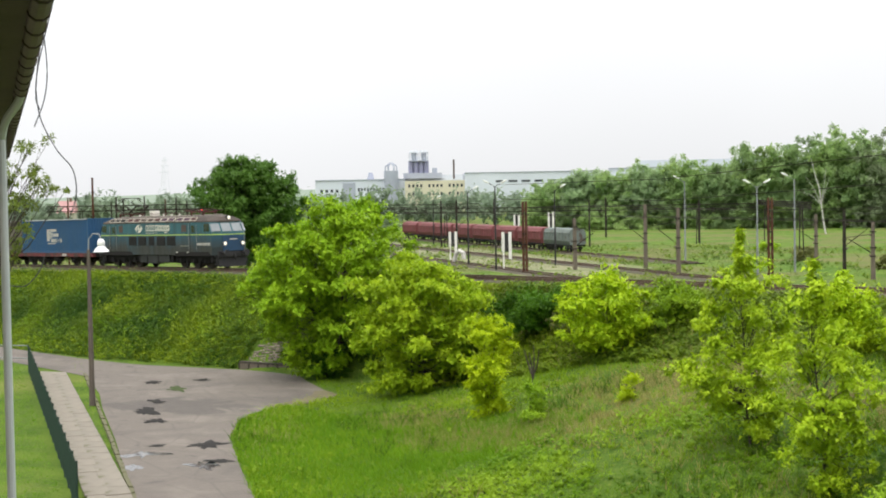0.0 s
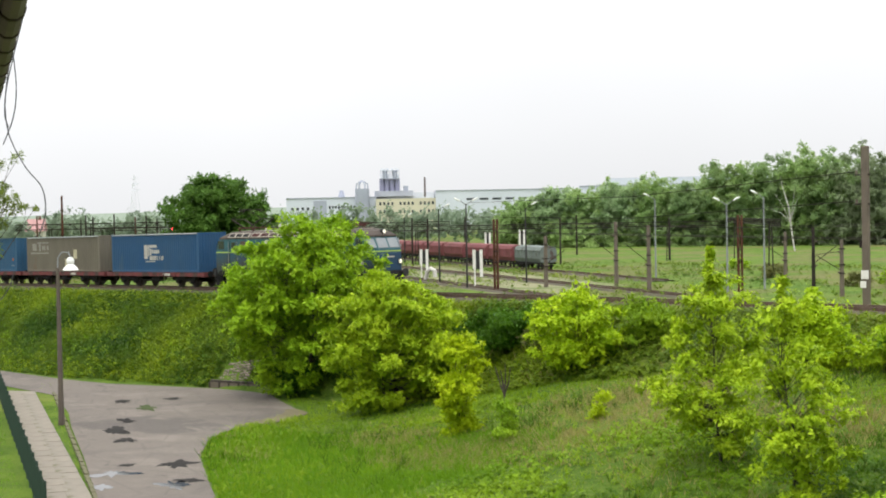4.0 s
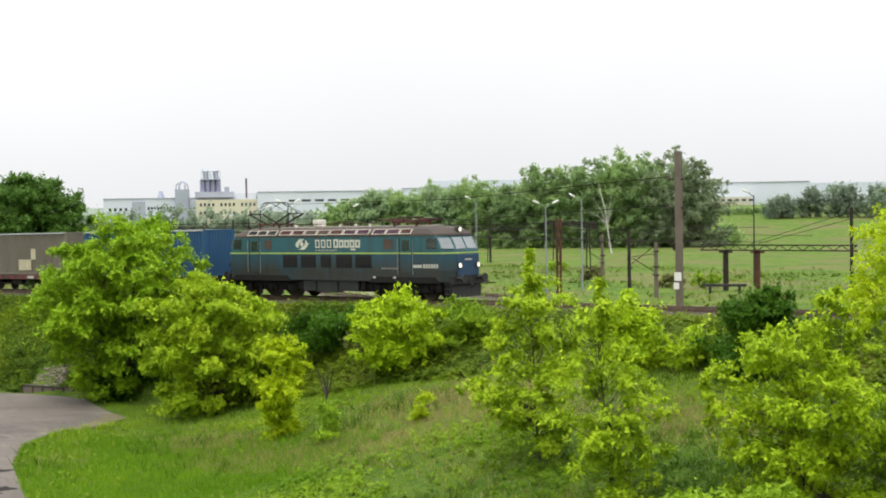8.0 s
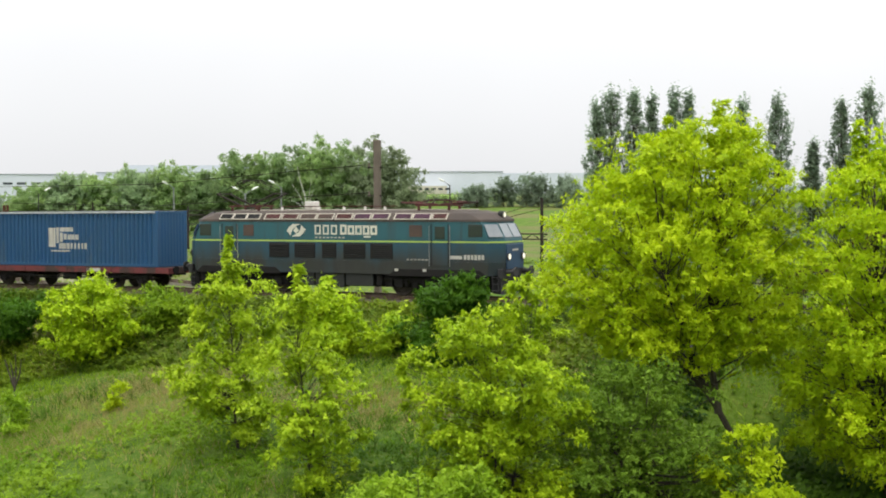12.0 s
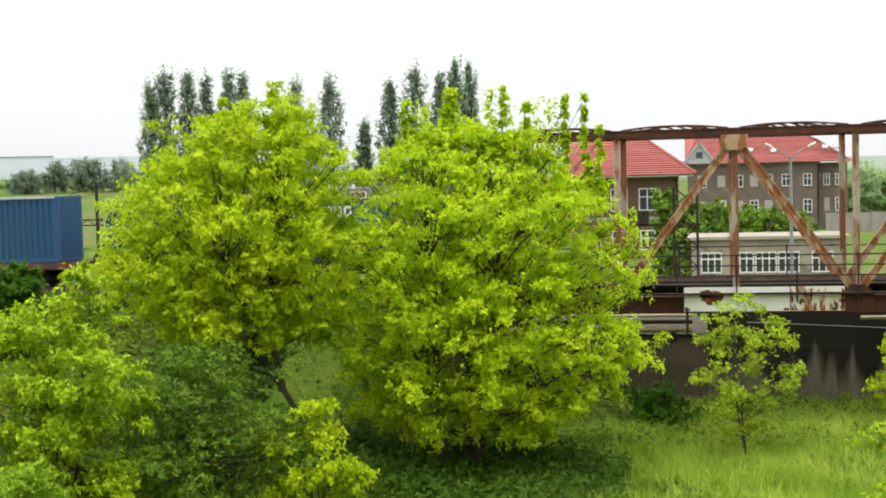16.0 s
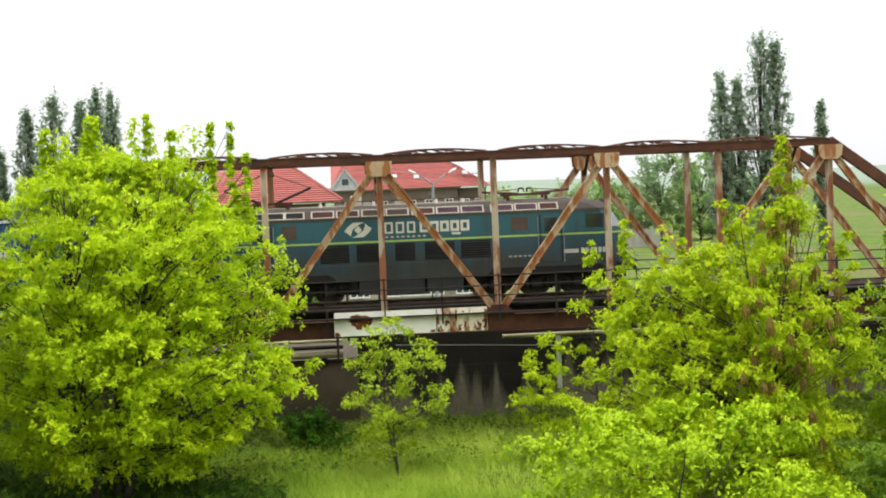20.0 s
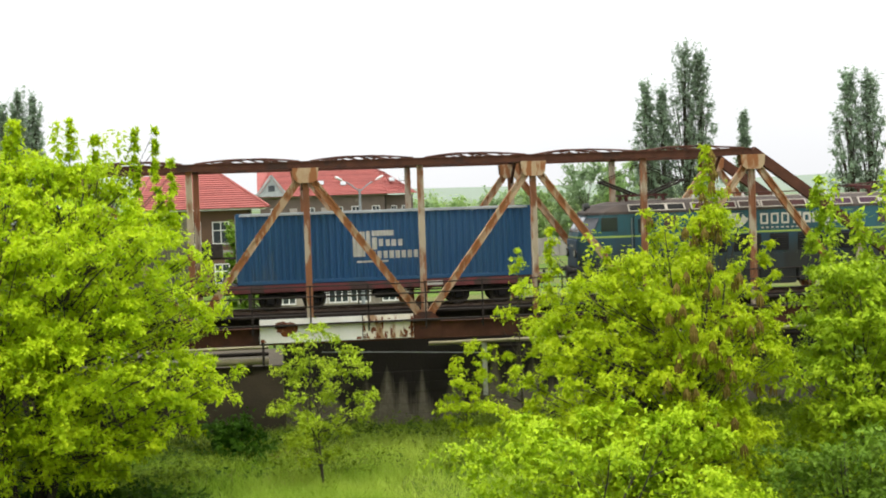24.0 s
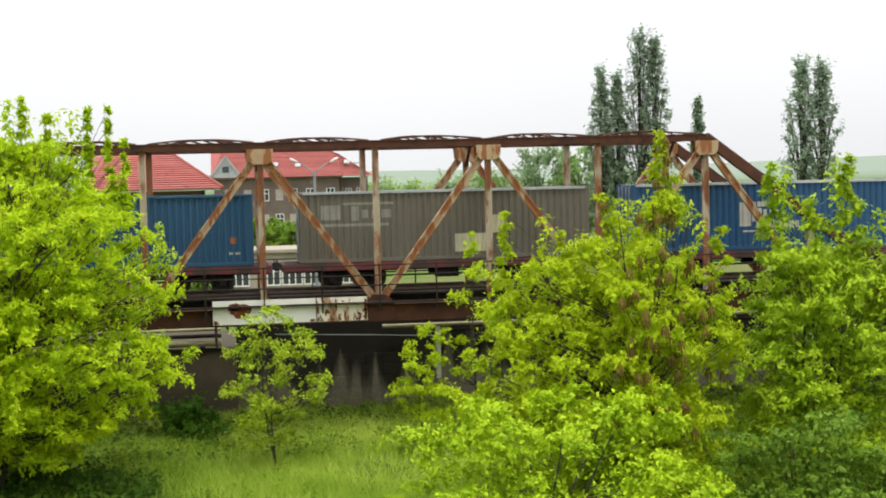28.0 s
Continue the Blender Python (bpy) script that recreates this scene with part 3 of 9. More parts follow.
def leafy(name, x, y, outline, material, label, seed, clumps=120, rc=0.5, shoots=11, per=16, leaf=0.13, trunk=0.12, stems=1, spines=None, category="tree", group="", plumes=(),
          droop=0.3, inner=0.3, z=None, bark=None, shell=0.75, flat=0.62, limbs=True, seeds=0, spread=1.0, knots=3.2):
    """A broadleaf tree or bush. outline: rows of (height, left edge, right edge), top first, across the line of sight; clumps of leafy shoots
    fill it, denser towards the outside, with a limb to each. plumes: upright leading shoots (across, foot, top, radius, clumps)."""
    rng = np.random.default_rng(seed)
    z = float(land(x, y)) - 0.05 if z is None else z
    root = tagged(empty(name, pose(x, y, z, rz=-math.degrees(math.atan2(x, y - YC)))), label, category, group)
    rows = np.array(outline, float)[::-1]
    h = rows[-1, 0]
    zz = np.linspace(rows[0, 0], h, 60)
    le, ri = np.interp(zz, rows[:, 0], rows[:, 1]), np.interp(zz, rows[:, 0], rows[:, 2])
    half = (ri - le) / 2
    prob = (half + 0.15 * half.max()) / (half + 0.15 * half.max()).sum()
    boughs = []
    for i in range(max(5, int(clumps / knots))):
        best, far = None, -1.0
        for q in range(6):
            k = rng.choice(60, p=prob)
            a = rng.uniform(0, 2 * math.pi)
            rad = rng.uniform(0.8, 1.0) if rng.random() < shell else rng.uniform(0.1, 0.75)
            hx = max(0.05, half[k] - rc * 0.55) * (1 + 0.1 * math.sin(a * 3 + zz[k] * 1.7 + seed))
            c = np.array([(le[k] + ri[k]) / 2 + math.cos(a) * rad * hx, math.sin(a) * rad * hx * 0.92, zz[k] - rc * 0.35])
            d = min((float(np.sum((c - o) ** 2)) for o in boughs), default=9.0)
            if d > far:
                best, far = c, d
        boughs.append(best)
    cs = [boughs[i % len(boughs)] + rng.normal(0, 1.0, 3) * (rc, rc, rc * 0.55) * spread * 0.8 for i in range(clumps)]
    rcs = [rc * rng.uniform(0.7, 1.3) for c in cs]
    for px_, pz0, pz1, pr, pn in plumes:
        for i in range(pn):
            t = (i + rng.uniform(0.2, 0.8)) / pn
            w_ = pr * (1 - t) ** 0.7 * min(1, 0.4 + t * 3)
            a = rng.uniform(0, 2 * math.pi)
            cs.append(np.array([px_ + math.cos(a) * w_ * 0.7, math.sin(a) * w_ * 0.7, pz0 + (pz1 - pz0) * t - rc * 0.4 * (1 - t)]))
            rcs.append(max(0.12, min(rc, pr) * rng.uniform(0.7, 1.1) * (1 - 0.6 * t)))
    cs, rcs = np.array(cs), np.array(rcs)
    cs[:, 2] = np.maximum(cs[:, 2], 0.15)
    m = len(cs)
    mid = np.stack([np.interp(cs[:, 2], zz, (le + ri) / 2) * 0.8, np.zeros(m), cs[:, 2] * 0.55 + 0.18 * h], 1)
    out = cs - mid
    out /= np.maximum(np.linalg.norm(out, axis=1, keepdims=True), 1e-6)
    way = rng.normal(0, 0.9, (m * shoots, 3)) + np.repeat(out, shoots, 0) * 0.8 + (0, 0, 0.4)
    way /= np.linalg.norm(way, axis=1, keepdims=True)
    way *= (1, 1, flat)
    big = np.repeat(rcs, shoots)
    base = np.repeat(cs, shoots, 0) + rng.normal(0, 0.34, (m * shoots, 3)) * big[:, None] * (1, 1, flat)
    v, f = shoot_leaves(base, way, big * rng.uniform(0.5, 1.15, m * shoots), per, leaf, rng, droop)
    n2 = int(m * shoots * per * inner)
    pick = rng.integers(0, m, n2)
    c2 = cs[pick] * (0.72, 0.72, 1.0) + rng.normal(0, 0.5, (n2, 3)) * rcs[pick][:, None] + mid[pick] * (0.28, 0, 0)
    c2[:, 2] = np.maximum(c2[:, 2] - 0.2 * rc, 0.1)
    v2, f2 = shoot_leaves(c2, rng.normal(0, 0.6, (n2, 3)), np.full(n2, rc * 0.4), 1, leaf * 1.5, rng, droop)      # leaves inside the crown
    np_mesh("crown", np.concatenate([v, v2]), np.concatenate([f, f2 + len(v)]), material, root)
    bm = bmesh.new()
    if spines is None:
        spines = []
        for k in range(stems):
            a, sp = k * 2.4 + seed, 0.0 if stems == 1 else 0.3
            ctop = (le[-8] + ri[-8]) / 2
            foot = Vector((math.cos(a) * trunk * 1.6 * (stems > 1), math.sin(a) * trunk * 1.6 * (stems > 1), -0.3))
            top = Vector((ctop + math.cos(a) * half.max() * sp, math.sin(a) * half.max() * sp, h * 0.9))
            spines.append([foot] + [foot.lerp(top, t) + Vector(rng.normal(0, 0.012 * h, 3)) for t in (0.15, 0.35, 0.55, 0.8)] + [top])
    spines = [[Vector(q) for q in sp] for sp in spines]
    nodes = []
    for sp in spines:
        k = len(sp)
        rad = [trunk * (1 - 0.88 * i / (k - 1)) for i in range(k)]
        tube(bm, sp, rad, 7)
        for i in range(k - 1):
            for t in (0.0, 0.33, 0.67):
                nodes.append((sp[i].lerp(sp[i + 1], t), rad[i] + (rad[i + 1] - rad[i]) * t))
    if limbs:
        for i in range(0, m, 1 if m < 200 else 2):
            e = Vector(cs[i])
            s0, r0 = min(nodes, key=lambda q: (e - q[0]).length + 6.0 * max(0.0, q[0].z - e.z * 0.78) + (9.0 if q[0].z < 0.12 * h else 0.0))
            r0 = min(r0 * 0.45, 0.007 + 0.006 * (e - s0).length)
            mp = s0.lerp(e, 0.5) + Vector((0, 0, -0.06 * (e - s0).length)) + Vector(rng.normal(0, 0.05, 3)) * (e - s0).length
            tube(bm, [s0, mp, e], [r0, r0 * 0.65, r0 * 0.3], 5, False)
            k = i * shoots
            tube(bm, [mp.lerp(e, 0.7), Vector(base[k] + way[k] * big[k] * 0.9)], [r0 * 0.35, 0.006], 3, False)
    part("trunk", bm, bark or BARK, root)
    if seeds:
        bt = bmesh.new()
        for k in range(7):
            a = k * 0.9
            tip = Vector((0.11 * math.cos(a), 0.11 * math.sin(a), -0.34 - 0.05 * (k % 3)))
            tube(bt, [Vector((0, 0, 0.02)), tip * 0.55 + Vector((0.03 * math.cos(a), 0.03 * math.sin(a), 0.03)), tip], [0.012, 0.034, 0.012], 4)
        me = part("seed_tassel", bt, LEAF_SEED, root, "hanging brown seed tassel")
        order = [i for i in np.argsort(np.abs(cs[:, 0] - (le[-1] + ri[-1]) / 2) + rng.uniform(0, 1.4, m)) if cs[i][1] < 0.4 and 0.3 * h < cs[i][2] < 1.2 * h][:seeds]
        for k, i in enumerate(order):
            q = Matrix.Translation(Vector(cs[i]) + Vector((rng.normal(0, 0.15), -rcs[i] * 0.75, -rcs[i] * 0.25)))
            if k == 0:
                me.matrix_basis = q
            else:
                piece("seed_tassel", me.data, root, q @ pose(0, 0, 0, rz=rng.uniform(0, 360)))
    return root

# ---------------------------------------------------------------- the train


def loco_side():
    """Teal paint, bluer below the stripe, with brake dust and grime climbing unevenly from the sole bar and running down in streaks."""
    m, n, l, b = nodes_of("loco_teal_paint")
    tc, sep = n.new("ShaderNodeTexCoord"), n.new("ShaderNodeSeparateXYZ")
    l.new(tc.outputs["Object"], sep.inputs[0])

    def ramp_(src, lo, hi, a=0.0, c=1.0):
        q = n.new("ShaderNodeMapRange")
        for k, v in zip((1, 2, 3, 4), (lo, hi, a, c)):
            q.inputs[k].default_value = v
        l.new(src, q.inputs[0])
        return q.outputs[0]

    def noise_(scale, stretch, detail):
        mp, q = n.new("ShaderNodeMapping"), n.new("ShaderNodeTexNoise")
        mp.inputs["Scale"].default_value = stretch
        l.new(tc.outputs["Object"], mp.inputs[0])
        l.new(mp.outputs[0], q.inputs["Vector"])
        q.inputs["Scale"].default_value, q.inputs["Detail"].default_value = scale, detail
        return q.outputs["Fac"]

    def mix_(fac, a, c):
        q = n.new("ShaderNodeMixRGB")
        l.new(fac, q.inputs[0])
        for k, v in ((1, a), (2, c)):
            if isinstance(v, tuple):
                q.inputs[k].default_value = (*v, 1)
            else:
                l.new(v, q.inputs[k])
        return q.outputs[0]

    def maths(op, a, c):
        q = n.new("ShaderNodeMath")
        q.operation, q.use_clamp = op, True
        for k, v in ((0, a), (1, c)):
            if isinstance(v, float):
                q.inputs[k].default_value = v
            else:
                l.new(v, q.inputs[k])
        return q.outputs[0]
    paint = mix_(ramp_(sep.outputs["Z"], 2.5, 2.6), (0.019, 0.062, 0.088), (0.023, 0.092, 0.108))
    streaks = noise_(2.2, (1.6, 1.0, 0.18), 6)
    paint = mix_(ramp_(streaks, 0.5, 0.72, 0.0, 0.6), paint, (0.045, 0.06, 0.06))
    dust = maths("ADD", ramp_(sep.outputs["Z"], 2.5, 1.45), ramp_(noise_(0.9, (1, 1, 0.5), 6), 0.35, 0.7, -0.35, 0.35))
    paint = mix_(dust, paint, (0.034, 0.035, 0.031))
    l.new(paint, b.inputs["Base Color"])
    b.inputs["Specular IOR Level"].default_value = 0.35
    l.new(ramp_(streaks, 0.3, 0.7, 0.42, 0.7), b.inputs["Roughness"])
    return m


LOCO_TEAL = loco_side()
LOCO_NOSE = mat("loco_nose_blue", (0.02, 0.06, 0.125), (0.02, 0.045, 0.085), 0.45, 0, 1.2, 16, 0.05)
LAMP_GREY_RAIL = mat("worn_handrail", (0.30, 0.31, 0.30), (0.18, 0.19, 0.18), 0.5, 0.3)
LOCO_SKIRT = mat("loco_grimy_skirt", (0.032, 0.034, 0.031), (0.02, 0.021, 0.019), 0.75, 0, 1.0, 14, 0.12)
LOCO_ROOF = mat("loco_sooty_roof", (0.085, 0.065, 0.052), (0.05, 0.042, 0.037), 0.8, 0.1, 1.2, 14, 0.15)
ROOF_PALE = mat("loco_pale_roof", (0.46, 0.42, 0.35), (0.30, 0.27, 0.225), 0.8, 0, 1.5, 18, 0.15)
LIME_STRIPE = mat("lime_stripe", (0.38, 0.52, 0.10), (0.30, 0.40, 0.09), 0.5, 0, 2, 20, 0.02)
LOGO_CREAM = mat("logo_cream", (0.62, 0.60, 0.50), (0.50, 0.48, 0.40), 0.6, 0, 3, 30, 0.02)
GLASS_DARK = mat("cab_glass", (0.02, 0.025, 0.028), (0.03, 0.035, 0.04), 0.08, 0, 1, 10, 0.0, spec=0.9)
# pale base colour stands in for sky mirrored in the front panes
GLASS_PALE = mat("windscreen_glass", (0.20, 0.225, 0.235), (0.14, 0.16, 0.17), 0.12, 0, 1, 10, 0.0, spec=0.9)
GRILLE = mat("louvre_dark", (0.010, 0.010, 0.010), (0.018, 0.017, 0.016), 0.7, 0, 2, 20, 0.1)
GRILLE_RED = mat("louvre_red", (0.09, 0.028, 0.026), (0.05, 0.022, 0.02), 0.7, 0, 2, 20, 0.1)
GRILLE_PURPLE = mat("louvre_purple", (0.085, 0.03, 0.06), (0.05, 0.022, 0.036), 0.6, 0, 2, 20, 0.1)
GRILLE_BROWN = mat("louvre_brown", (0.10, 0.06, 0.045), (0.06, 0.045, 0.038), 0.7, 0, 2, 20, 0.1)
PANTO_RED = mat("pantograph_red", (0.10, 0.028, 0.024), (0.05, 0.025, 0.02), 0.7, 0.2, 3, 25, 0.1)
INSULATOR = mat("insulator_white", (0.66, 0.64, 0.58), (0.45, 0.42, 0.38), 0.3, 0, 3, 20, 0.02)
LAMP_LIT = glow_mat("headlamp_lit", (0.9, 0.85, 0.72), 0.4)
LAMP_GLASS = mat("headlamp_glass", (0.55, 0.56, 0.55), (0.4, 0.4, 0.4), 0.1, 0, 3, 20, 0.0, spec=0.9)
CONT_BLUE = mat("container_blue", (0.014, 0.07, 0.17), (0.026, 0.075, 0.14), 0.5, 0, 0.7, 12, 0.05, (0.05, 0.09, 0.13), 0.67, 0.9, (1, 1, 0.3))
CONT_NAVY = mat("container_navy", (0.020, 0.085, 0.17), (0.03, 0.08, 0.14), 0.5, 0, 0.7, 12, 0.05, (0.10, 0.05, 0.03), 0.73, 0.9, (1, 1, 0.3))
CONT_BROWN = mat("container_taupe", (0.165, 0.148, 0.115), (0.12, 0.105, 0.08), 0.65, 0, 0.7, 12, 0.06, (0.17, 0.08, 0.035), 0.7, 0.9, (1, 1, 0.3))
CONT_RAIL = mat("container_rail_grey", (0.42, 0.44, 0.44), (0.28, 0.30, 0.31), 0.6, 0, 2, 18, 0.05)
FADED = mat("faded_white_lettering", (0.50, 0.48, 0.43), (0.36, 0.34, 0.29), 0.7, 0, 2, 25, 0.02)
FADED_DIM = mat("dim_white_lettering", (0.30, 0.29, 0.25), (0.22, 0.21, 0.18), 0.7, 0, 2, 25, 0.02)
CREAM_PATCH = mat("cream_label", (0.52, 0.48, 0.34), (0.42, 0.38, 0.26), 0.7, 0, 2, 25, 0.02)
WAGON_RED = mat("wagon_red", (0.17, 0.035, 0.038), (0.09, 0.035, 0.032), 0.7, 0, 1.5, 18, 0.1, (0.06, 0.035, 0.03), 0.55, 1.2)
WHEEL_STEEL = mat("wheel_steel", (0.07, 0.055, 0.045), (0.045, 0.038, 0.033), 0.6, 0.5, 3, 25, 0.1)
BOGIE = mat("bogie_grime", (0.016, 0.014, 0.012), (0.009, 0.008, 0.008), 0.85, 0.1, 2, 20, 0.2)


def wheelset(parent, x, r=0.46, gauge=0.75):
    """Two flanged wheels on an axle; turns about y."""
    bm = bmesh.new()
    for s in (-1, 1):
        y0 = s * gauge
        rings = []
        for yy, rr in ((y0 - s * 0.07, r + 0.028), (y0 - s * 0.035, r + 0.028), (y0 - s * 0.03, r), (y0 + s * 0.07, r - 0.01), (y0 + s * 0.07, r * 0.82), (y0 + s * 0.02, r * 0.78), (y0 + s * 0.02, r * 0.3), (y0 + s * 0.08, r * 0.26)):
            rings.append([bm.verts.new((rr * math.cos(a), yy, rr * math.sin(a))) for a in (i * math.pi / 8 for i in range(16))])
        for r0, r1 in zip(rings, rings[1:]):
            for k in range(16):
                bm.faces.new((r0[k], r0[(k + 1) % 16], r1[(k + 1) % 16], r1[k]))
        bm.faces.new(rings[0])
        bm.faces.new(rings[-1])
        for k in range(5):
            a = k * 2 * math.pi / 5
            beam(bm, (r * 0.3 * math.cos(a), y0 + s * 0.03, r * 0.3 * math.sin(a)), (r * 0.8 * math.cos(a), y0 + s * 0.03, r * 0.8 * math.sin(a)), 0.06, 0.05, (0, 1, 0))
    tube(bm, [(0, -gauge - 0.15, 0), (0, gauge + 0.15, 0)], 0.08, 8)
    bmesh.ops.recalc_face_normals(bm, faces=bm.faces[:])
    ob = part("wheelset", bm, WHEEL_STEEL, parent)
    ob.matrix_basis = pose(x, 0, r)
    return (ob, x, r)


def corrugation(length, pitch=0.278, depth=0.058):
    """The (along, depth) outline of a corrugated steel side."""
    k = int(length / pitch)
    m0 = (length - k * pitch) / 2
    out = [(0, 0)]
    for i in range(k):
        a = m0 + i * pitch
        out += [(a + 0.036, 0), (a + 0.072, depth), (a + 0.072 + 0.07, depth), (a + 0.072 + 0.07 + 0.068, 0)]
    return out + [(length, 0)]


def ribbed(bm, prof, z0, z1, put):
    """A sheet along a corrugated outline between two heights; put maps (along, depth, z)."""
    a = [bm.verts.new(put(s, d, z0)) for s, d in prof]
    b = [bm.verts.new(put(s, d, z1)) for s, d in prof]
    for i in range(len(prof) - 1):
        bm.faces.new((a[i], a[i + 1], b[i + 1], b[i]))


def container(paint, label, marks=()):
    """A 40-foot high-cube container, its base at z 1.15 over the rail."""
    root = tagged(empty("shipping_container"), label, "container", "containers on the train")
    ln, w, z0, z1 = 12.19, 1.219, 1.15, 4.046
    prof = corrugation(ln - 0.3)
    for s in (-1, 1):
        bm = bmesh.new()
        ribbed(bm, prof, z0 + 0.14, z1 - 0.1, lambda a, d, z: (a - ln / 2 + 0.15, s * (w - 0.012 - d), z))
        part("side_panel", bm, paint, root)
        part("top_rail", bx(-ln / 2 + 0.15, ln / 2 - 0.15, s * w - 0.035, s * w + 0.035, z1 - 0.1, z1 - 0.004, 0.006), CONT_RAIL if paint is not CONT_NAVY else paint, root)
        part("bottom_rail", bx(-ln / 2 + 0.15, ln / 2 - 0.15, s * w - 0.04, s * w + 0.04, z0, z0 + 0.15, 0.006), paint, root)
        for e in (-1, 1):
            bm = bx(e * (ln / 2 - 0.075) - 0.075, e * (ln / 2 - 0.075) + 0.075, s * (w - 0.06) - 0.07, s * (w - 0.06) + 0.07, z0, z1, 0.01)
            post = part("corner_post", bm, paint, root)
            for zz in (z0, z1 - 0.118):
                part("corner_casting", bx(e * (ln / 2 - 0.085) - 0.09, e * (ln / 2 - 0.085) + 0.09, s * (w - 0.07) - 0.082, s * (w - 0.07) + 0.082, zz - 0.002, zz + 0.12, 0.012), paint, post)
    prof_e = corrugation(2 * w - 0.26, 0.25, 0.045)
    bm = bmesh.new()
    ribbed(bm, prof_e, z0 + 0.14, z1 - 0.1, lambda a, d, z: (ln / 2 - 0.012 - d, a - w + 0.13, z))
    part("front_panel", bm, paint, root)
    part("front_header", bx(ln / 2 - 0.09, ln / 2 - 0.01, -w + 0.13, w - 0.13, z1 - 0.12, z1 - 0.006), paint, root)
    part("front_sill", bx(ln / 2 - 0.09, ln / 2 - 0.01, -w + 0.13, w - 0.13, z0 + 0.002, z0 + 0.15), paint, root)
    for s in (-1, 1):
        bm = bx(-ln / 2 + 0.01, -ln / 2 + 0.06, min(s * 0.01, s * 1.09), max(s * 0.01, s * 1.09), z0 + 0.02, z1 - 0.05, 0.008)
        door = part("door", bm, paint, root)
        for yy in (0.3, 0.8):
            part("lock_rod", tube(bmesh.new(), [(-ln / 2 - 0.02, s * yy, z0 + 0.05), (-ln / 2 - 0.02, s * yy, z1 - 0.08)], 0.02, 6), CONT_RAIL, door)
    bm = bmesh.new()
    ribbed(bm, [(a, -d * 0.6) for a, d in corrugation(ln - 0.3)], -w + 0.03, w - 0.03, lambda a, d, y: (a - ln / 2 + 0.15, y, z1 - 0.03 + d))
    part("roof_panel", bm, paint, root)
    part("floor", bx(-ln / 2 + 0.1, ln / 2 - 0.1, -w + 0.05, w - 0.05, z0 + 0.03, z0 + 0.12), paint, root)

    def depth_at(a):
        for (a0, d0), (a1, d1) in zip(prof, prof[1:]):
            if a0 <= a <= a1:
                return d0 + (d1 - d0) * (a - a0) / max(a1 - a0, 1e-6)
        return 0
    knots = [a for a, d in prof]
    for nm, m, rects in marks:
        bm = bmesh.new()
        for x0, x1, za, zb in rects:
            a0, a1 = x0 + ln - 0.15, x1 + ln - 0.15
            aa = [a0] + [k for k in knots if a0 < k < a1] + [a1]
            ribbed(bm, [(a, depth_at(a)) for a in aa], za, zb, lambda a, d, z: (a - ln / 2 + 0.15, -(w - 0.012 - d) - 0.006, z))
        part(nm, bm, m, root)
    return root


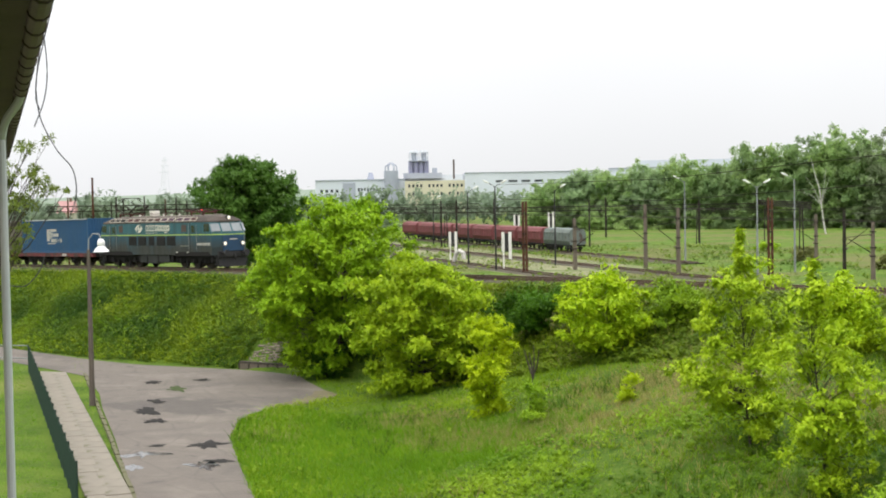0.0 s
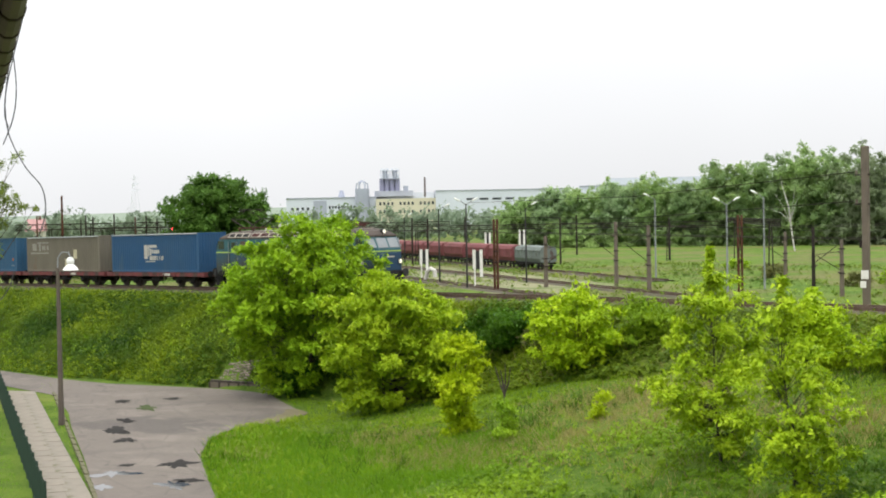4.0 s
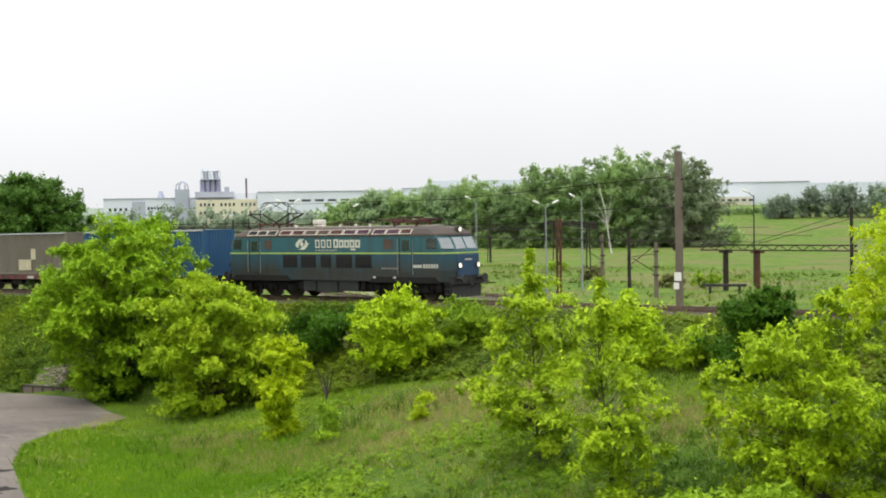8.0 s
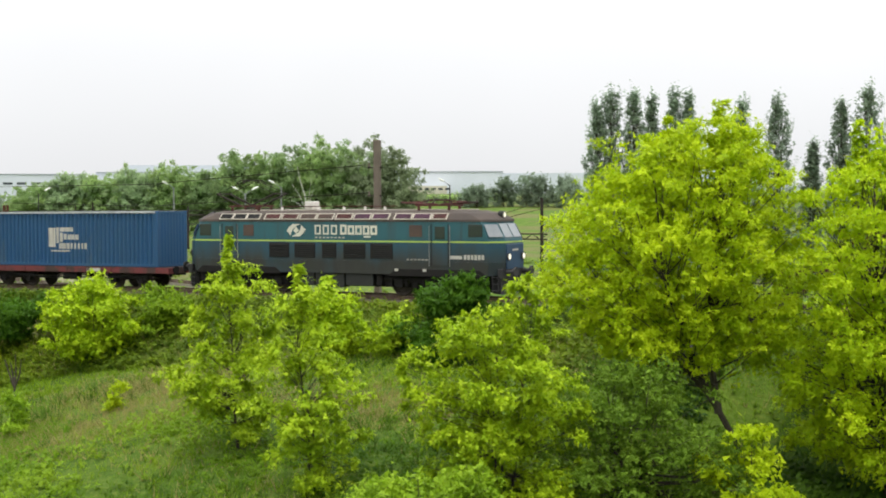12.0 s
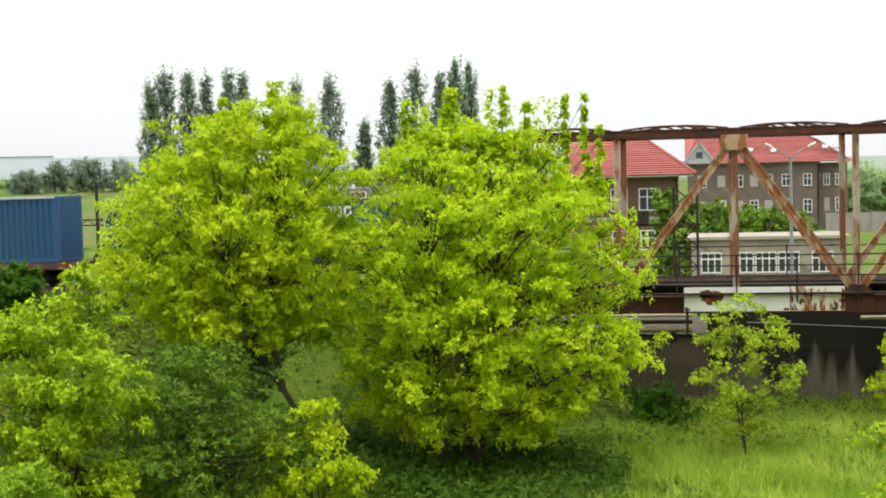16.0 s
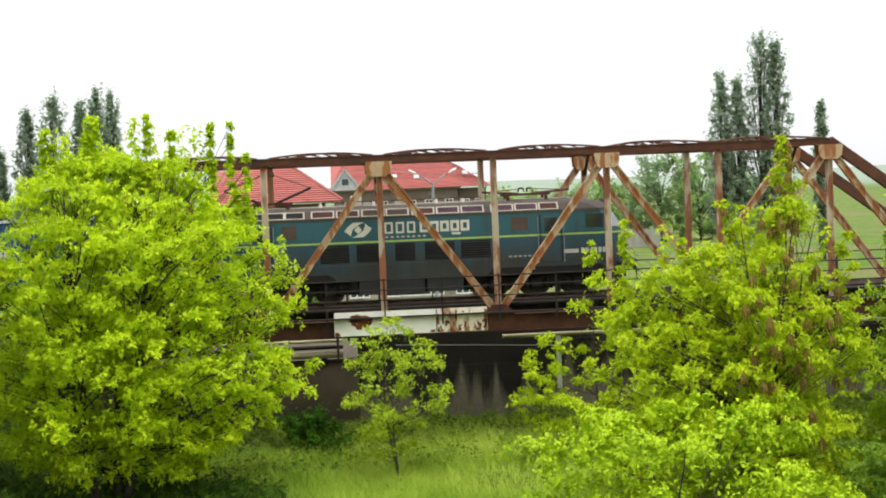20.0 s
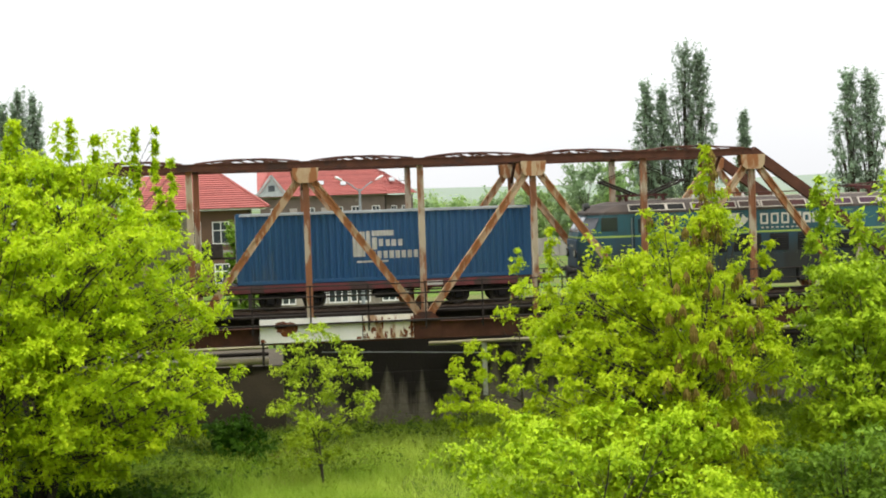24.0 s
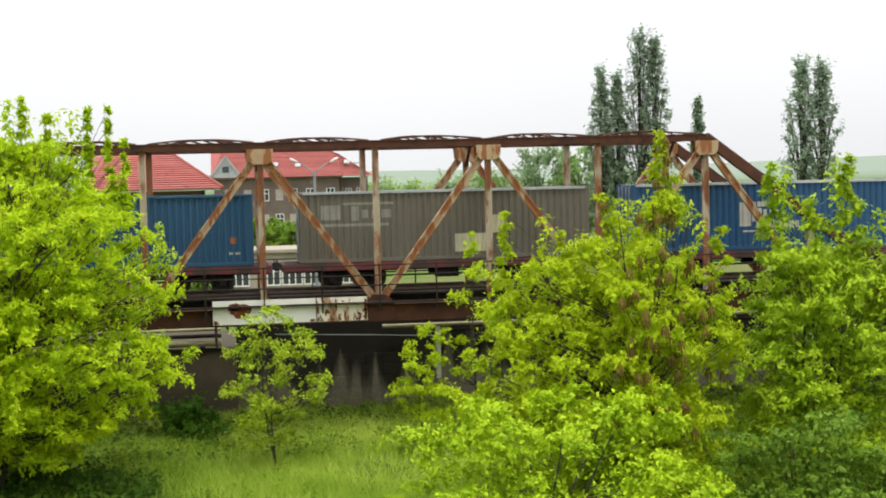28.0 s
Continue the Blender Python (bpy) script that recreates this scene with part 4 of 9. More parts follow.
def flat_wagon(label):
    root = tagged(empty("flat_wagon"), label, "wagon", "container wagons")
    hl = 6.75
    for s in (-1, 1):
        bm = bx(-hl, hl, s * 1.25 - 0.06, s * 1.25 + 0.06, 0.82, 1.12, 0.01)
        for x in np.arange(-6.0, 6.1, 1.5):
            box(bm, x - 0.05, x + 0.05, s * 1.28 - 0.06, s * 1.28 + 0.06, 0.84, 1.10)
        part("side_sill", bm, WAGON_RED, root)
        bm = bmesh.new()
        for x0, x1, z in ((-4.9, -3.0, 0.62), (-3.0, 3.0, 0.5), (3.0, 4.9, 0.62)):
            beam(bm, (x0, s * 1.15, 0.83 if abs(x0) > 4 else 0.55), (x1, s * 1.15, 0.83 if abs(x1) > 4 else 0.55), 0.05, 0.06)
        part("truss_rod", bm, BOGIE, root)
    bm = bx(-hl, hl, -0.25, 0.25, 0.7, 1.06, 0.01)
    for x in (-6.6, -3.8, -1.2, 1.2, 3.8, 6.6):
        box(bm, x - 0.12, x + 0.12, -1.2, 1.2, 0.86, 1.08)
    part("centre_sill", bm, BOGIE, root)
    part("deck", bx(-hl + 0.05, hl - 0.05, -1.18, 1.18, 1.085, 1.125), BOGIE, root)
    for e in (-1, 1):
        part("headstock", bx(e * hl - 0.08, e * hl + 0.08, -1.3, 1.3, 0.8, 1.12, 0.01), WAGON_RED, root)
        for s in (-1, 1):
            bm = tube(bmesh.new(), [(e * (hl + 0.08), s * 0.875, 1.0), (e * (hl + 0.22), s * 0.875, 1.0)], 0.1, 10)
            tube(bm, [(e * (hl + 0.2), s * 0.875, 1.0), (e * (hl + 0.26), s * 0.875, 1.0)], 0.22, 12)
            part("buffer", bm, BOGIE, root)
        part("coupling", tube(bmesh.new(), [(e * (hl + 0.02), 0, 0.95), (e * (hl + 0.16), 0, 0.9), (e * (hl + 0.28), 0, 0.95)], 0.045, 6), BOGIE, root)
    wheels = []
    for e in (-1, 1):
        xb = e * 3.9
        bm = bmesh.new()
        for s in (-1, 1):
            box(bm, xb - 1.35, xb + 1.35, s * 0.98 - 0.06, s * 0.98 + 0.06, 0.52, 0.74, 0.02)
            for a in (-0.9, 0.9):
                box(bm, xb + a - 0.16, xb + a + 0.16, s * 1.0 - 0.09, s * 1.0 + 0.09, 0.30, 0.62, 0.02)
                tube(bm, [(xb + a - 0.28, s * 1.0, 0.34), (xb + a - 0.28, s * 1.0, 0.56)], 0.06, 6)
                tube(bm, [(xb + a + 0.28, s * 1.0, 0.34), (xb + a + 0.28, s * 1.0, 0.56)], 0.06, 6)
        box(bm, xb - 0.2, xb + 0.2, -0.95, 0.95, 0.5, 0.8, 0.02)
        part("bogie", bm, BOGIE, root)
        wheels += [wheelset(root, xb - 0.9), wheelset(root, xb + 0.9)]
    for s in (-1, 1):
        part("brake_box", bx(-0.5, 0.5, s * 0.9 - 0.2, s * 0.9 + 0.2, 0.42, 0.8, 0.03), BOGIE, root)
    part("side_plate", bx(1.4, 2.3, -1.325, -1.312, 0.88, 1.06), FADED, root)
    return root, wheels


def band(bm, levels):
    """Lofts rings of the locomotive's plan, given (z, half length, half width, chamfer along, chamfer across)."""
    rings = []
    for z, hx, hy, cx, cy in levels:
        pl = [(-hx, -hy + cy), (-hx + cx, -hy), (hx - cx, -hy), (hx, -hy + cy), (hx, hy - cy), (hx - cx, hy), (-hx + cx, hy), (-hx, hy - cy)]
        rings.append([bm.verts.new((x, y, z)) for x, y in pl])
    for r0, r1 in zip(rings, rings[1:]):
        for k in range(8):
            bm.faces.new((r0[k], r0[(k + 1) % 8], r1[(k + 1) % 8], r1[k]))
    bm.faces.new(rings[0][::-1])
    bm.faces.new(rings[-1])
    return bm


def hollow(bm, x0, x1, y, z0, z1, t):
    """A hollow plain block on a side wall."""
    box(bm, x0, x1, y - 0.006, y, z1 - t, z1)
    box(bm, x0, x1, y - 0.006, y, z0, z0 + t)
    box(bm, x0, x0 + t, y - 0.006, y, z0 + t, z1 - t)
    box(bm, x1 - t, x1, y - 0.006, y, z0 + t, z1 - t)


def locomotive():
    root = tagged(empty("electric_locomotive"), "grimy teal electric freight locomotive with lime stripe", "locomotive")
    C = 8.95   # nose to centre
    part("skirt", band(bmesh.new(), [(1.05, 8.72, 1.47, 0.55, 0.5), (1.66, 8.85, 1.5, 0.6, 0.55)]), LOCO_TEAL, root, "grimy lower skirt")
    part("lower_wall", band(bmesh.new(), [(1.662, 8.85, 1.5, 0.6, 0.55), (2.55, 8.85, 1.5, 0.6, 0.55)]), LOCO_TEAL, root)
    part("stripe", band(bmesh.new(), [(2.552, 8.852, 1.504, 0.6, 0.55), (2.625, 8.852, 1.504, 0.6, 0.55)]), LIME_STRIPE, root, "lime stripe")
    part("upper_wall", band(bmesh.new(), [(2.627, 8.84, 1.5, 0.6, 0.55), (2.75, 8.8, 1.5, 0.6, 0.55), (3.52, 8.38, 1.48, 0.55, 0.55)]), LOCO_TEAL, root)
    part("roof", band(bmesh.new(), [(3.522, 8.45, 1.5, 0.62, 0.55), (3.62, 8.42, 1.48, 0.62, 0.55), (3.9, 8.0, 1.2, 0.9, 0.6), (4.04, 7.3, 0.85, 1.2, 0.5)]), LOCO_ROOF, root, "sooty rounded roof")
    for e in (-1, 1):
        bm = bmesh.new()
        box(bm, min(e * 8.856, e * 8.9), max(e * 8.856, e * 8.9), -0.93, 0.93, 1.35, 2.5, 0.02)
        nose = part("nose_panel", bm, LOCO_NOSE, root)
        for s in (-1, 1):
            lit = e > 0
            tube_ = tube(bmesh.new(), [(e * 8.89, s * 0.78, 1.92), (e * 8.98, s * 0.78, 1.92)], [0.17, 0.18], 14)
            lamp = part("headlight", tube_, LOCO_SKIRT, root)
            part("lens", tube(bmesh.new(), [(e * 8.975, s * 0.78, 1.92), (e * 8.99, s * 0.78, 1.92)], [0.14, 0.13], 14), LAMP_LIT if lit else LAMP_GLASS, lamp)
            # windscreens, and the slanting corner panes
            bm = bmesh.new()
            zs = ((2.80, 8.775), (3.42, 8.435))
            for (za, xa), (zb, xb) in ((zs[0], zs[1]),):
                q = [bm.verts.new((e * (xa + 0.012), s * 0.06, za)), bm.verts.new((e * (xa + 0.012), s * 0.88, za)), bm.verts.new((e * (xb + 0.012), s * 0.86, zb)), bm.verts.new((e * (xb + 0.012), s * 0.06, zb))]
                bm.faces.new(q)
            r = bmesh.ops.extrude_face_region(bm, geom=bm.faces[:])
            bmesh.ops.translate(bm, vec=(e * 0.02, 0, 0.01), verts=[v for v in r["geom"] if isinstance(v, bmesh.types.BMVert)])
            part("windscreen", bm, GLASS_PALE, root, "windscreen with the sky's reflection put into its pale colour")
            bm = bmesh.new()
            q = [(8.76, 0.99, 2.82), (8.26, 1.47, 2.82), (7.98, 1.44, 3.40), (8.43, 0.98, 3.40)]
            vs = [bm.verts.new((e * (x + 0.02), s * (y + 0.02), z)) for x, y, z in q]
            bm.faces.new(vs)
            r = bmesh.ops.extrude_face_region(bm, geom=bm.faces[:])
            bmesh.ops.translate(bm, vec=(e * 0.01, s * 0.012, 0.004), verts=[v for v in r["geom"] if isinstance(v, bmesh.types.BMVert)])
            part("corner_pane", bm, GLASS_PALE if e > 0 else GLASS_DARK, root)
            bm = tube(bmesh.new(), [(e * 8.86, s * 0.875, 1.22), (e * 9.3, s * 0.875, 1.22)], 0.11, 10)
            tube(bm, [(e * 9.28, s * 0.875, 1.22), (e * 9.36, s * 0.875, 1.22)], [0.25, 0.24], 14)
            part("buffer", bm, BLACK, root)
            bm = bmesh.new()
            for z in (0.35, 0.65, 0.95):
                box(bm, e * 8.5 - 0.15, e * 8.5 + 0.15, s * 1.32 - 0.12, s * 1.32 + 0.12, z, z + 0.04)
            box(bm, e * 8.5 - 0.17, e * 8.5 - 0.14, s * 1.32 - 0.03, s * 1.32 + 0.03, 0.35, 1.06)
            box(bm, e * 8.5 + 0.14, e * 8.5 + 0.17, s * 1.32 - 0.03, s * 1.32 + 0.03, 0.35, 1.06)
            part("steps", bm, BLACK, root)
        part("buffer_beam", bx(min(e * 8.6, e * 8.86), max(e * 8.6, e * 8.86), -1.3, 1.3, 0.9, 1.36, 0.02), BLACK, root)
        part("plough", prism(bmesh.new(), [(e * 8.3, 0.25), (e * 8.75, 0.2), (e * 8.7, 0.88), (e * 8.3, 0.88)], -1.2, 1.2, "y"), BLACK, root)
        part("coupler", tube(bmesh.new(), [(e * 8.8, 0, 1.12), (e * 9.05, 0, 1.08), (e * 9.15, 0, 0.85), (e * 9.05, 0, 0.62)], 0.05, 6), BLACK, root)
        bm = tube(bmesh.new(), [(e * 8.1, 0, 3.86), (e * 8.36, 0, 3.84)], [0.17, 0.16], 12)
        lamp = part("top_headlight", bm, LOCO_SKIRT, root)
        part("lens", tube(bmesh.new(), [(e * 8.362, 0, 3.84), (e * 8.375, 0, 3.84)], 0.13, 12), LAMP_LIT if e > 0 else LAMP_GLASS, lamp)
        part("nose_number_bar", bx(min(e * 8.9, e * 8.908), max(e * 8.9, e * 8.908), -0.32, 0.32, 2.18, 2.27), FADED, root)
    for s in (-1, 1):
        y = s * 1.505

        def flat(x0, x1, z0, z1, t=0.02):
            return bx(x0, x1, min(y, y + s * t), max(y, y + s * t), z0, z1, 0.004)
        # five dark louvred openings
        for x0, x1 in ((-12.68, -11.5), (-11.2, -10.0), (-9.62, -8.8), (-8.4, -7.18), (-6.92, -5.7)):
            g = part("louvre", flat(x0 + C, x1 + C, 1.78, 2.5, 0.012), GRILLE, root, "dark louvred opening")
            for k in range(7):
                z = 1.82 + k * 0.095
                bm = bmesh.new()
                beam(bm, (x0 + C + 0.03, y + s * 0.022, z), (x1 + C - 0.03, y + s * 0.022, z), 0.03, 0.05, (0, s, 1))
                part("slat", bm, GRILLE, g)
        for x0, x1 in ((-15.5, -14.64), (-3.62, -2.75)):
            bm = bmesh.new()
            for z0_, z1_ in ((1.5, 2.546), (2.631, 3.42)):
                box(bm, x0 + C, x1 + C, min(y, y + s * 0.008), max(y, y + s * 0.008), z0_, z1_)
            d = part("door", bm, LOCO_TEAL, root)
            for xs in (x0, x1):
                part("door_seam", bx(xs + C - 0.022, xs + C + 0.022, min(y, y + s * 0.011), max(y, y + s * 0.011), 1.5, 3.42), GRILLE, d)
            part("door_pane", bx(x0 + C + 0.18, x1 + C - 0.18, min(y + s * 0.014, y + s * 0.024), max(y + s * 0.014, y + s * 0.024), 2.72, 3.3, 0.004), GLASS_DARK, d)
            for xr in (x0 - 0.1, x1 + 0.1):
                part("handrail", tube(bmesh.new(), [(xr + C, y + s * 0.06, 1.45), (xr + C, y + s * 0.06, 3.35)], 0.018, 6), LAMP_GREY_RAIL, d)
        for x0, x1 in ((-14.21, -13.6), (-4.8, -4.12)):
            part("side_window", flat(x0 + C, x1 + C, 2.82, 3.36, 0.012), GRILLE_BROWN, root, "brownish engine-room window")
        for x0, x1 in ((-16.9, -16.2), (-1.72, -1.0)):
            part("cab_window", flat(x0 + C, x1 + C, 2.82, 3.4, 0.012), GLASS_DARK, root)
        # a swirl of two hooks round a lozenge
        cx, cz = -11.1 + C, 3.1
        yy0, yy1 = min(y, y + s * 0.006), max(y, y + s * 0.006)
        bm = bmesh.new()
        prism(bm, [(cx - 0.16, cz), (cx, cz + 0.17), (cx + 0.16, cz), (cx, cz - 0.17)], yy0, yy1, "y")
        part("logo_lozenge", bm, LOGO_CREAM, root)
        for k in (1, -1):
            bm = prism(bmesh.new(), [(cx + k * p, cz + k * q) for p, q in ((-0.56, -0.05), (-0.42, 0.14), (-0.20, 0.30), (0.26, 0.31), (0.02, 0.20), (-0.20, 0.04), (-0.28, -0.12), (-0.30, -0.26), (-0.44, -0.12))], yy0, yy1, "y")
            part("logo_hook", bm, LOGO_CREAM, root)
        # plain blocks in place of a name
        for i in range(3):
            x = -10.02 + i * 0.46 + C
            bm = bmesh.new()
            hollow(bm, x, x + 0.34, y, 2.9, 3.36, 0.075)
            part("name_block", bm, LOGO_CREAM, root, "cream block of painted lettering")
        for i in range(5):
            x = -8.58 + i * 0.42 + C
            bm = bmesh.new()
            hollow(bm, x, x + 0.36, y, 2.9, 3.38 if i == 0 else 3.34, 0.105)
            part("name_block", bm, LOGO_CREAM, root, "cream block of painted lettering")
        part("name_bar", bx(-7.32 + 0.05 + C, -7.32 + 0.42 + C, yy0, yy1, 2.76, 2.85), LOGO_CREAM, root)
        for i in range(8):
            part("name_bar", bx(-10.0 + i * 0.22 + C, -9.88 + i * 0.22 + C, yy0, yy1, 2.72, 2.79), FADED, root)
        part("number_bar", bx(-2.68 + C, -2.05 + C, yy0, yy1, 1.8, 1.96), FADED, root)
        for i in range(6):
            part("number_bar", bx(-1.95 + i * 0.18 + C, -1.82 + i * 0.18 + C, yy0, yy1, 1.78, 2.0), FADED, root)
        for i in range(6):
            part("inscription_bar", bx(-4.95 + i * 0.2 + C, -4.82 + i * 0.2 + C, yy0, yy1, 1.72, 1.79), FADED_DIM, root)
        for x in (-5.6, -4.1):
            part("small_plate", flat(x + C, x + 0.2 + C, 1.2, 1.32, 0.01), FADED, root)
        # roof louvres in pale frames on the slope
        spans = [-15.65, -14.83, -14.02, -12.95, -11.93, -10.9, -9.9, -8.85, -7.83, -6.82, -5.6, -4.6, -3.6]
        wid = [0.72, 0.72, 0.72, 0.86, 0.86, 0.86, 0.86, 0.86, 0.86, 0.86, 0.86, 0.86, 0.72]
        for i, (x, w_) in enumerate(zip(spans, wid)):
            m = Matrix.Translation((x + w_ / 2 + C, s * 1.372, 3.76)) @ Euler((radians(42 * s), 0, 0)).to_matrix().to_4x4()
            bm = bmesh.new()
            hw = w_ / 2 + 0.045
            for a0, a1, b0, b1 in ((-hw, hw, 0.15, 0.19), (-hw, hw, -0.19, -0.15), (-hw, -hw + 0.06, -0.15, 0.15), (hw - 0.06, hw, -0.15, 0.15)):
                box(bm, a0, a1, -0.03, 0.03, b0, b1)
            bmesh.ops.transform(bm, matrix=m, verts=bm.verts[:])
            fr = part("roof_louvre", bm, ROOF_PALE, root, "pale-framed roof louvre")
            bm = bx(-hw + 0.06, hw - 0.06, -0.012, 0.012, -0.15, 0.15)
            for q in range(5):
                box(bm, -hw + 0.06, hw - 0.06, -0.028, 0.02, -0.135 + q * 0.057, -0.11 + q * 0.057)
            bmesh.ops.transform(bm, matrix=m, verts=bm.verts[:])
            part("louvre_slats", bm, GRILLE_PURPLE if i in (8, 9, 10, 11) else (GRILLE_RED if i in (3, 4, 7, 12) else (GRILLE_BROWN if i in (5, 6) else GRILLE)), fr)
        # bogie sides
        for xb in (-5.15, 5.15):
            bm = bx(xb - 2.65, xb + 2.65, s * 1.08 - 0.07, s * 1.08 + 0.07, 0.62, 0.92, 0.03)
            for a in (-1.75, 0, 1.75):
                box(bm, xb + a - 0.22, xb + a + 0.22, s * 1.15 - 0.1, s * 1.15 + 0.1, 0.42, 0.82, 0.03)
                for b in (-0.42, 0.42):
                    tube(bm, [(xb + a + b, s * 1.14, 0.45), (xb + a + b, s * 1.14, 0.8)], 0.09, 8)
            for a in (-0.88, 0.88):
                box(bm, xb + a - 0.12, xb + a + 0.12, s * 1.12 - 0.06, s * 1.12 + 0.06, 0.2, 0.66, 0.02)
            part("bogie_side", bm, BOGIE, root)
            for a in (-2.75, 2.75):
                part("sandbox", bx(xb + a - 0.16, xb + a + 0.16, s * 1.18 - 0.14, s * 1.18 + 0.14, 0.5, 1.0, 0.03), BOGIE, root)
        for x0, x1, z in ((-2.2, -1.2, 0.42), (-1.1, 0.5, 0.36), (0.6, 2.1, 0.45)):
            part("equipment_box", bx(x0, x1, s * 1.12 - 0.28, s * 1.12 + 0.28, z, 1.06, 0.03), LOCO_SKIRT, root)
        # side recess over the bogies
        for xb in (-5.6, 5.6):
            part("skirt_arch", prism(bmesh.new(), [(xb - 2.6, 0.98), (xb - 2.2, 1.3), (xb + 2.2, 1.3), (xb + 2.6, 0.98)], min(y, y + s * 0.008), max(y, y + s * 0.008), "y"), BOGIE, root)
    wheels = [wheelset(root, xb + a, 0.625, 0.75) for xb in (-5.15, 5.15) for a in (-1.75, 0, 1.75)]
    # roof gear
    part("roof_walkway", bx(-6.6, 6.8, -0.5, 0.5, 4.045, 4.1, 0.01), ROOF_PALE, root)
    part("resistor_box", bx(-11.35 + C, -10.9 + C, -0.35, 0.35, 4.1, 4.5, 0.03), INSULATOR, root, "white roof box")
    for x in (-10.4, -9.0, -7.8, -6.7, -12.6):
        bm = tube(bmesh.new(), [(x + C, -0.45, 4.05), (x + C, -0.45, 4.24)], [0.09, 0.05], 8)
        part("insulator", bm, INSULATOR, root)
    part("busbar", tube(bmesh.new(), [(-12.6 + C, -0.45, 4.25), (-6.0 + C, -0.45, 4.25)], 0.025, 6), PANTO_RED, root)
    part("underframe", bx(-8.6, 8.6, -1.05, 1.05, 0.42, 1.05, 0.03), BOGIE, root, "black grimy underframe")
    for xc, up in ((-14.75 + C, True), (-4.0 + C, False)):
        bm = bmesh.new()
        for sy in (-0.55, 0.55):
            beam(bm, (xc - 0.95, sy, 4.28), (xc + 0.95, sy, 4.28), 0.07, 0.09)
            for sx in (-0.8, 0.8):
                tube(bm, [(xc + sx, sy, 4.02), (xc + sx, sy, 4.26)], 0.07, 7)
        for sx in (-0.95, 0.95):
            beam(bm, (xc + sx, -0.6, 4.28), (xc + sx, 0.6, 4.28), 0.07, 0.07)
        fr = part("pantograph", bm, PANTO_RED, root, "diamond pantograph, raised" if up else "diamond pantograph, folded down")
        kz, hz = (4.9, 5.55) if up else (4.42, 4.52)
        for sx in (-1, 1):
            for sy in (-0.5, 0.5):
                bm = bmesh.new()
                tube(bm, [(xc + sx * 0.35, sy, 4.32), (xc + sx * 1.75, sy * 1.1, kz)], 0.05, 6)
                tube(bm, [(xc + sx * 1.75, sy * 1.1, kz), (xc + sx * 0.08, sy * 0.9, hz)], 0.016, 6)
                part("arm", bm, PANTO_RED if not up else DARK_STEEL, fr)
            part("knee_bar", tube(bmesh.new(), [(xc + sx * 1.75, -0.6, kz), (xc + sx * 1.75, 0.6, kz)], 0.04, 6), DARK_STEEL, fr)
        bm = bmesh.new()
        for sx in (-0.18, 0.18):
            tube(bm, [(xc + sx, -0.98, hz - 0.12), (xc + sx, -0.7, hz + 0.03), (xc + sx, 0.7, hz + 0.03), (xc + sx, 0.98, hz - 0.12)], 0.03, 6)
        part("contact_head", bm, DARK_STEEL, fr)
    return root, wheels


def trans_mark():
    """Cream blocks standing for the painted device on the blue container: (x0, x1, z0, z1), x from the front end."""
    r1 = [(-7.45, -6.95, 2.15, 3.18), (-6.9, -6.72, 2.35, 3.2), (-6.66, -5.75, 2.98, 3.2), (-6.66, -6.45, 2.42, 2.92), (-6.38, -6.2, 2.55, 2.86), (-6.1, -5.92, 2.55, 2.82), (-5.86, -5.66, 2.55, 2.82), (-5.58, -5.4, 2.55, 2.82)]
    r2 = [(-6.7 + i * 0.25, -6.52 + i * 0.25, 2.05, 2.36) for i in range(8)] + [(-7.3, -6.0, 1.9, 1.98)]
    return r1 + r2


def brown_mark():
    r = [(-10.4, -8.3, 3.5, 3.6), (-10.05, -9.75, 2.85, 3.45), (-9.6, -9.35, 2.95, 3.3), (-9.2, -8.95, 2.95, 3.3), (-8.8, -8.4, 2.95, 3.3)]
    return r, [(-11.6, -8.5, 2.62, 2.74), (-11.3, -10.5, 2.9, 3.5)]


LOCO, LOCO_WHEELS = locomotive()
W1, WH1 = flat_wagon("dark red bogie flat wagon under a blue container")
W2, WH2 = flat_wagon("dark red bogie flat wagon under a taupe container")
W3, WH3 = flat_wagon("dark red bogie flat wagon under a navy container")
C1 = container(CONT_BLUE, "blue corrugated shipping container with cream device, on a wagon", [("painted_device", FADED, trans_mark())])
bm_a, bm_b = brown_mark()
C2 = container(CONT_BROWN, "taupe corrugated shipping container with faded markings, on a wagon",
               [("painted_device", FADED_DIM, bm_a), ("painted_line", FADED_DIM, bm_b), ("cream_label", CREAM_PATCH, [(-5.75, -4.25, 1.45, 2.2), (-4.25, -3.65, 2.2, 2.95)])])
C3 = container(CONT_NAVY, "dark blue corrugated shipping container on a wagon", [("orange_label", mat("orange_label", (0.45, 0.14, 0.05), (0.3, 0.1, 0.04)), [(-0.95, -0.7, 2.05, 2.3)]), ("small_label", FADED, [(-1.0, -0.85, 1.6, 1.7), (-0.75, -0.55, 1.6, 1.7)])])
TRAIN = [(LOCO, -8.95, LOCO_WHEELS), (W1, -25.9, WH1), (C1, -25.9, []), (W2, -39.98, WH2), (C2, -39.98, []), (W3, -54.05, WH3), (C3, -54.05, [])]


def nose_at(t):
    """How far along the track the locomotive's nose stands."""
    q = t - 14.0
    return -17.65 + 4.95584 * q - 0.0133464 * q ** 2 - 6.158e-05 * q ** 3 + 2.704e-06 * q ** 4


